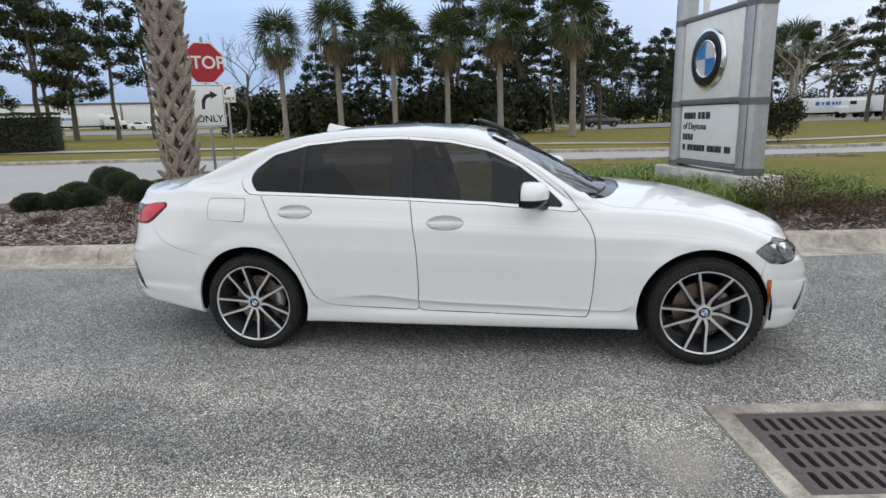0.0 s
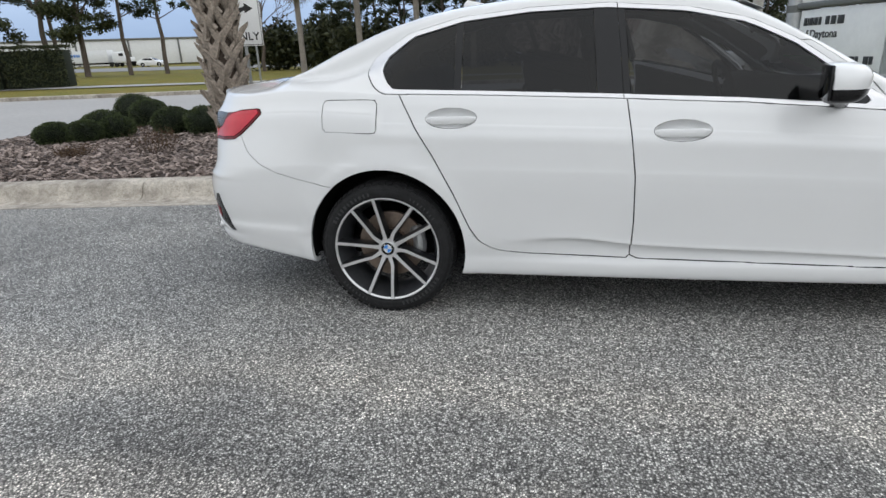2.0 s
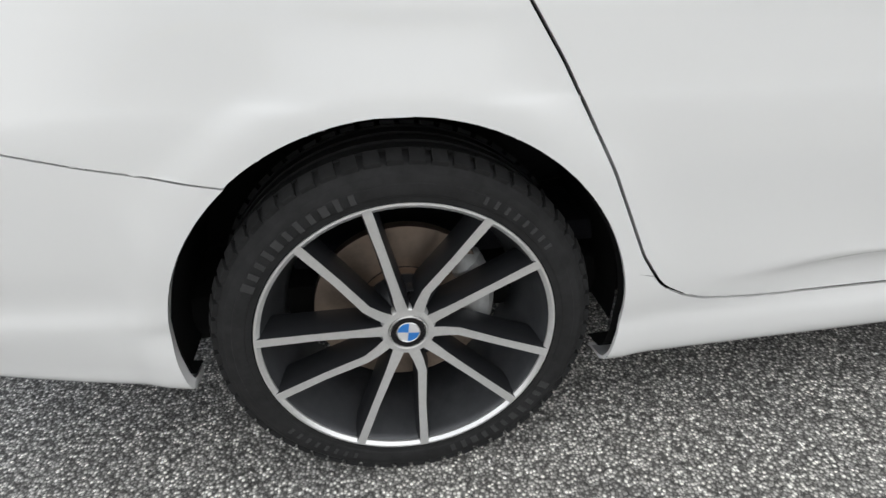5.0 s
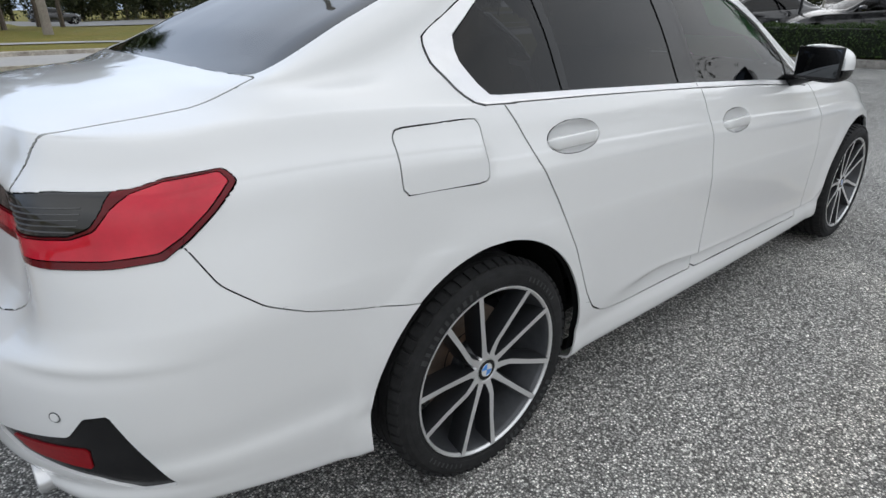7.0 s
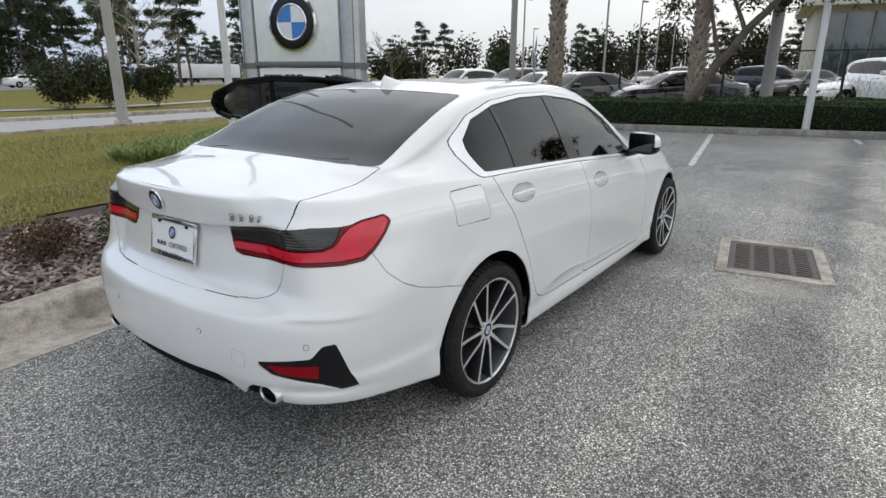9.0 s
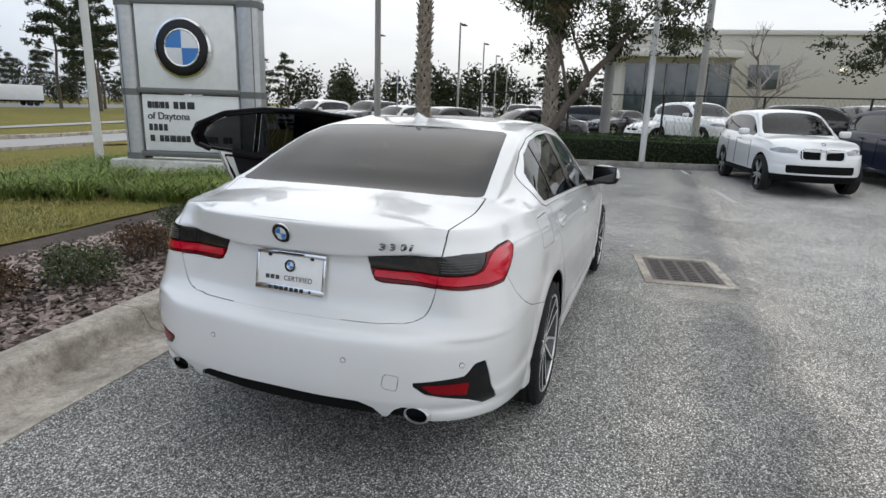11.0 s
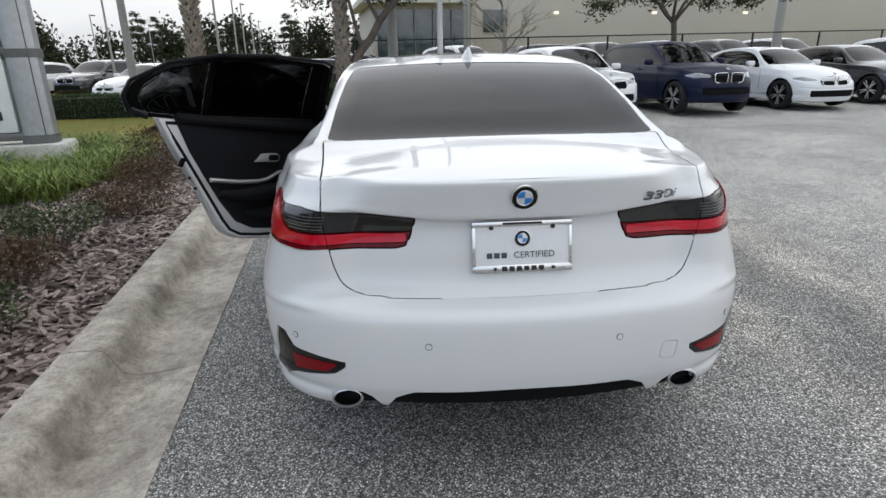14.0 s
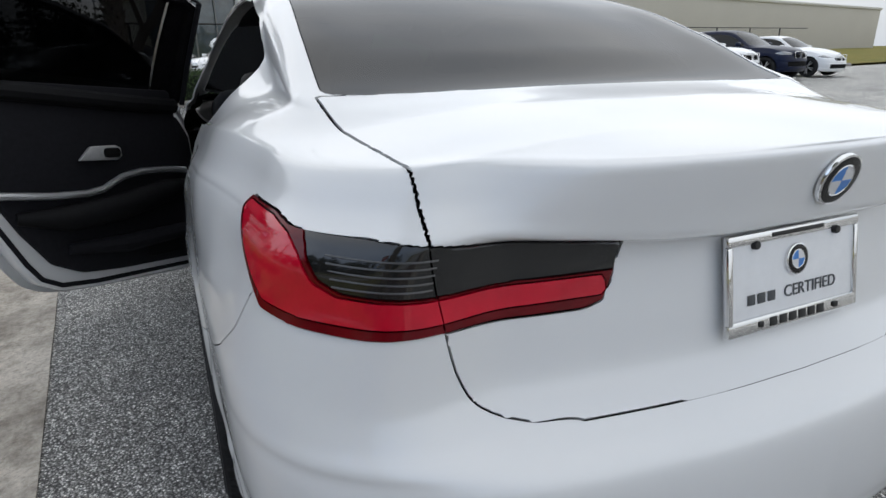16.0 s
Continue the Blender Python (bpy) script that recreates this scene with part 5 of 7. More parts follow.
# the lot is laid round the drain's opening
lot_pts, lot_faces, lot_ix = [], [], {}
us = [-45 + 2.0 * i for i in range(24)] + [1.6, 2.52, 3.54, 4.6, 6, 8, 10, 11.5, 13.35]
ws = [-60 + 3.0 * i for i in range(19)] + [-4.5, -3.2, -2.52, -1.80, -.8, .3, 1.39]
us = sorted(set(round(x, 3) for x in us if x <= 1.7 or x >= 2.4))
def lot_v(u, w):
    if (u, w) not in lot_ix:
        lot_ix[(u, w)] = len(lot_pts)
        lot_pts.append(at_k(u, w, -.045 if u in (2.52, 3.54) and w in (-2.52, -1.80) else 0.0))
    return lot_ix[(u, w)]
for a, b in zip(us, us[1:]):
    for c, d in zip(ws, ws[1:]):
        if not (a == 2.52 and c == -2.52):
            lot_faces.append((lot_v(a, c), lot_v(b, c), lot_v(b, d), lot_v(a, d)))
tagged(link_mesh("car_park_surface", mesh_py(lot_pts, lot_faces), M_ASPHALT, None, "", 60), "worn grey asphalt car park", "pavement", "", "structure")

KERB = [(1.385, -.06), (1.385, .004), (1.43, .002), (1.60, -.012), (1.70, -.006), (1.735, .012), (1.765, .055), (1.785, .105), (1.805, .128), (1.835, .140), (1.95, .148), (1.985, .143), (1.995, .12), (1.995, -.06)]
M_CRACK = mat("dark_joint", (0.05, 0.045, 0.04), 0.95, var=0.3)


def kerb_piece(u0, u1, name, label):
    vs, fs = [], []
    n, steps_u = len(KERB), 10
    for i in range(steps_u + 1):
        u = u0 + (u1 - u0) * i / steps_u
        for w, z in KERB:
            vs.append(at_k(u, w + (noise.noise(Vector((u * 2.1, w * 5, 3))) * .006), z + noise.noise(Vector((u * 1.7, w * 4, 0))) * .005))
    for i in range(steps_u):
        for j in range(n - 1):
            fs.append((i * n + j, (i + 1) * n + j, (i + 1) * n + j + 1, i * n + j + 1))
    fs += [tuple(range(n)), tuple(steps_u * n + j for j in range(n - 1, -1, -1))]
    return mesh_py(vs, fs)


kerb = tagged(new("kerb"), "cast concrete kerb and gutter beside the car park", "kerb", "", "structure")
u = -17.86
while u < LOT_END - .5:
    e = min(u + 3.0, LOT_END)
    part("kerb_length", kerb_piece(u + .004, e - .004, "", ""), M_CONCRETE, kerb, "", 50)
    u = e
sheet("kerb_bedding", -18, LOT_END, 1.42, 1.93, 40, 1, M_CRACK, -.05, None, "dark joint bedding under the kerb", "bedding")

# kerb across the end of the lot
endk = tagged(new("end_kerb"), "weathered concrete kerb at the end of the bays", "kerb", "", "structure")
for k in range(12):
    w1 = 1.9 - 3.0 * k
    vs, fs = [], []
    prof = [(LOT_END, -.06), (LOT_END, .005), (LOT_END + .02, .12), (LOT_END + .05, .15), (LOT_END + .18, .155), (LOT_END + .19, -.06)]
    for w in (w1, w1 - 2.992):
        for uu, z in prof:
            vs.append(at_k(uu, w, z))
    m = len(prof)
    for j in range(m - 1):
        fs.append((j, j + 1, m + j + 1, m + j))
    fs += [tuple(range(m - 1, -1, -1)), tuple(range(m, 2 * m))]
    part("kerb_length", mesh_py(vs, fs), M_GUTTER, endk)

# painted bay lines
M_LINE = mat("worn_white_road_paint", (0.55, 0.55, 0.53), 0.8, var=0.35, scale=14, big=3)
bays = tagged(new("bay_lines"), "worn white painted bay lines on asphalt", "road marking", "", "structure")
for w in (1.0 - 2.06, -3.95, -6.85, -9.75, -12.65, -15.55):
    vs = [at_k(8.0, w - .05, .004), at_k(LOT_END - .25, w - .05, .004), at_k(LOT_END - .25, w + .05, .004), at_k(8.0, w + .05, .004)]
    part("bay_line", mesh_py(vs, [(0, 1, 2, 3)]), M_LINE, bays)

# raised planting bed behind the kerb
M_MULCH = mat("dark_wood_mulch", (0.085, 0.062, 0.05), 0.92, var=0.55, scale=45, bumpy=0.9, big=3)
M_CHIP = leaf_mat("mulch_chips", (0.05, 0.036, 0.031), (0.44, 0.36, 0.32))
M_CHIP.node_tree.nodes["Principled BSDF"].inputs["Roughness"].default_value = 0.9
bed_h = lambda u, w: .012 * noise.noise(Vector((u, w, 0))) + .05 * smooth01(w, 2.0, 3.2)
sheet("mulch_bed", -9.0, 8.2, 1.99, 4.6, 60, 14, M_MULCH, .118, bed_h, "dark brown wood-chip planting bed", "mulch")
sheet("mulch_strip", -7.15, -2.4, 4.58, 8.2, 30, 20, M_MULCH, .165, lambda u, w: .012 * noise.noise(Vector((u, w, 0))) - .10 * smooth01(w, 7.4, 8.2), "dark brown wood-chip bed by the palm", "mulch")
sheet("lawn", -1.0, 40, 4.02, 14.2, 60, 20, M_LAWN, .186, lambda u, w: .012 * noise.noise(Vector((u * 2, w * 2, 0))) - .166 * smooth01(w, 11, 14), "patchy winter lawn", "lawn")

# side road and driveway
sheet("side_road", -160, 120, 14.4, 19.4, 70, 4, M_ROAD, -.01, None, "pale concrete side road", "road")
sheet("driveway", -20, -7.2, 1.99, 14.5, 10, 10, M_ROAD, -.006, None, "pale concrete driveway", "road")
kerb2 = tagged(new("road_kerb"), "low concrete kerb along the side road", "kerb", "", "structure")
for k in range(28):
    u0 = -110 + 7.5 * k
    vs = []
    for uu in (u0, u0 + 7.45):
        vs += [at_k(uu, 19.4, -.05), at_k(uu, 19.4, .12), at_k(uu, 19.65, .13), at_k(uu, 19.65, -.05)]
    part("kerb_length", mesh_py(vs, [(0, 1, 5, 4), (1, 2, 6, 5), (2, 3, 7, 6), (0, 3, 2, 1), (4, 5, 6, 7)]), M_CONCRETE, kerb2)
for k in range(16):
    u0 = -6 + 7.5 * k
    vs = []
    for uu in (u0, u0 + 7.45):
        vs += [at_k(uu, 14.25, -.05), at_k(uu, 14.25, .10), at_k(uu, 14.42, .10), at_k(uu, 14.42, -.05)]
    part("kerb_length", mesh_py(vs, [(0, 1, 5, 4), (1, 2, 6, 5), (2, 3, 7, 6), (0, 3, 2, 1), (4, 5, 6, 7)]), M_CONCRETE, kerb2)
sheet("footpath", -160, 120, 27.0, 28.6, 60, 1, M_ROAD, -.005, None, "narrow concrete footpath", "pavement")
M_HIGHWAY = mat("highway_asphalt", (0.22, 0.22, 0.22), 0.85, var=0.12, scale=4, big=0.2)
sheet("highway", -400, 400, 64, 92, 80, 3, M_HIGHWAY, .0, None, "wide grey highway", "road")

# ---- storm drain ----
GA = KA
drain = thing("storm_drain", "cast-iron drain grate set in a concrete collar", "drain", pose(*((KD * 3.08 + KN * -2.17) + Vector((0, 0, -.047))), 0, 0, math.degrees(GA)))
rg = random.Random(3)
outer, inner = [], []
for k in range(48):                                         # a poured frame with uneven edges
    t = k / 12 % 4
    side_, f = int(t), t - int(t)
    cx, cy = ((-1 + 2 * f, 1), (1, 1 - 2 * f), (1 - 2 * f, -1), (-1, -1 + 2 * f))[side_]
    outer.append((cx * .575 + rg.uniform(-.006, .006), cy * .425 + rg.uniform(-.006, .006)))
    inner.append((cx * .457, cy * .332))
vs = [(*p, .012) for p in inner] + [(p[0] * 1.015, p[1] * 1.015, .016) for p in inner] + [(p[0] * .985, p[1] * .985, .016) for p in outer] + [(*p, -.03) for p in outer] + [(*p, -.12) for p in inner]
fs = []
for a, b in ((0, 1), (1, 2), (2, 3), (4, 0)):
    for k in range(48):
        k2 = (k + 1) % 48
        fs.append((a * 48 + k, a * 48 + k2, b * 48 + k2, b * 48 + k))
b = mesh_py(vs, fs)
bmesh.ops.recalc_face_normals(b, faces=b.faces[:])
part("collar", b, M_CONCRETE, drain, "pale uneven concrete collar", 25)
M_IRON = mat("cast_iron", (0.115, 0.098, 0.092), 0.62, 0.35, var=0.25, scale=50, bumpy=0.25)
# one cast plate, pierced by four rows of round-ended slots
nx, ny, L0, W0, zt = 13, 4, .90, .655, .006
vs, fs = [], []
pw, ph = (L0 - .10) / nx, (W0 - .05) / ny
for i in range(nx):
    for j in range(ny):
        cx, cy = -L0 / 2 + .05 + pw * (i + .5), -W0 / 2 + .025 + ph * (j + .5)
        hw, hh = pw * .27, ph * .40
        loop, rim_ = [], []
        for k in range(16):
            t = 2 * math.pi * k / 16
            c_, s_ = math.cos(t), math.sin(t)
            loop.append((cx + hw * c_, cy + math.copysign(hh - hw, s_) + hw * s_))
            m_ = max(abs(c_), abs(s_))
            rim_.append((cx + pw / 2 * c_ / m_, cy + ph / 2 * s_ / m_))
        o = len(vs)
        vs += [(*p, zt) for p in rim_] + [(*p, zt) for p in loop] + [(*p, zt - .035) for p in loop]
        for k in range(16):
            k2 = (k + 1) % 16
            fs += [(o + k, o + k2, o + 16 + k2, o + 16 + k), (o + 16 + k, o + 16 + k2, o + 32 + k2, o + 32 + k)]
o = len(vs)
for fx, fy in ((L0 / 2, W0 / 2), (L0 / 2 - .05, W0 / 2 - .025)):
    vs += [(-fx, -fy, zt), (fx, -fy, zt), (fx, fy, zt), (-fx, fy, zt)]
fs += [(o + k, o + (k + 1) % 4, o + 4 + (k + 1) % 4, o + 4 + k) for k in range(4)]
b = mesh_py(vs, fs)
bmesh.ops.remove_doubles(b, verts=b.verts[:], dist=1e-5)
part("grate", b, M_IRON, drain, "cast-iron grate with four rows of slots", 20)
# black slab under the slots, standing in for the darkness of the pit
part("pit_shade", box_bm(.98, .72, .02, pose(0, 0, -.40)), M_GAP, drain)

# ---- plants ----
M_LEAF_BOX = leaf_mat("boxwood_leaves", (0.022, 0.036, 0.014), (0.105, 0.130, 0.052))
M_LEAF_HEDGE = leaf_mat("hedge_leaves", (0.015, 0.032, 0.008), (0.06, 0.10, 0.025))
M_LEAF_RED = leaf_mat("bronze_shrub_leaves", (0.05, 0.022, 0.012), (0.13, 0.085, 0.045))
M_LEAF_OAK = leaf_mat("oak_leaves", (0.018, 0.026, 0.010), (0.075, 0.085, 0.035))
M_LEAF_PINE = leaf_mat("pine_needles", (0.012, 0.022, 0.009), (0.05, 0.065, 0.025))
M_LEAF_DARK = leaf_mat("understory_leaves", (0.012, 0.020, 0.008), (0.06, 0.065, 0.025))
M_PALM = leaf_mat("palm_fronds", (0.025, 0.045, 0.015), (0.095, 0.125, 0.05))
M_PALM_DRY = leaf_mat("dry_palm_fronds", (0.10, 0.075, 0.04), (0.22, 0.17, 0.10))
M_BLADE = leaf_mat("liriope_blades", (0.055, 0.095, 0.015), (0.30, 0.37, 0.09))
M_TURF = leaf_mat("turf_blades", (0.10, 0.11, 0.025), (0.42, 0.37, 0.14))
M_BARK = mat("grey_brown_bark", (0.13, 0.105, 0.085), 0.92, var=0.4, scale=20, bumpy=0.8, big=3)
M_BARK_PALE = mat("pale_bark", (0.28, 0.25, 0.22), 0.92, var=0.3, scale=18, bumpy=0.5, big=2)
M_BOOT = mat("weathered_palm_boot", (0.36, 0.305, 0.25), 0.9, var=0.45, scale=35, bumpy=0.6, big=4)
M_FIBRE = mat("palm_trunk_fibre", (0.075, 0.056, 0.042), 0.95, var=0.4, scale=40, bumpy=0.8, big=4)


def leaves(centres, size, aspect=.45, seed=1, curl=0.25, up=0.0):
    """Folded leaf blades, one at each centre: numpy arrays for from_pydata."""
    r = np.random.RandomState(seed)
    n = len(centres)
    c = np.array(centres)
    d = r.normal(size=(n, 3))
    d[:, 2] += up
    d /= np.linalg.norm(d, axis=1)[:, None]
    e = np.cross(d, r.normal(size=(n, 3)))
    e /= np.linalg.norm(e, axis=1)[:, None]
    s = size * (.65 + .7 * r.rand(n))[:, None]
    f = np.cross(d, e)
    a, b = c - d * s * .5, c + d * s * .5
    m1, m2 = c + e * s * aspect * .5 + f * s * curl * .3, c - e * s * aspect * .5 + f * s * curl * .3
    v = np.stack([a, m1, b, m2], 1).reshape(-1, 3)
    faces = np.arange(4 * n).reshape(-1, 4)
    return v, faces


def leaf_mesh(name, v, faces, material, parent=None, label=""):
    me = bpy.data.meshes.new(name)
    me.from_pydata(v.tolist(), [], faces.tolist())
    me.materials.append(material)
    ob = new(name, me)
    if parent is not None:
        ob.parent = parent
    if label:
        tagged(ob, label)
    return ob


def clump_points(blobs, n, seed, shell=.55):
    """Random points in ellipsoid blobs (x, y, z, rx, ry, rz), denser outside."""
    r = np.random.RandomState(seed)
    vol = np.array([b[3] * b[4] * b[5] for b in blobs]) ** .7
    pick = r.choice(len(blobs), n, p=vol / vol.sum())
    d = r.normal(size=(n, 3))
    d /= np.linalg.norm(d, axis=1)[:, None]
    rad = (shell + (1 - shell) * r.rand(n)) * (.8 + .35 * r.rand(n))
    B = np.array(blobs)
    return B[pick, :3] + d * rad[:, None] * B[pick, 3:]


def limb(p0, p1, r0, r1, bend, seed, n=6, bm=None, seg=7):
    r = random.Random(seed)
    p0, p1 = Vector(p0), Vector(p1)
    pts = []
    for i in range(n + 1):
        t = i / n
        o = Vector((r.uniform(-1, 1), r.uniform(-1, 1), r.uniform(-.4, .4))) * bend * math.sin(math.pi * t)
        pts.append(p0.lerp(p1, t) + o)
    return tube_bm(pts, [r0 + (r1 - r0) * i / n for i in range(n + 1)], seg, bm), pts


def shrub(name, label, category, x, y, z, r, h, material, n, size, seed, group=""):
    t = thing(name, label, category, pose(x, y, z), group)
    blobs = [(0, 0, h * .52, r * .8, r * .8, h * .46)]
    rr = random.Random(seed)
    for k in range(7):
        a = rr.uniform(0, 6.28)
        blobs.append((math.cos(a) * r * .5, math.sin(a) * r * .5, h * rr.uniform(.35, .7), r * .5, r * .5, h * .3))
    st = bmesh.new()
    for k in range(7):
        a = k * .9 + seed
        limb((0, 0, -.05), (math.cos(a) * r * .6, math.sin(a) * r * .6, h * .75), .012, .003, .03, seed * 9 + k, 4, st, 5)
    tagged(part("stem", st, M_BARK, t), kind="stuff")
    v, f = leaves(clump_points(blobs, n, seed), size, .5, seed)
    v[:, 2] = np.maximum(v[:, 2], 0.005)
    leaf_mesh("foliage", v, f, material, t)
    return t


def boxwood(x, y, r, h, seed):
    """A clipped ball: core painted shade-dark under a close coat of small leaves."""
    t = thing("boxwood", "clipped round dark-green boxwood in mulch", "shrub", pose(x, y, terr(x, y) + .12), "boxwoods by the palm")
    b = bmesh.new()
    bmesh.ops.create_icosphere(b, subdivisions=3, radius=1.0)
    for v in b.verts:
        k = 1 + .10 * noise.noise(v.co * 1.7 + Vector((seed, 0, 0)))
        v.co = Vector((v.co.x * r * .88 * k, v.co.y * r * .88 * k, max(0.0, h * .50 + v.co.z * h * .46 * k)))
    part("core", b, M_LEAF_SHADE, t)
    q = np.random.RandomState(seed)
    d = q.normal(size=(5200, 3))
    d /= np.linalg.norm(d, axis=1)[:, None]
    k = np.array([1 + .10 * noise.noise(Vector(w) * 1.7 + Vector((seed, 0, 0))) for w in d])[:, None] * (.93 + .13 * q.rand(5200, 1))
    c = d * k * np.array([r * .95, r * .95, h * .49]) + np.array([0, 0, h * .5])
    v, f = leaves(c, .026, .55, seed)
    v[:, 2] = np.maximum(v[:, 2], 0.005)
    leaf_mesh("foliage", v, f, M_LEAF_BOX, t)
    return t


# near-black green in place of the shade deep among the leaves
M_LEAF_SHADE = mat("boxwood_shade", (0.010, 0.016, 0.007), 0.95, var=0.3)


def bed_z(x, y):
    u, w = x * KD.x + y * KD.y, x * KN.x + y * KN.y
    return terr(x, y) + .118 + bed_h(u, w)


# clipped round boxwoods near the palm
for k, (x, y, r, h) in enumerate(((-6.40, 4.02, .30, .36), (-6.02, 4.20, .30, .36), (-6.25, 4.85, .34, .44), (-5.78, 4.55, .29, .38), (-6.85, 6.45, .40, .60), (-6.40, 6.20, .36, .52), (-5.12, 5.0, .34, .46), (-4.5, 4.95, .36, .46))):
    boxwood(x, y, r * .95, h, 20 + k)
for k, (x, y, r, h) in enumerate(((-4.02, 2.92, .36, .42), (-5.05, 2.90, .30, .20))):
    shrub("bronze_shrub", "low twiggy bronze-leaved shrub in mulch", "shrub", x, y, terr(x, y) + .12, r, h, M_LEAF_RED, 900, .026, 40 + k, "bronze shrubs by the palm")
for k, (x, y, r, h, mt) in enumerate(((1.55, 2.88, .40, .40, 0), (2.55, 2.78, .42, .40, 1), (3.75, 3.10, .40, .42, 1), (.75, 2.72, .34, .36, 1), (4.83, 3.3, .52, .66, 1), (5.6, 3.2, .5, .46, 1), (0.05, 2.55, .32, .36, 0), (-.6, 2.6, .30, .34, 1), (6.4, 3.4, .5, .45, 1))):
    shrub("low_shrub", "loose " + ("green" if not mt else "bronze-green") + " low shrub growing in wood chips", "shrub", x, y, bed_z(x, y) - .01, r, h, M_LEAF_RED if mt else M_LEAF_BOX, 1900, .030, 60 + k, "low shrubs along the kerb")

# wood chips
r_ = np.random.RandomState(4)
chips_v, chips_f = [], []
count = 0
for (u0, u1, w0, w1, n) in ((-1.6, 4.5, 2.0, 3.6, 7200), (-7.1, -1.6, 2.0, 4.5, 4600), (-7.1, -3.0, 4.5, 7.2, 1500), (4.5, 8, 2.0, 3.4, 900)):
    for _ in range(n):
        uu, ww = r_.uniform(u0, u1), r_.uniform(w0, w1)
        c = Vector(at_k(uu, ww, .118 + bed_h(uu, min(ww, 4.6)) + .008 + .012 * r_.rand()))
        m = Matrix.Translation(c) @ Euler((r_.uniform(-.5, .5), r_.uniform(-.5, .5), r_.uniform(0, 6.28))).to_matrix().to_4x4()
        l, w, h = r_.uniform(.018, .055), r_.uniform(.007, .018), r_.uniform(.003, .006)
        for p in ((-l, -w, -h), (l, -w * .7, -h), (l * .9, w, -h), (-l * .8, w * .8, -h), (-l, -w, h), (l, -w * .7, h), (l * .9, w, h), (-l * .8, w * .8, h)):
            chips_v.append(tuple(m @ Vector(p)))
        b = count * 8
        chips_f += [(b + 4, b + 5, b + 6, b + 7), (b, b + 1, b + 5, b + 4), (b + 1, b + 2, b + 6, b + 5), (b + 2, b + 3, b + 7, b + 6), (b + 3, b, b + 4, b + 7)]
        count += 1
me = bpy.data.meshes.new("wood_chips")
me.from_pydata(chips_v, [], chips_f)
me.materials.append(M_CHIP)
tagged(new("wood_chips", me), "loose brown wood chips over the bed", "mulch", "", "stuff")


def blades(centres, h, wid, lean, seed):
    """Arching three-segment blades."""
    r = np.random.RandomState(seed)
    n = len(centres)
    c = np.array(centres)
    a = r.rand(n) * 6.283
    d = np.stack([np.cos(a), np.sin(a), np.zeros(n)], 1)
    s = np.stack([-np.sin(a), np.cos(a), np.zeros(n)], 1)
    hh = h * (.6 + .7 * r.rand(n))[:, None]
    ll = lean * (.4 + .9 * r.rand(n))[:, None]
    up = np.array([0, 0, 1.0])
    v = np.stack([c - s * wid, c + s * wid, c + d * ll * .35 + up * hh * .7 + s * wid * .9, c + d * ll * .35 + up * hh * .7 - s * wid * .9,
                  c + d * ll * .8 + up * hh * .95 + s * wid * .6, c + d * ll * .8 + up * hh * .95 - s * wid * .6, c + d * ll * 1.2 + up * hh * .72], 1).reshape(-1, 3)
    b = np.arange(n)[:, None] * 7
    quads = np.concatenate([b + np.array([[0, 1, 2, 3]]), b + np.array([[3, 2, 4, 5]])])
    tris = b + np.array([[5, 4, 6]])
    return v, [tuple(q) for q in quads.tolist()] + [tuple(q) for q in tris.tolist()]


def blade_mesh(name, centres, h, wid, lean, seed, material, parent=None):
    v, f = blades(centres, h, wid, lean, seed)
    me = bpy.data.meshes.new(name)
    me.from_pydata(v.tolist(), [], f)
    me.materials.append(material)
    ob = new(name, me)
    if parent is not None:
        ob.parent = parent
    return ob


# liriope tufts round the sign: one tuft, then copies
rl = random.Random(8)
tuft = thing("liriope_tuft", "arching yellow-green liriope tuft in the bed", "ornamental grass", pose(0, 0, 0), "liriope round the sign")
blade_mesh("foliage", [(rl.gauss(0, .07), rl.gauss(0, .07), 0) for _ in range(190)], .24, .0055, .34, 5, M_BLADE, tuft)
spots = []
for k in range(4000):
    u_, w_ = rl.uniform(2.2, 8.5), rl.uniform(3.15, 7.6)
    x, y, z = at_k(u_, w_)
    rel = Vector((x - 4.56, y - 5.72, 0))
    along = rel.dot(Vector((.34, -.94, 0)))
    across = rel.dot(Vector((-.94, -.34, 0)))
    if abs(along) < 1.7 and abs(across) < .48:
        continue
    if not (-1.4 < across < 2.0 and -2.1 < along < 2.4) or w_ < 3.05 + .25 * math.sin(u_ * 2):
        continue
    if all((x - a) ** 2 + (y - b) ** 2 > .085 for a, b in spots):
        spots.append((x, y))
for k, (x, y) in enumerate(spots[:300]):
    m = pose(x, y, bed_z(x, y) if y < 4.4 else terr(x, y) + .18, 0, 0, rl.uniform(0, 360)) @ Matrix.Scale(rl.uniform(.8, 1.25), 4)
    if k == 0:
        tuft.matrix_world = m
    else:
        c = copy_thing(tuft, m)
        c.matrix_basis = m

# turf blades on the lawn, nearest parts only
pts = []
for _ in range(30000):
    u_, w_ = rl.uniform(-.9, 7.5), rl.uniform(4.05, 11)
    if rl.random() < .25 + .75 * (noise.noise(Vector((u_ * .6, w_ * .6, 2))) > -.15):
        x, y, z = at_k(u_, w_, .18)
        pts.append((x, y, z))
tagged(blade_mesh("turf", pts, .055, .0028, .05, 9, M_TURF), "short yellowing turf on the lawn", "grass", "", "stuff")
pts = []
for _ in range(14000):
    u_, w_ = rl.uniform(-.9, 3.2), rl.uniform(3.6, 5.6)
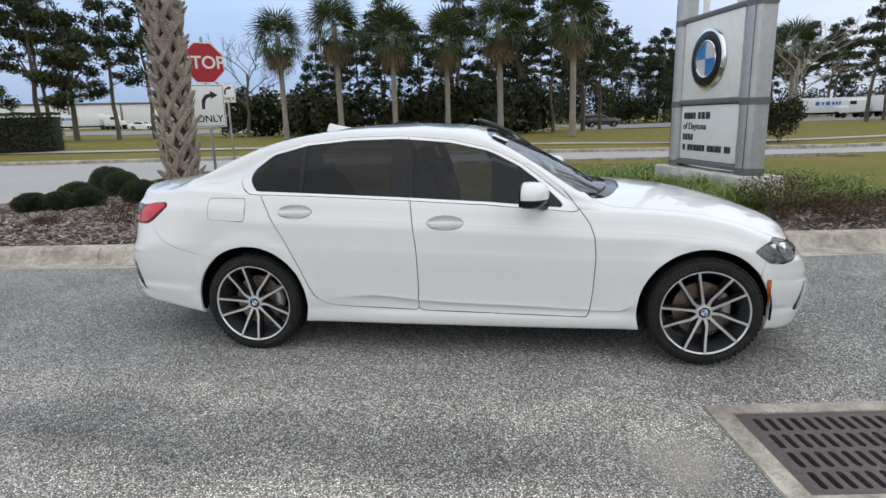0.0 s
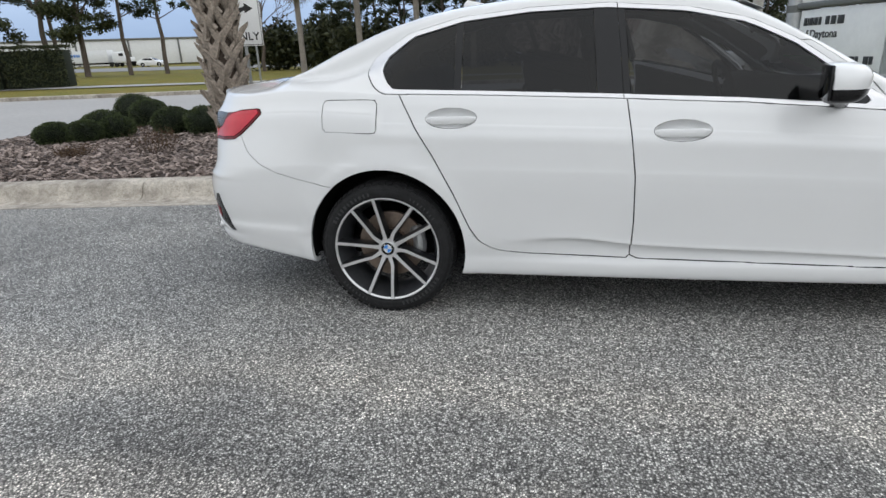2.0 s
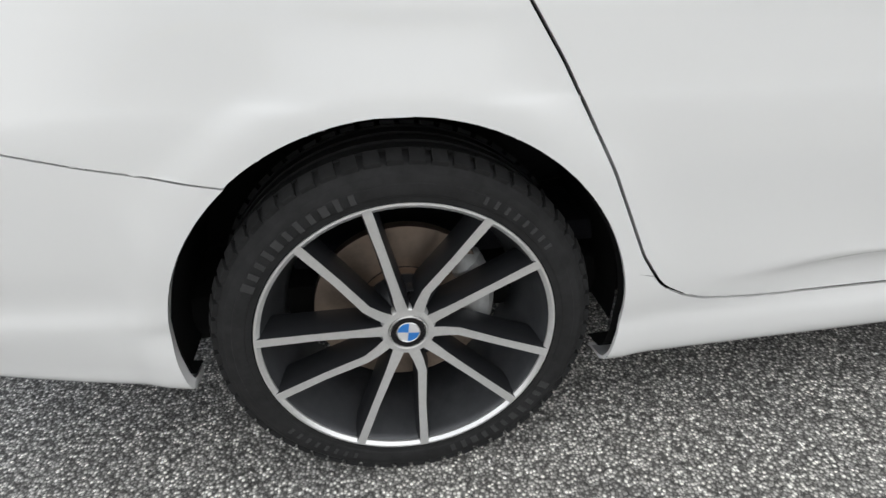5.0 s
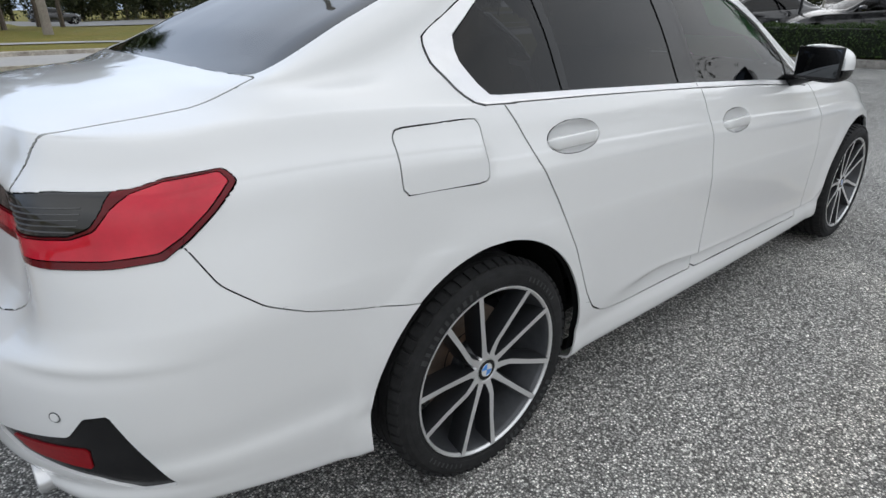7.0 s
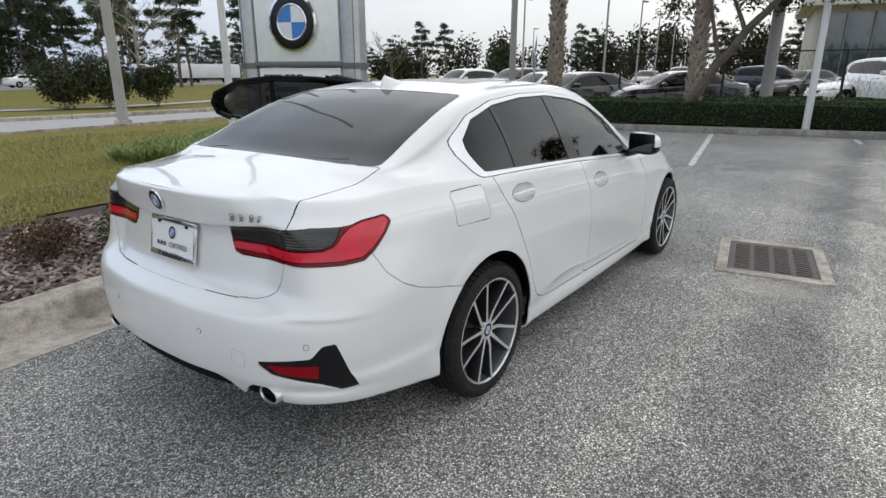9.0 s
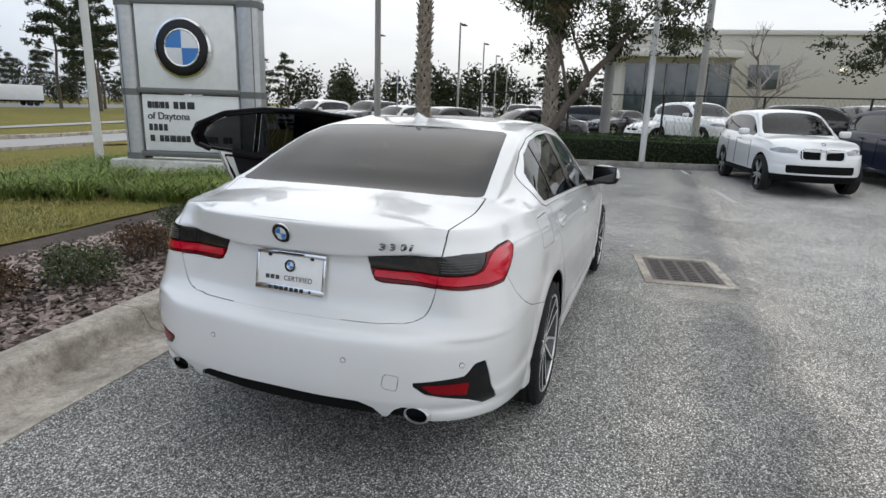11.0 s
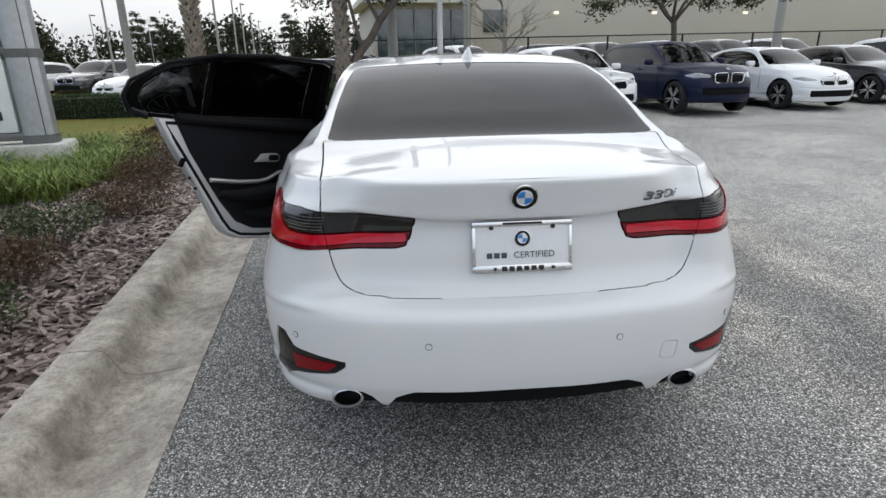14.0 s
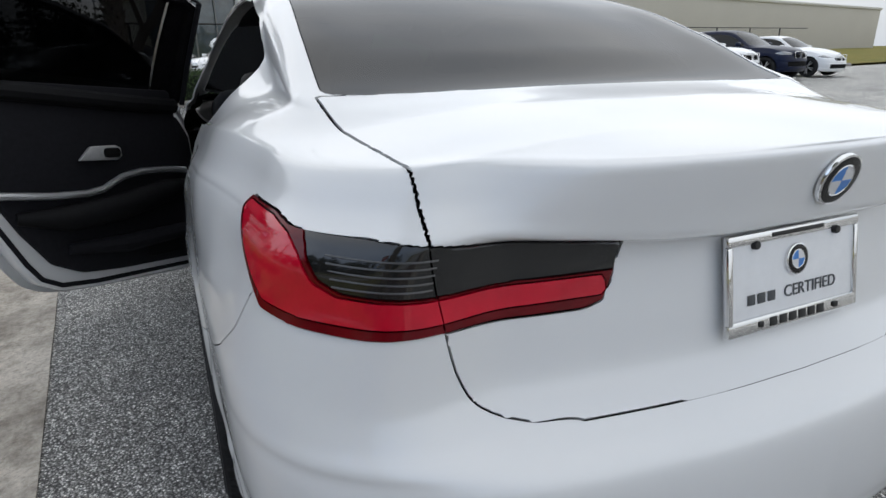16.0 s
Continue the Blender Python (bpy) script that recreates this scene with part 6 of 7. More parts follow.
    if noise.noise(Vector((u_ * .9, w_ * .9, 7))) > -.05 and w_ > 3.7 + .3 * math.sin(u_):
        x, y, z = at_k(u_, w_, .165)
        pts.append((x, y, z))
tagged(blade_mesh("turf_edge", pts, .05, .0028, .05, 10, M_TURF), "thin dry turf spreading into the bed", "grass", "", "stuff")


# ---- palms ----
def fan(r, seed, droop):
    """One fan frond in local coordinates, stalk along +x: stalk and leaflets."""
    rr = random.Random(seed)
    vs, fs = [], []
    L = r * .55
    for k in range(3):
        x = L * k / 2
        vs += [(x, -.012, -droop * .15 * k * k * .25), (x, .012, -droop * .15 * k * k * .25)]
    fs += [(0, 1, 3, 2), (2, 3, 5, 4)]
    tip = Vector((L, 0, -droop * .15))
    for k in range(17):
        a = radians(-125 + 250 * k / 16)
        l = r * (.62 - .16 * abs(a) / 2.2) * rr.uniform(.88, 1.1)
        d = Vector((math.cos(a), math.sin(a), 0))
        s = Vector((-d.y, d.x, 0)) * .042
        p1 = tip + d * l * .55 + Vector((0, 0, .03 - droop * .10))
        p2 = tip + d * l + Vector((0, 0, -droop * .42 * rr.uniform(.7, 1.4)))
        b = len(vs)
        vs += [tuple(tip), tuple(p1 - s), tuple(p1 + s), tuple(p2)]
        fs += [(b, b + 1, b + 2), (b + 1, b + 3, b + 2)]
    return vs, fs


def palm(height, crown_r, trunk_r, seed, boots, label, m, group="", fronds=34, dead=5):
    t = thing("sabal_palm", label, "palm tree", m, group)
    rr = random.Random(seed)
    tr = bmesh.new()
    lean = (rr.uniform(-.02, .02), rr.uniform(-.02, .02))
    pts = [(lean[0] * z * z * .1, lean[1] * z * z * .1, z) for z in [height * k / 14 for k in range(15)]]
    tube_bm(pts, [trunk_r * (1.12 - .18 * min(1, k / 3)) * (1 + .03 * rr.uniform(-1, 1)) for k in range(15)], 14, tr)
    part("trunk", tr, M_FIBRE if boots else M_BARK_PALE, t, "fibrous grey palm trunk")
    if boots:
        # split leaf bases, crossing as they wind up the trunk
        for side in (1, -1):
            bb = bmesh.new()
            z = .42
            k = 0
            while z < height - .1:
                for j in range(6):
                    a = radians(60 * j + (26 if side > 0 else 34) + k * 30) + rr.uniform(-.09, .09)
                    zz = z + rr.uniform(-.04, .04) + (.06 if side < 0 else 0)
                    o = trunk_r * 1.0 + .008
                    L = rr.uniform(.34, .50)
                    hw, tip = rr.uniform(.044, .058), rr.uniform(.3, .6)
                    m_ = Matrix.Rotation(a, 4, "Z") @ Matrix.Translation((o, 0, zz)) @ Matrix.Rotation(radians(side * rr.uniform(26, 40)), 4, "X") @ Matrix.Rotation(radians(rr.uniform(6, 17)), 4, "Y")
                    verts = [(-.020, -hw, -L * .5), (-.020, hw, -L * .5), (.004, hw * .72, L * .33), (.004, -hw * .72, L * .33), (.012, -hw * .8, -L * .5), (.012, hw * .8, -L * .5), (.030, hw * .5, L * .33), (.030, -hw * .5, L * .33), (.040, hw * tip, L * .5), (.040, -hw * .15, L * .56)]
                    faces = [(4, 5, 6, 7), (0, 4, 7, 3), (1, 2, 6, 5), (0, 1, 5, 4), (7, 6, 8, 9), (3, 7, 9), (2, 8, 6), (2, 3, 9, 8)]
                    b = mesh_py(verts, faces)
                    b.transform(m_)
                    joined(bb, b)
                z += .175
                k += 1
            tagged(part("trunk_sheath", bb, M_BOOT, t, "grey split palm leaf bases"), kind="stuff")
    for mt, n, lo, hi, nm in ((M_PALM, fronds, -25, 80, "crown"), (M_PALM_DRY, dead, -75, -40, "dead_skirt")):
        vs, fs = [], []
        for k in range(n):
            el = lo + (hi - lo) * ((k + .5) / n) ** (1.0)
            az = k * 137.5 + rr.uniform(-15, 15)
            v, f = fan(crown_r * rr.uniform(.85, 1.1), seed * 100 + k, .9 if el > 20 else 1.5)
            m_ = Matrix.Translation(Vector(pts[-1]) - Vector((0, 0, .1 if el > 0 else .35))) @ pose(0, 0, 0, rr.uniform(-20, 20), -el, az)
            b = len(vs)
            vs += [tuple(m_ @ Vector(p)) for p in v]
            fs += [tuple(i + b for i in q) for q in f]
        me = bpy.data.meshes.new(nm)
        me.from_pydata(vs, [], fs)
        me.materials.append(mt)
        o = new(nm, me)
        o.parent = t
    return t


palm(6.4, 1.7, .172, 3, True, "sabal palm with criss-cross grey leaf bases in the mulch", pose(-2.93, 3.0, .10))
palm(7.2, 1.7, .15, 5, True, "sabal palm with rough leaf bases behind the hedge", pose(14.25, 5.65, terr(14.25, 5.65)))
far_palm = palm(7.6, 2.2, .22, 7, False, "tall sabal palm with shaggy crown by the road", pose(-17.4, 39.5, terr(-17.4, 39.5)), "palms along the road", 60, 14)
for x, y, s in ((-13.2, 40.5, 1.0), (-8.7, 40, .92), (-4.7, 40.5, .88), (-.7, 40.5, .97), (4.5, 38.6, .98), (24, 52, .85)):
    mm = pose(x, y, terr(x, y), 0, 0, x * 57) @ Matrix.Scale(s * 1.1, 4)
    c = copy_thing(far_palm, mm)
    c.matrix_basis = mm


# ---- trees ----
def pine(h, seed, label, m, group=""):
    t = thing("pine_tree", label, "pine tree", m, group)
    rr = random.Random(seed)
    tr, pts = limb((0, 0, 0), (rr.uniform(-.5, .5), rr.uniform(-.5, .5), h), .20, .05, .25, seed, 8)
    blobs = []
    for k in range(20):
        f = .46 + .54 * (k / 19)
        p = Vector(pts[min(8, int(f * 8))])
        a = k * 2.4 + rr.uniform(-.4, .4)
        l = (1.25 - f) * h * .36 * rr.uniform(.55, 1.2)
        q = p + Vector((math.cos(a) * l, math.sin(a) * l, l * .28))
        limb(p, q, .05, .02, .1, seed * 31 + k, 4, tr, 5)
        s = rr.uniform(.55, 1.05) * h / 14
        blobs += [(q.x, q.y, q.z, s * 1.1, s * 1.1, s * .8), (q.x * .6 + p.x * .4, q.y * .6 + p.y * .4, q.z * .8 + p.z * .2 + .3, s * .95, s * .95, s * .7), (q.x * 1.15, q.y * 1.15, q.z + rr.uniform(-.5, .5), s * .6, s * .6, s * .5)]
    blobs.append((pts[-1].x, pts[-1].y, h, 1.0 * h / 14, 1.0 * h / 14, .8 * h / 14))
    part("trunk", tr, M_BARK, t)
    v, f = leaves(clump_points(blobs, 5200, seed, .05), .36, .34, seed)
    leaf_mesh("crown", v, f, M_LEAF_PINE, t)
    return t


pines = [pine(12.0, 3, "tall slender pine with tufted open crown", pose(-33.6, 41.6, terr(-33.6, 41.6)), "pines beyond the road"), pine(11.6, 8, "tall slender pine with tufted open crown", pose(-31.4, 43.3, terr(-31.4, 43.3)), "pines beyond the road"), pine(13.0, 14, "tall slender pine with tufted open crown", pose(-41.5, 43, terr(-41.5, 43)), "pines beyond the road")]
rp = random.Random(21)
spots_p = []
for k in range(16):
    spots_p.append((-20.5 + k * 2.0 + rp.uniform(-1, 1), 50 + rp.uniform(-2, 12)))
for k in range(16):
    spots_p.append((-8 + k * 3.4 + rp.uniform(-1.2, 1.2), 97 + rp.uniform(0, 14)))
for k in range(26):
    spots_p.append((22 + k * 3.0 + rp.uniform(-1.5, 1.5), 100 + rp.uniform(-4, 22) - .5 * k))
for k in range(9):
    spots_p.append((34 + k * 3.2, 55 + rp.uniform(-4, 12)))
for k in range(9):
    spots_p.append((62 + rp.uniform(-6, 12), 60 - k * 7.0 + rp.uniform(-2, 2)))
for k, (x, y) in enumerate(spots_p):
    sc = rp.uniform(.66, 1.12) if y < 90 else rp.uniform(.9, 1.3)
    if x > 55:
        sc *= .55
    mm = pose(x, y, terr(x, y), 0, 0, rp.uniform(0, 360)) @ Matrix.Diagonal((sc * 1.05, sc * 1.05, sc, 1))
    c = copy_thing(pines[k % 3], mm)
    c.matrix_basis = mm


def wood_edge(name, pts, h, n, seed, label):
    blobs = []
    rr = random.Random(seed)
    for x, y in pts:
        for k in range(2):
            hh = h * rr.uniform(.5, 1.0)
            blobs.append((x + rr.uniform(-1.5, 1.5), y + rr.uniform(-2, 2), terr(x, y) + hh * .5, rr.uniform(1.4, 2.4), rr.uniform(1.2, 2.0), hh * .55))
    v, f = leaves(clump_points(blobs, n, seed, .35), .46, .5, seed)
    v[:, 2] = np.maximum(v[:, 2], -2.5)
    tagged(leaf_mesh(name, v, f, M_LEAF_DARK), label, "woodland", "", "stuff")


wood_edge("woodland_edge", [(-24 + 1.8 * k, 47 + 3 * math.sin(k)) for k in range(15)], 4.6, 30000, 5, "dense dark scrub under the pines")
wood_edge("woodland_back", [(-14 + 2.6 * k, 101 + 3 * math.sin(k * 1.7)) for k in range(20)], 9.5, 32000, 6, "dense dark wood beyond the palms")
wood_edge("woodland_far", [(18 + 3.4 * k, 116 - .35 * k + 2 * math.sin(k)) for k in range(28)], 8.0, 26000, 7, "dark wood line beyond the highway")
wood_edge("woodland_end", [(66 + 3 * math.sin(k), 62 - 2.6 * k) for k in range(26)], 6.6, 26000, 8, "dark tree line beyond the car lots")


def bare_tree(h, seed, label, m, material):
    t = thing("bare_tree", label, "bare tree", m)
    bm, pts = limb((0, 0, 0), (.3, .1, h * .55), .16, .09, .1, seed, 6)
    rr = random.Random(seed)

    def grow_limb(p, d, l, r, depth):
        q = p + d * l
        limb(p, q, r, r * .6, l * .08, rr.randint(0, 9999), 3, bm, 5)
        if depth:
            for _ in range(3 if depth > 1 else 4):
                nd = (d + Vector((rr.uniform(-1, 1), rr.uniform(-1, 1), rr.uniform(-.25, .55))) * .75).normalized()
                grow_limb(p.lerp(q, rr.uniform(.55, 1)), nd, l * rr.uniform(.5, .75), r * .55, depth - 1)
    for k in range(7):
        a = k * .95
        grow_limb(Vector(pts[3 + k % 4]), Vector((math.cos(a), math.sin(a), .75)).normalized(), h * .28, .05, 3)
    part("crown", bm, material, t, "leafless spreading crown")
    return t


bare_tree(9.6, 4, "leafless spreading tree beside the road", pose(-22.6, 43.5, terr(-22.6, 43.5)), M_BARK)
bare_tree(8.6, 9, "pale leafless tree at the wood's edge", pose(19.2, 39.6, terr(19.2, 39.6)), M_BARK_PALE)
bare_tree(5.6, 12, "leafless young tree near the building", pose(29, -5.6, terr(29, -5.6)), M_BARK_PALE)
bare_tree(5.2, 15, "leafless round-headed tree far off", pose(40, 34.5, terr(40, 34.5)), M_BARK)


def oak(m, trunk, limbs, blobs, n, seed, label, size=.13):
    t = thing("oak_tree", label, "tree", m)
    bm = bmesh.new()
    for a, b, r0, r1 in trunk + limbs:
        limb(a, b, r0, r1, .08, seed + int(r0 * 1000), 6, bm, 8)
    part("trunk", bm, M_BARK, t)
    v, f = leaves(clump_points(blobs, n, seed, .1), size, .4, seed)
    leaf_mesh("crown", v, f, M_LEAF_OAK, t)
    return t


rb = random.Random(31)
crown = [(rb.uniform(-2.4, 2.6), rb.uniform(-2.6, 2.6), rb.uniform(2.75, 5.2), rb.uniform(.4, .8), rb.uniform(.4, .8), rb.uniform(.3, .55)) for _ in range(64)]
oak(pose(15.0, -8.0, terr(15, -8)), [((0, 0, 0), (.1, 0, 2.4), .10, .08)], [((.1, 0, 2.2), (1.5 * math.cos(a), 1.5 * math.sin(a), 3.9), .05, .02) for a in (0.3, 1.5, 2.8, 4.0, 5.2)], crown, 15000, 3, "small-leaved young oak standing behind parked cars")
crown = [(rb.uniform(-.8, 2.2), rb.uniform(-4.3, .5), rb.uniform(3.0, 5.6), rb.uniform(.4, .8), rb.uniform(.45, .9), rb.uniform(.25, .5)) for _ in range(52)]
oak(pose(14.1, 2.2, terr(14.1, 2.2)), [((0, 0, 0), (.3, -1.5, 2.4), .13, .10), ((.3, -1.5, 2.4), (.5, -2.6, 3.8), .10, .05)], [((.2, -1.0, 1.7), (0, -.6, 3.6), .06, .03), ((.3, -1.5, 2.4), (1.2, -.6, 4.2), .06, .02), ((.4, -2.2, 3.3), (-.2, -3.6, 4.6), .05, .02)], crown, 12000, 5, "leaning oak with forked trunk behind the hedge")
palm(5.6, 1.4, .135, 17, True, "sabal palm trunk with rough leaf bases beside the oak", pose(14.5, 1.75, terr(14.5, 1.75)), "", 30, 4)


# dense dark crowns beyond the side road
for x, y, h, sd in ((-40.6, 36.2, 11.2, 41), (-38.2, 38.4, 11.6, 42), (-36.0, 39.6, 10.4, 43), (-43.5, 34.0, 11.0, 44)):
    ro = random.Random(sd)
    crown = []
    for _ in range(34):
        zz = ro.uniform(.26, .97) * h
        wd = 2.7 * math.sin(math.pi * min(1, (zz / h) * .80 + .12)) + .3
        aa = ro.uniform(0, 6.28)
        rd_ = wd * ro.uniform(.15, 1.0)
        crown.append((math.cos(aa) * rd_, math.sin(aa) * rd_, zz, ro.uniform(.6, 1.15), ro.uniform(.6, 1.15), ro.uniform(.4, .75)))
    oak(pose(x, y, terr(x, y)), [((0, 0, 0), (.3, 0, h * .85), .24, .07)], [((.1, 0, h * .4), (1.9 * math.cos(q), 1.9 * math.sin(q), h * .68), .09, .03) for q in (.4, 1.9, 3.3, 4.8)], crown, 9000, sd, "broad dark evergreen beyond the side road", .30)


def hedge(name, label, p0, p1, width, h, n, seed, material=None, z0=.12, size=.055):
    """A clipped hedge along a line: core painted shade-dark, and a coat of leaves."""
    p0, p1 = Vector((*p0, 0)), Vector((*p1, 0))
    d = (p1 - p0)
    L = d.length
    a = math.atan2(d.y, d.x)
    mid = (p0 + p1) / 2
    zz = terr(mid.x, mid.y) + z0
    t = thing(name, label, "hedge", pose(mid.x, mid.y, zz, 0, 0, math.degrees(a)))
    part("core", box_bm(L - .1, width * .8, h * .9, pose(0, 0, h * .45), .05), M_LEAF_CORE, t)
    r = np.random.RandomState(seed)
    pts = []
    for _ in range(n):
        f = r.rand()
        x = r.uniform(-L / 2, L / 2)
        bump_ = .05 * noise.noise(Vector((x * 1.3, seed, 0)))
        if f < .42:
            pts.append((x, r.uniform(-width / 2, width / 2), h + bump_ + r.uniform(-.06, .03)))
        else:
            s = -1 if f < .74 else 1
            pts.append((x, s * (width / 2 + bump_ + r.uniform(-.06, .03)), r.uniform(.02, h)))
    v, f = leaves(pts, size, .5, seed)
    leaf_mesh("foliage", v, f, material or M_LEAF_HEDGE, t)
    return t


# the hedge's inner shade, put into the core's colour
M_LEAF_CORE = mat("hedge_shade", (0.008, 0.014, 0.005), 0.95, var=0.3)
P2 = lambda u, w: tuple(at_k(u, w)[:2])
sheet("hedge_bed", LOT_END + .17, 60, -110, 14.1, 30, 60, M_LAWN, .10, None, "planted strip beyond the bays", "soil")
hedge("front_hedge", "clipped dark-green hedge behind the end kerb", P2(14.35, 3.8), P2(14.35, -8.5), .85, .62, 15000, 3)
hedge("rear_hedge", "second clipped hedge in front of the fence", P2(16.2, .2), P2(16.2, -14), .8, .60, 9000, 4)
hedge("lot_hedge", "low clipped hedge at the lawn's far edge", (13.0, 6.0), (13.1, 9.4), .9, .62, 5000, 5)
for k, (x, y, r, h) in enumerate(((10.6, 29.9, 1.55, 2.5), (12.3, 29.3, 1.45, 2.7), (14.4, 28.5, 1.25, 2.35))):
    shrub("tall_bush", "tall rough dark-green bush by the road", "bush", x, y, terr(x, y) - .05, r, h, M_LEAF_DARK, 5200, .15, 90 + k, "bushes by the road")
hedge("hedge_block", "square-clipped tall hedge block by the road", (-30.7, 22.7), (-27.8, 24.2), 1.6, 2.1, 6000, 7, M_LEAF_DARK, 0, .12)
hedge("hedge_block", "square-clipped tall hedge block by the road", (-27.7, 24.3), (-25.0, 25.6), 1.6, 2.1, 6000, 8, M_LEAF_DARK, 0, .12)

# ---- dealer sign ----
SN = math.degrees(math.atan2(-.276, -.961))                     # where its face looks
SIGN = pose(4.56, 5.72, terr(4.56, 5.72), 0, 0, SN + 90) @ pose(0, .11, 0)      # local -y is the face, +x to the reader's right
M_SIGNPANEL = mat("white_sign_panel", (0.80, 0.81, 0.81), 0.35, var=0.05, scale=6, big=1.2)
M_SILVER = mat("brushed_silver_post", (0.52, 0.53, 0.54), 0.42, 0.7, var=0.1, scale=12, big=1.5)
M_BAND = mat("grey_sign_band", (0.16, 0.165, 0.16), 0.5, 0.3, var=0.15)
M_PLINTH = concrete_mat("white_painted_plinth", (0.62, 0.62, 0.58), (0.35, 0.37, 0.30))
sign = thing("pylon_sign", "white dealer pylon sign with silver posts on a concrete plinth", "sign", SIGN)
z0 = -terr(4.56, 5.72)
part("plinth", box_bm(2.60, .66, .55, pose(.03, .04, .27 + z0), .03), M_PLINTH, sign, "stained white concrete plinth")


def post_bm(x, w, zb, zt):
    """A fluted silver post, round-nosed towards the reader."""
    out = []
    for k in range(13):
        a = math.pi * k / 12
        r = w / 2 * (1 - .05 * (k % 3 == 1))
        out.append((x - r * math.cos(a), -.06 - .10 * math.sin(a) ** .7))
    out += [(x + w / 2, .12), (x - w / 2, .12)]
    vs = [(px, py, zb) for px, py in out] + [(px, py, zt) for px, py in out]
    n = len(out)
    fs = [(i, (i + 1) % n, n + (i + 1) % n, n + i) for i in range(n)] + [tuple(range(n - 1, -1, -1)), tuple(range(n, 2 * n))]
    b = mesh_py(vs, fs)
    bmesh.ops.recalc_face_normals(b, faces=b.faces[:])
    return b


for x, w in ((-.935, .27), (1.02, .34)):
    part("post", post_bm(x, w, .60, 3.35), M_SILVER, sign, "brushed silver fluted post")
    for zb in (.60, 1.60, 2.93):
        part("collar", post_bm(x, w + .04, zb - .05, zb + .05), M_BAND, sign)
    part("seam", box_bm(.012, .02, 2.6, pose(x + (.09 if x > 0 else -.06), -.148, 1.95), .003), M_BAND, sign)
part("upper_panel", box_bm(1.58, .22, 1.30, pose(.03, .0, 2.27), .008), M_SIGNPANEL, sign, "white sign panel")
part("lower_panel", box_bm(1.58, .20, .88, pose(.03, .01, 1.13), .008), M_SIGNPANEL, sign, "white lettered panel")
for zb in (.64, 1.63, 2.95):
    part("band", box_bm(1.72, .26, .085, pose(.03, .0, zb), .02), M_BAND, sign, "grey horizontal band")
for x in (-.45, .45):
    part("stay", tube_bm([(x, .05, 2.95), (x, .05, 3.9)], .05, 10), M_SIGNPANEL, sign)
b0 = len(sign.children)
badge(sign, pose(0, -.125, 2.275), .45)
M_SIGNINK = mat("dark_grey_sign_lettering", (0.035, 0.037, 0.04), 0.6, var=0.15)
letter = lambda x, z: pose(x, -.094, z) @ Matrix.Rotation(radians(90), 4, "X")
text_thing("of Daytona", .155, letter(-.685, 1.235), M_SIGNINK, "sign_lettering", sign, .003, "LEFT", .002)
x = -.68
for wdt in (.085, .03, .08, .02, .08, .07):
    part("print_bar", box_bm(wdt * .85, .006, .105, pose(x + wdt / 2, -.094, 1.41), .004), M_SIGNINK, sign)
    x += wdt
x += .06
for wdt in (.10, .12, .15):
    part("print_bar", box_bm(wdt * .8, .006, .11, pose(x + wdt / 2, -.094, 1.412), .004), M_SIGNINK, sign)
    x += wdt
for k in range(4):
    part("print_bar", box_bm(.062, .006, .105, pose(-.645 + .082 * k, -.094, 1.062), .004), M_SIGNINK, sign)
x = -.68
for wdt in (.10, .0, .09, .10, .13, .09, .09, .09, -.07, .09, .09, .06, .12, .08, -.07, .11, .08):
    if wdt <= 0:
        x += .07
        continue
    part("print_bar", box_bm(wdt * .78, .006, .10, pose(x + wdt / 2, -.094, .888), .004), M_SIGNINK, sign)
    x += wdt * .88

# ---- road signs ----
M_STOPRED = mat("stop_sign_red", (0.42, 0.008, 0.018), 0.45, var=0.08)
M_GALV = mat("galvanised_post", (0.35, 0.36, 0.36), 0.5, 0.7, var=0.15)
VIEW = math.degrees(math.atan2(-4.34 - 6.3, 1.85 + 4.3)) + 90


def road_sign(x, y, yaw, plates, label, z_post):
    t = thing("road_sign", label, "road sign", pose(x, y, terr(x, y), 0, 0, yaw))
    b = box_bm(.05, .04, z_post, pose(0, .03, z_post / 2), .006)
    part("post", b, M_GALV, t, "galvanised steel post")
    for kind, z, s in plates:
        if kind == "stop":
            oct_ = [(s * math.cos(radians(22.5 + 45 * k)), s * math.sin(radians(22.5 + 45 * k)) + z) for k in range(8)]
            part("sign_border", prism_bm(oct_, .003, pose(0, .0, 0)), M_WHITE, t, "white border", 20)
            part("sign_plate", prism_bm([(p * .955, (q - z) * .955 + z) for p, q in oct_], .004, pose(0, -.004, 0)), M_STOPRED, t, "red octagonal plate", 20)
            text_thing("STOP", s * .80, pose(0, -.0055, z - s * .01) @ Matrix.Rotation(radians(90), 4, "X"), M_WHITE, "lettering", t, .001, "CENTER", .006)
        else:
            w, h = s
            part("sign_border", box_bm(w - .03, .004, h - .03, pose(0, -.0025, z), .001), M_INK, t)
            part("sign_plate", box_bm(w, .004, h, pose(0, .0, z), .0015), M_WHITE, t, "white regulatory plate")
            part("sign_face", box_bm(w - .05, .004, h - .05, pose(0, -.004, z), .001), M_WHITE, t)
            text_thing("ONLY", w * .30, pose(0, -.0065, z - h * .31) @ Matrix.Rotation(radians(90), 4, "X"), M_INK, "lettering", t, .001, "CENTER", .003)
            k = w / .61
            shaft = [(-.13, -.13), (-.07, -.13), (-.065, -.02), (-.03, .06), (.05, .10), (.05, .055), (.19, .13), (.05, .215), (.05, .165), (-.06, .13), (-.12, .03)]
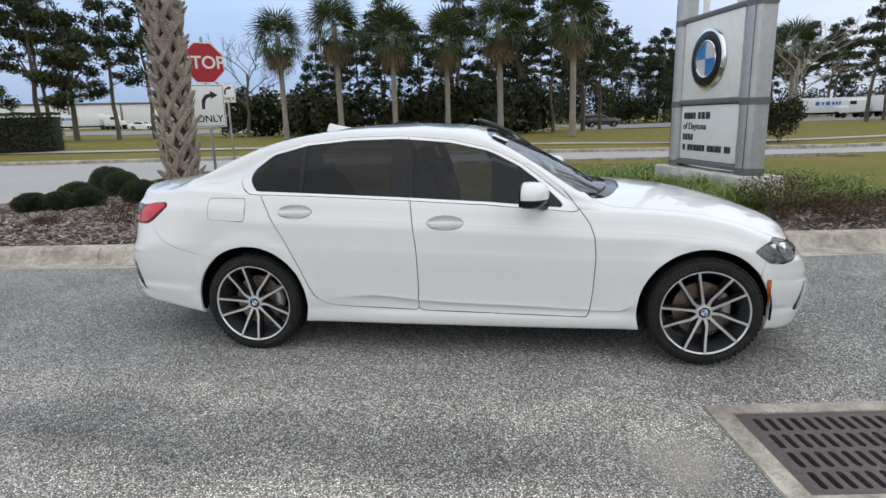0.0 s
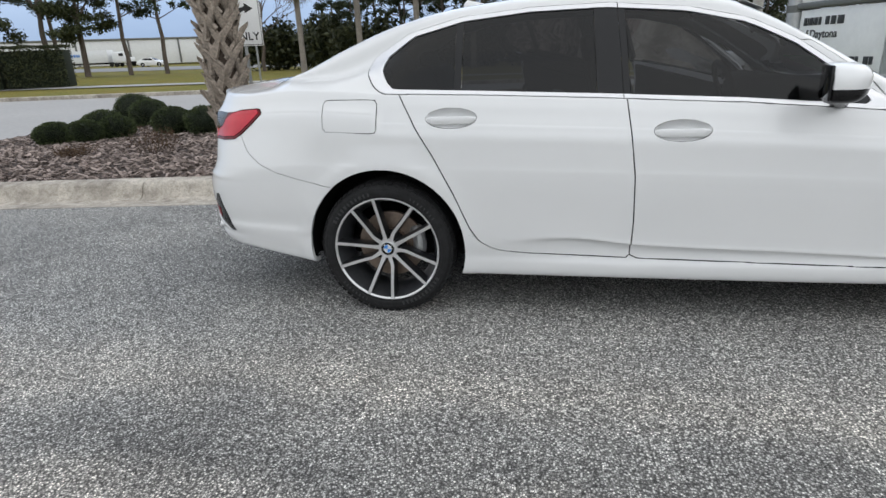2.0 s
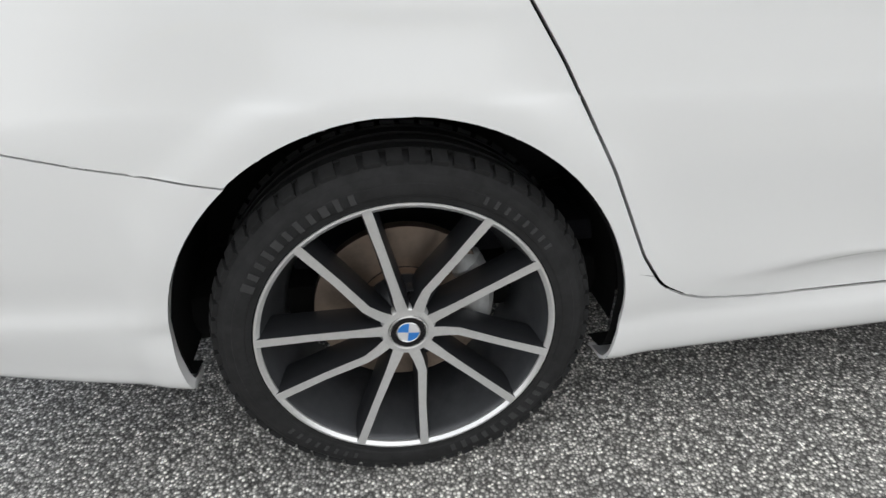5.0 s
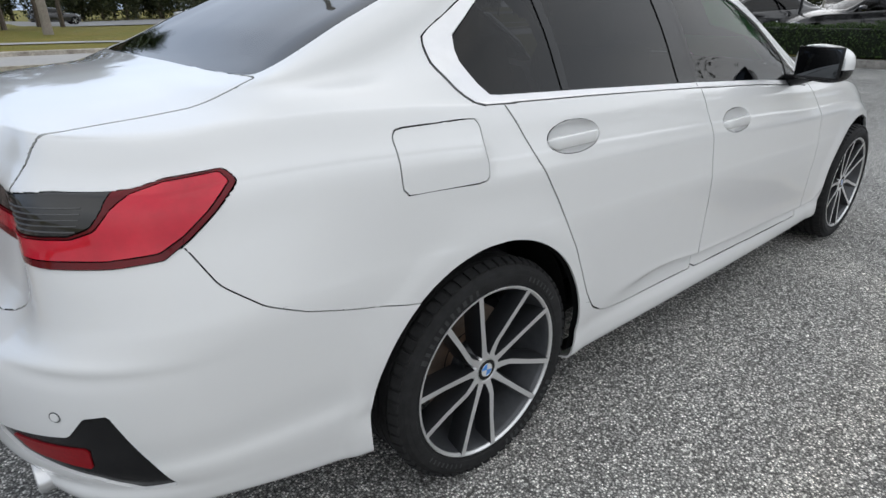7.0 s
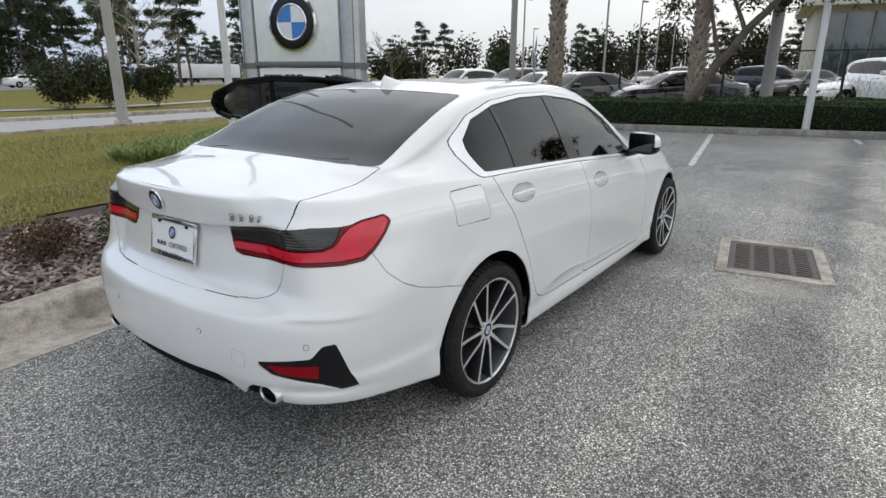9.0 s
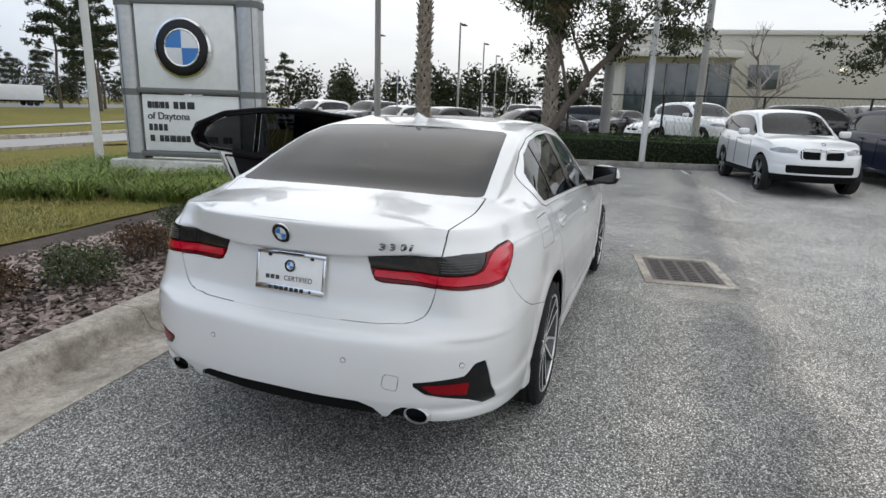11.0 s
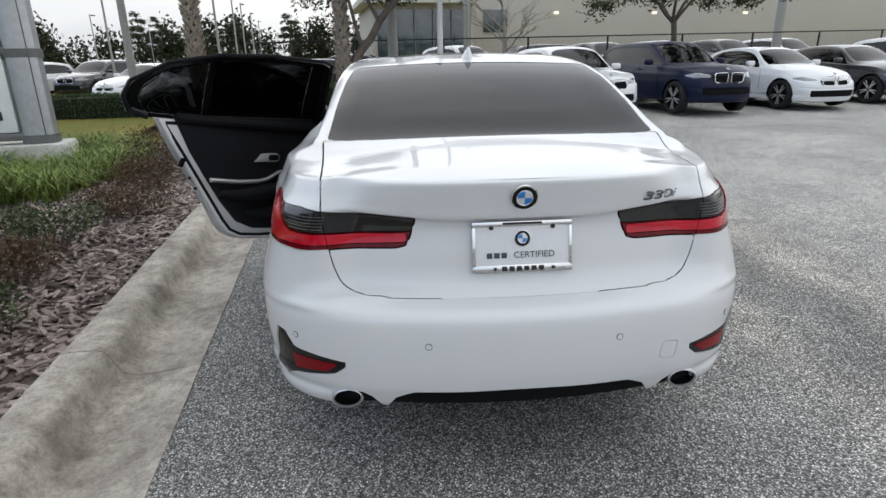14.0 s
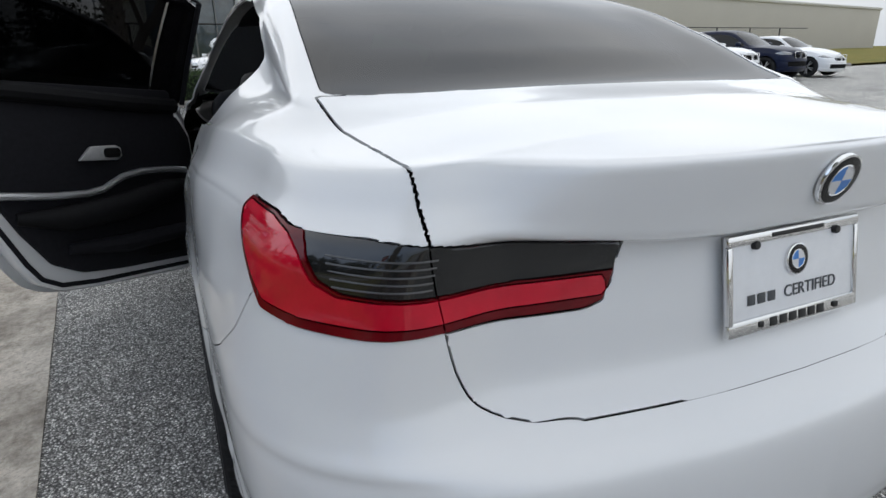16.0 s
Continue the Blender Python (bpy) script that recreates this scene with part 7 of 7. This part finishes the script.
            part("arrow", prism_bm([(px * k, pz * k + z + h * .09) for px, pz in shaft], .003, pose(0, -.0085, 0)), M_INK, t, "black right-turn arrow", 20)
    return t


road_sign(-4.40, 6.37, VIEW + 12, (("stop", 2.65, .40), ("only", 1.85, (.61, .80))), "red stop sign over a white right-turn sign on a post", 3.12)
road_sign(-7.30, 12.46, VIEW + 8, (("only", 2.40, (.46, .56)),), "small white right-turn sign on a post", 2.70)

# ---- poles ----
M_POLE = mat("weathered_concrete_pole", (0.36, 0.35, 0.33), 0.85, var=0.15, scale=20, big=1)
M_POLEWHITE = mat("white_painted_pole", (0.66, 0.66, 0.65), 0.5, var=0.08, big=1)


def plain_pole(x, y, r, h, material, label):
    t = thing("light_pole", label, "pole", pose(x, y, terr(x, y)))
    part("shaft", tube_bm([(0, 0, 0), (0, 0, h * .5), (0, 0, h)], [r, r * .85, r * .7], 16), material, t)
    part("base", lathe_bm([(0, .12), (r * 1.5, .12), (r * 1.7, .0)], 16, "Z"), M_CONCRETE, t)
    return t


plain_pole(4.86, 8.1, .075, 8.5, M_POLEWHITE, "white-painted light pole on the lawn")
plain_pole(6.9, 16.8, .16, 9.0, M_POLE, "weathered grey concrete pole beside the road")
plain_pole(14.1, -.95, .085, 8.0, M_POLEWHITE, "white light pole rising from the hedge")
plain_pole(16.75, .35, .17, 8.5, M_POLE, "thick grey concrete pole behind the fence")
plain_pole(16.2, 8.2, .12, 9.0, M_POLE, "grey concrete pole beyond the lawn")
plain_pole(21.5, -2.6, .14, 9.0, M_POLE, "grey utility pole beyond the fence")
plain_pole(24.5, -17.5, .22, 9.0, M_POLE, "grey concrete pole by the building")


def lot_lamp(m):
    t = thing("lot_lamp", "tall slim lot lamp with a flat lantern", "lamp post", m, "lot lamps")
    part("mast", tube_bm([(0, 0, 0), (0, 0, 8.0)], [.09, .06], 10), M_POLE, t)
    part("arm", box_bm(.9, .06, .06, pose(.4, 0, 7.95), .01), M_BAND, t)
    part("lantern", box_bm(.6, .30, .10, pose(.85, 0, 7.93), .02), M_BAND, t)
    return t


lamp0 = lot_lamp(pose(25, 12.6, terr(25, 12.6)) @ Matrix.Scale(.62, 4))
for x, y in ((22, 7.17), (30, 8.45), (38, 9.9), (46, 11.1), (56, 12.65), (68, 14.1), (82, 15.8), (98, 17.8), (116, 20), (140, 23), (44, 22), (52, 5), (64, 3), (80, 1)):
    m_ = pose(x, y, terr(x, y)) @ Matrix.Scale(.62, 4)
    c = copy_thing(lamp0, m_)
    c.matrix_basis = m_

# feather flag
M_FLAG = mat("blue_white_flag", (0.05, 0.10, 0.30), 0.8, var=0.3, scale=6)
flag = thing("feather_flag", "blue feather banner on a thin bent pole", "banner", pose(17.2, 7.9, terr(17.2, 7.9), 0, 0, 20))
part("pole", tube_bm([(0, 0, 0), (0, 0, 1.8), (.1, 0, 2.3), (.5, 0, 2.75)], .012, 6), M_GALV, flag)
part("banner", prism_bm([(.02, .9), (.02, 1.8), (.12, 2.3), (.5, 2.72), (.62, 2.5), (.42, 1.9), (.36, .9)], .006), M_FLAG, flag)
for k in range(4):
    part("print_bar", box_bm(.12, .01, .16, pose(.18 + .07 * k * .5, .003, 1.2 + .3 * k, 0, 25, 0), .004), M_WHITE, flag)

# ---- fence ----
M_FENCE = mat("black_fence_coating", (0.015, 0.015, 0.016), 0.6, var=0.2)
fence = thing("chain_fence", "black chain-link fence with top rail", "fence", Matrix.Identity(4))
f0, f1 = 2.05, -34.0
ww = f0
while ww > f1:
    x, y, z = at_k(17.3, ww)
    part("fence_post", tube_bm([(x, y, z), (x, y, z + 2.0)], .035, 8), M_FENCE, fence)
    x2, y2, z2 = at_k(17.3, ww - 3.0)
    part("top_rail", tube_bm([(x, y, z + 1.98), (x2, y2, z2 + 1.98)], .024, 6), M_FENCE, fence)
    ww -= 3.0
vs, es = [], []
mesh_b = bmesh.new()
vsf, fsf = [], []
for k in range(260):
    for s in (-1, 1):
        w_a = f0 - k * .14
        x, y, z = at_k(17.3, w_a)
        x2, y2, z2 = at_k(17.3, w_a - 1.0)
        p, q = Vector((x, y, z + (0 if s > 0 else 1.95))), Vector((x2, y2, z2 + (1.95 if s > 0 else 0)))
        n_ = Vector((0, .0, .0045))
        b = len(vsf)
        vsf += [tuple(p - n_), tuple(p + n_), tuple(q + n_), tuple(q - n_)]
        fsf.append((b, b + 1, b + 2, b + 3))
me = bpy.data.meshes.new("mesh_wire")
me.from_pydata(vsf, [], fsf)
me.materials.append(M_FENCE)
o = new("mesh_wire", me)
o.parent = fence
tagged(o, "", "", "", "stuff")

# ---- parked vehicles ----
LOW_PLAN = PLAN[::4] if (len(PLAN) - 1) % 4 == 0 else PLAN[::2]


class Suv(Curves):
    z_top = curve_of([(-1.14, 1.10), (-.9, 1.12), (0, 1.13), (1, 1.10), (2.1, 1.06), (2.5, 1.05), (2.9, 1.02), (3.2, .96), (3.45, .90), (3.64, .84)])
    z_bot = curve_of([(-1.14, .40), (-.7, .34), (0, .29), (2.5, .28), (3.2, .27), (3.64, .26)])
    y_d = curve_of([(-1.0, .70), (-.5, .69), (.5, .675), (1.2, .67), (1.6, .69), (1.9, .74), (2.2, .80)])
    z_d = curve_of([(-1.05, 1.20), (-.85, 1.40), (-.5, 1.49), (.3, 1.54), (.9, 1.54), (1.3, 1.50), (1.55, 1.42), (1.85, 1.24), (2.1, 1.09), (2.3, 1.06)])
    y_g = curve_of([(-1.0, .66), (-.5, .63), (.5, .61), (1.3, .61), (1.7, .65), (2.1, .72), (2.3, .74)])
    z_g = curve_of([(-1.05, 1.24), (-.85, 1.47), (-.5, 1.57), (.3, 1.62), (.9, 1.62), (1.3, 1.585), (1.55, 1.50), (1.85, 1.32), (2.1, 1.16), (2.3, 1.07)])
    z_c = curve_of([(-1.08, 1.16), (-1.0, 1.30), (-.85, 1.52), (-.5, 1.62), (.3, 1.665), (.9, 1.665), (1.3, 1.63), (1.55, 1.55), (1.85, 1.39), (2.1, 1.24), (2.3, 1.13), (2.5, 1.12), (3.0, 1.07), (3.3, 1.0), (3.45, .95), (3.54, .90)])
    tail = .4
    green = (-1.06, -.98)


DLO_SUV = [(-.70, 1.19), (-.4, 1.155), (1.0, 1.125), (2.08, 1.085), (1.84, 1.235), (1.55, 1.405), (1.3, 1.485), (.9, 1.525), (.3, 1.525), (-.45, 1.475), (-.68, 1.38)]


def parked(name, label, kind, paint, m, group="", glass=None, dark_lower=False):
    """A parked car, nose towards local +x, built from the same kind of skin with fewer pieces."""
    suv = kind == "suv"
    t = thing(name, label, "car", m, group)
    sh = Shell(LOW_PLAN, Suv if suv else Curves, 2, 2)
    top = sh.split_row
    fs = sh.faces
    wr = .365 if suv else .33
    for cx in (0.0, 2.842):
        _, fs = sh.cut(fs, lambda p: math.hypot(p[0] - cx, p[2] - wr) - (wr + .05) if p[1] > .45 and p[2] < wr * 2.6 else 1.0)
    dlo, fs = sh.cut(fs, inside(DLO_SUV if suv else DLO_IN, 0, 2, .012, lambda p: p[1] > .45 and p[4] > .3))
    high = lambda p: p[4] > .5
    screen, fs = sh.cut(fs, inside([(1.43, -.2), (1.46, .45), (1.50, .58), (1.85, .64), (2.14, .70), (2.25, .55), (2.36, -.2)] if suv else SCREEN, 0, 1, .0, high))
    rear, fs = sh.cut(fs, inside([(-1.0, -.2), (-1.0, .58), (-.86, .60), (-.72, .56), (-.72, -.2)] if suv else BACKLIGHT, 0, 1, .0, high))
    k = (.86 if suv else .70)
    lamp, fs = sh.cut(fs, inside([(3.12, k), (3.30, k + .055), (3.60, k + .03), (3.60, k - .05), (3.35, k - .055), (3.2, k - .03)], 0, 2, .0, lambda p: p[1] > .40 and p[4] <= top + .03))
    grl, fs = sh.cut(fs, lambda p: max(abs(p[2] - (k - .06)) - .10, abs(p[1] - .21) - .17, 3.2 - p[0], (p[4] - top) * 9))
    low, fs = sh.cut(fs, lambda p: max(abs(p[2] - (k - .35)) - .075, p[1] - .60, 3.2 - p[0]))
    skirt = []
    if dark_lower:
        skirt, fs = sh.cut(fs, lambda p: p[2] - .40)

    def pair(nm, faces, material, lab="", off=0.0, depth=.01):
        bm = panel_bm(sh, [(-1, faces)], 0, 0)
        me_ = bpy.data.meshes.new("tmp")
        b2 = panel_bm(sh, [(1, faces)], 0, 0)
        b2.to_mesh(me_)
        b2.free()
        bm.from_mesh(me_)
        bpy.data.meshes.remove(me_)
        bmesh.ops.remove_doubles(bm, verts=[v for v in bm.verts if abs(v.co.y) < 1e-4], dist=4e-5)
        return part(nm, rim_bm(bm, .001, depth, off), material, t, lab, 40)

    def single(nm, faces, material, lab="", off=0.0, depth=.01):
        for s in (-1, 1):
            part(nm, panel_bm(sh, [(s, faces)], .001, depth, off), material, t, lab, 40)
    pair("body_shell", fs, paint)
    if skirt:
        pair("lower_cladding", skirt, M_GAP, "black lower cladding")
    pair("windscreen", screen, M_GLASS_DARK, "", -.004)
    pair("rear_window", rear, M_GLASS_DARK, "", -.004)
    single("side_window", dlo, M_GLASS_DARK, "", -.004)
    single("headlamp", lamp, M_LAMPGLASS, "clear headlamp")
    single("grille", grl, M_GAP, "black kidney grille", -.015)
    pair("lower_grille", low, M_GAP, "black lower grille", -.015)
    zb = k - .06
    for s in (-1, 1):
        ring = [(3.585 - .035 * (abs(y) - .04) ** 1.3 - .05 * max(0, z - zb), s * y, z) for y, z in ((.045, zb - .095), (.045, zb + .09), (.09, zb + .108), (.34, zb + .10), (.375, zb + .07), (.36, zb - .07), (.31, zb - .105), (.09, zb - .108))]
        part("grille_frame", tube_bm(ring, .011, 6, closed=True), M_CHROME, t)
        for x in (0.0, 2.851):
            w = new("wheel")
            w.parent = t
            w.matrix_local = pose(x, s * .79, wr) @ (Matrix.Identity(4) if s < 0 else Matrix.Rotation(math.pi, 4, "Z"))
            q = wr / .322
            part("tyre", lathe_bm([(.235 * q, .1), (.29 * q, .11), (.322 * q, .08), (.322 * q, -.08), (.31 * q, -.105), (.27 * q, -.112), (.235 * q, -.10)], 36), M_RUBBER, w)
            rim_ = lathe_bm([(.235 * q, -.10), (.225 * q, -.09), (.20 * q, -.03), (.0, -.03)], 36)
            part("rim", rim_, M_GAP, w)
            for j in range(10):
                a = radians(36 * j + (9 if j % 2 else -9))
                b = prism_bm([(.03, -.014), (.228 * q, -.010), (.228 * q, .010), (.03, .014)], .02, None)
                b.transform(Matrix.Rotation(-a, 4, "Y") @ pose(0, -.105, 0))
                part("spoke", b, M_CUTALU, w, "", 20)
            b = lathe_bm([(0, -.10), (.05, -.10), (.06, -.08)], 18)
            part("hub", b, M_DARKALU, w)
        hv = tube_bm([(x + wr * 0 + (wr + .06) * math.cos(radians(a)), s * .60, wr + (wr + .06) * math.sin(radians(a))) for x in (0,) for a in range(-5, 190, 15)], .12, 6)
        part("wheel_housing", hv, M_GAP, t)
        hv = tube_bm([(2.842 + (wr + .06) * math.cos(radians(a)), s * .60, wr + (wr + .06) * math.sin(radians(a))) for a in range(-5, 190, 15)], .12, 6)
        part("wheel_housing", hv, M_GAP, t)
        zm = 1.16 if suv else 1.04
        b = box_bm(.13, .22, .14, pose(1.90, s * 1.0, zm), .045, 3)
        part("door_mirror", b, paint, t)
        for x in (1.085, 2.17, .42):
            b = tube_bm([(x, s * (.915 if x < 2 else .905), .42), (x + .02, s * .918, .7), (x - .01, s * .902, (1.0 if suv else .9))], .004, 5)
            part("door_gap", b, M_GAP, t)
        for x in (.22, 1.20):
            part("handle", box_bm(.20, .02, .03, pose(x + .1, s * .905, (1.0 if suv else .90)), .008), paint, t)
    badge(t, pose(3.50, 0, (.995 if suv else .80)) @ Matrix.Rotation(radians(90), 4, "Z") @ pose(0, 0, 0, -50, 0, 0), .04)
    part("underbody", box_bm(4.2, 1.5, .16, pose(1.25, 0, .34), .05), M_GAP, t)
    part("cabin", box_bm(2.4, 1.15, .5, pose(.9, 0, .85), .1), M_INT, t)
    return t


M_LAMPGLASS = mat("headlamp_glass", (0.25, 0.26, 0.27), 0.08, 0.6, var=0.4, scale=30, coat=1.0)
M_PAINT_BLUE = mat("dark_blue_car_paint", (0.003, 0.007, 0.028), 0.35, 0.0, var=0.05, coat=0.12, spec=0.2)
M_PAINT_BLACK = mat("black_car_paint", (0.010, 0.010, 0.012), 0.25, 0.2, var=0.05, coat=1.0)
M_PAINT_GREY = mat("dark_grey_car_paint", (0.018, 0.019, 0.021), 0.30, 0.5, var=0.05, coat=1.0)
M_PAINT_RED = mat("dark_red_car_paint", (0.20, 0.012, 0.012), 0.30, 0.3, var=0.05, coat=1.0)
for m_ in (M_PAINT_BLUE, M_PAINT_BLACK, M_PAINT_GREY, M_PAINT_RED):
    m_.node_tree.nodes["Principled BSDF"].inputs["Coat Roughness"].default_value = 0.03
FACE = math.degrees(KA) + 180


def bay(w, nose=8.95, yaw=0.0, scale=1.0):
    """Pose of a car parked nose out with its middle at w across the bays."""
    x, y, z = at_k(nose + 3.64 * scale, w)
    return pose(x, y, z + .0, 0, 0, FACE + yaw) @ Matrix.Scale(scale, 4)


white_suv = parked("suv", "white compact SUV with black kidney grille in a bay", "suv", M_PAINT, bay(-5.55, 8.75, 0, .96), "cars in the bays", None, True)
blue_suv = parked("suv", "dark blue SUV with chrome-framed grille in a bay", "suv", M_PAINT_BLUE, bay(-8.5, 8.9), "cars in the bays")
white_sedan = parked("sedan", "white sedan with slim headlamps parked in a bay", "sedan", M_PAINT, bay(-11.4, 8.9), "cars in the bays")
grey_sedan = parked("sedan", "dark grey sedan parked nose out in a bay", "sedan", M_PAINT_GREY, bay(-14.3, 9.1), "cars in the bays")


def again(ob, m, label, group="cars beyond the fence"):
    c = copy_thing(ob, m)
    c.matrix_basis = m
    return tagged(c, label, "car", group)


again(white_suv, bay(-17.2, 9.0, 0, 1.0), "white SUV parked nose out in a bay", "cars in the bays")
again(blue_suv, bay(-20.1, 9.0), "dark blue SUV parked nose out in a bay", "cars in the bays")
again(white_sedan, bay(-23.0, 9.0), "white sedan parked nose out in a bay", "cars in the bays")
black_suv = parked("suv", "black SUV parked beyond the fence", "suv", M_PAINT_BLACK, bay(-10.0, 20.5, 90, 1.12), "cars beyond the fence")
for k, (w, u_, src, lab) in enumerate(((-6.0, 21.0, white_suv, "white SUV parked beyond the fence"), (-13.2, 21.0, black_suv, "black SUV parked beyond the fence"), (-16.5, 21, white_suv, "white SUV parked beyond the fence"), (-19.8, 21, black_suv, "black SUV parked beyond the fence"), (-23.2, 21, white_suv, "white SUV parked beyond the fence"))):
    again(src, bay(w, u_, 0 if k else 20, 1.13), lab)
conv = parked("sedan", "black sedan parked behind the hedge", "sedan", M_PAINT_BLACK, pose(18.6, 2.2, terr(18.6, 2.2), 0, 0, FACE - 62), "cars behind the hedge")
for x, y, a, src, lab in ((17.6, 5.3, -40, conv, "black car parked behind the hedge"), (22.5, 9.2, -30, white_sedan, "white sedan parked behind the hedge"), (32.5, 3.0, 70, black_suv, "black SUV far across the lot"), (27.5, -2.9, -60, white_sedan, "white sedan far across the lot"),
                          (33.0, .3, -40, grey_sedan, "grey sedan far across the lot"), (36, -4.0, 10, white_sedan, "white sedan near the building"), (34, -6.4, 5, white_sedan, "white sedan near the building"), (38, 8, 0, black_suv, "dark SUV far across the lot"),
                          (27.0, 16.6, -20, white_suv, "white SUV in the far car lot"), (27.6, 13.6, -20, black_suv, "dark SUV in the far car lot"), (31, 19.5, -20, white_suv, "white SUV in the far car lot"), (44, 12, 0, grey_sedan, "grey sedan in the far car lot"), (48, 9, 0, white_suv, "white SUV in the far car lot")):
    again(src, pose(x, y, terr(x, y), 0, 0, FACE + a), lab, "cars in the far lots")

# ---- highway traffic standing far off ----
M_TRAILER = mat("white_trailer_skin", (0.72, 0.73, 0.74), 0.4, var=0.06, scale=2, big=.3)


def lorry(m, label):
    t = thing("articulated_lorry", label, "truck", m)
    part("trailer", box_bm(16, 2.6, 2.9, pose(0, 0, 2.55), .08), M_TRAILER, t, "white box trailer")
    x = -3.2
    for wdt in (.9, .55, .25, .8, .55, .45, .4):
        part("print_bar", box_bm(wdt * .8, .02, .8 if wdt > .7 else .62, pose(x, -1.31, 2.9), .05), M_BLUE, t)
        x += wdt + .08
    for k in range(6):
        a = radians(60 * k)
        part("spark_mark", box_bm(.5, .02, .16, pose(x + .9 + .5 * math.cos(a), -1.31, 3.0 + .5 * math.sin(a), 0, -60 * k, 0), .04), M_AMBER, t)
    part("tractor", box_bm(3.2, 2.4, 2.6, pose(10.6, 0, 2.2), .35, 3), M_TRAILER, t, "white tractor cab")
    part("bonnet", box_bm(1.9, 2.2, 1.4, pose(12.7, 0, 1.5), .3, 3), M_TRAILER, t)
    part("cab_window", box_bm(1.2, 2.42, .8, pose(11.4, 0, 2.8), .1), M_GLASS_DARK, t)
    part("chassis", box_bm(22, 1.8, .4, pose(2.8, 0, .95), .05), M_GAP, t)
    for x in (-6.5, -5.3, 8.6, 9.8, 12.9):
        for s in (-1, 1):
            b = lathe_bm([(0, -.14), (.3, -.14), (.5, -.12), (.5, .12), (0, .12)], 20)
            b.transform(pose(x, s * 1.15, .5))
            part("wheel", b, M_RUBBER, t)
    return t


truck = lorry(pose(43.8, 88.0, terr(43.8, 88), 0, 0, -5) @ Matrix.Scale(.70, 4), "white articulated lorry on the highway")
for x, y, a in ((51.5, 82.3, 178), (-79, 89, 5)):
    m_ = pose(x, y, terr(x, y), 0, 0, a) @ Matrix.Scale(.70, 4)
    c = copy_thing(truck, m_)
    c.matrix_basis = m_
for x, y, src, lab in ((9, 74, black_suv, "dark SUV on the highway"), (24, 76, white_sedan, "white sedan on the highway"), (-66, 88, white_sedan, "white sedan on the highway")):
    again(src, pose(x, y, terr(x, y), 0, 0, 6), lab, "highway traffic")

# ---- buildings ----
M_BEIGE = mat("beige_rendered_wall", (0.50, 0.47, 0.41), 0.85, var=0.06, scale=6, big=.25, bumpy=0.1)
M_GLASS_SHOP = mat("shop_glass", (0.05, 0.07, 0.08), 0.06, 0.0, var=0.3, scale=1.5, coat=1.0)
M_LAMPON = mat("lit_lamp", (0.9, 0.85, 0.7), 0.4, emit=((1.0, 0.9, 0.7), 0.5))
M_ROOFEDGE = mat("pale_coping", (0.60, 0.58, 0.54), 0.7, var=0.05)
bld = thing("dealership_building", "long beige rendered building with a glazed entrance", "building", Matrix.Translation(at_k(45, -12)) @ pose(0, 0, 0, 0, 0, math.degrees(KA)))
part("wall", box_bm(20, 110, 7.0, pose(10, -49, 3.5), .05), M_BEIGE, bld, "beige rendered wall")
part("coping", box_bm(20.3, 110.3, .35, pose(10, -49, 7.1), .04), M_ROOFEDGE, bld)
part("entrance_block", box_bm(9, 7.6, 5.6, pose(1.5, 3.7, 2.8), .05), M_BEIGE, bld)
part("canopy", box_bm(9.6, 8.6, .45, pose(.8, 4.0, 5.2), .05), M_ROOFEDGE, bld, "pale entrance canopy")
for k in range(5):
    part("glazing_panel", box_bm(.12, 1.32, 4.2, pose(-3.1, .9 + 1.4 * k, 2.5), .01), M_GLASS_SHOP, bld, "dark shop glazing")
    part("mullion", box_bm(.2, .09, 4.4, pose(-3.15, .2 + 1.4 * k, 2.4), .01), M_BAND, bld)
part("wall_window", box_bm(.16, 2.0, 1.7, pose(-.06, -2.8, 4.0), .01), M_GLASS_SHOP, bld, "blue-grey window")
for y in (-8, -17, -26):
    part("wall_light", box_bm(.22, .42, .22, pose(-.12, y, 4.6), .05), M_LAMPON, bld, "lit wall lamp")
wh = thing("warehouse", "long white warehouse beyond the highway", "building", pose(-98, 128, terr(-98, 128), 0, 0, 35))
part("wall", box_bm(90, 30, 5.2, pose(0, 0, 2.6), .1), M_TRAILER, wh, "white ribbed wall")
part("roof", box_bm(90.6, 30.6, .4, pose(0, 0, 5.3), .1), M_BAND, wh)
for k in range(9):
    part("panel_joint", box_bm(.4, .2, 5.0, pose(-40 + 10 * k, -15.05, 2.55), .02), M_BAND, wh)
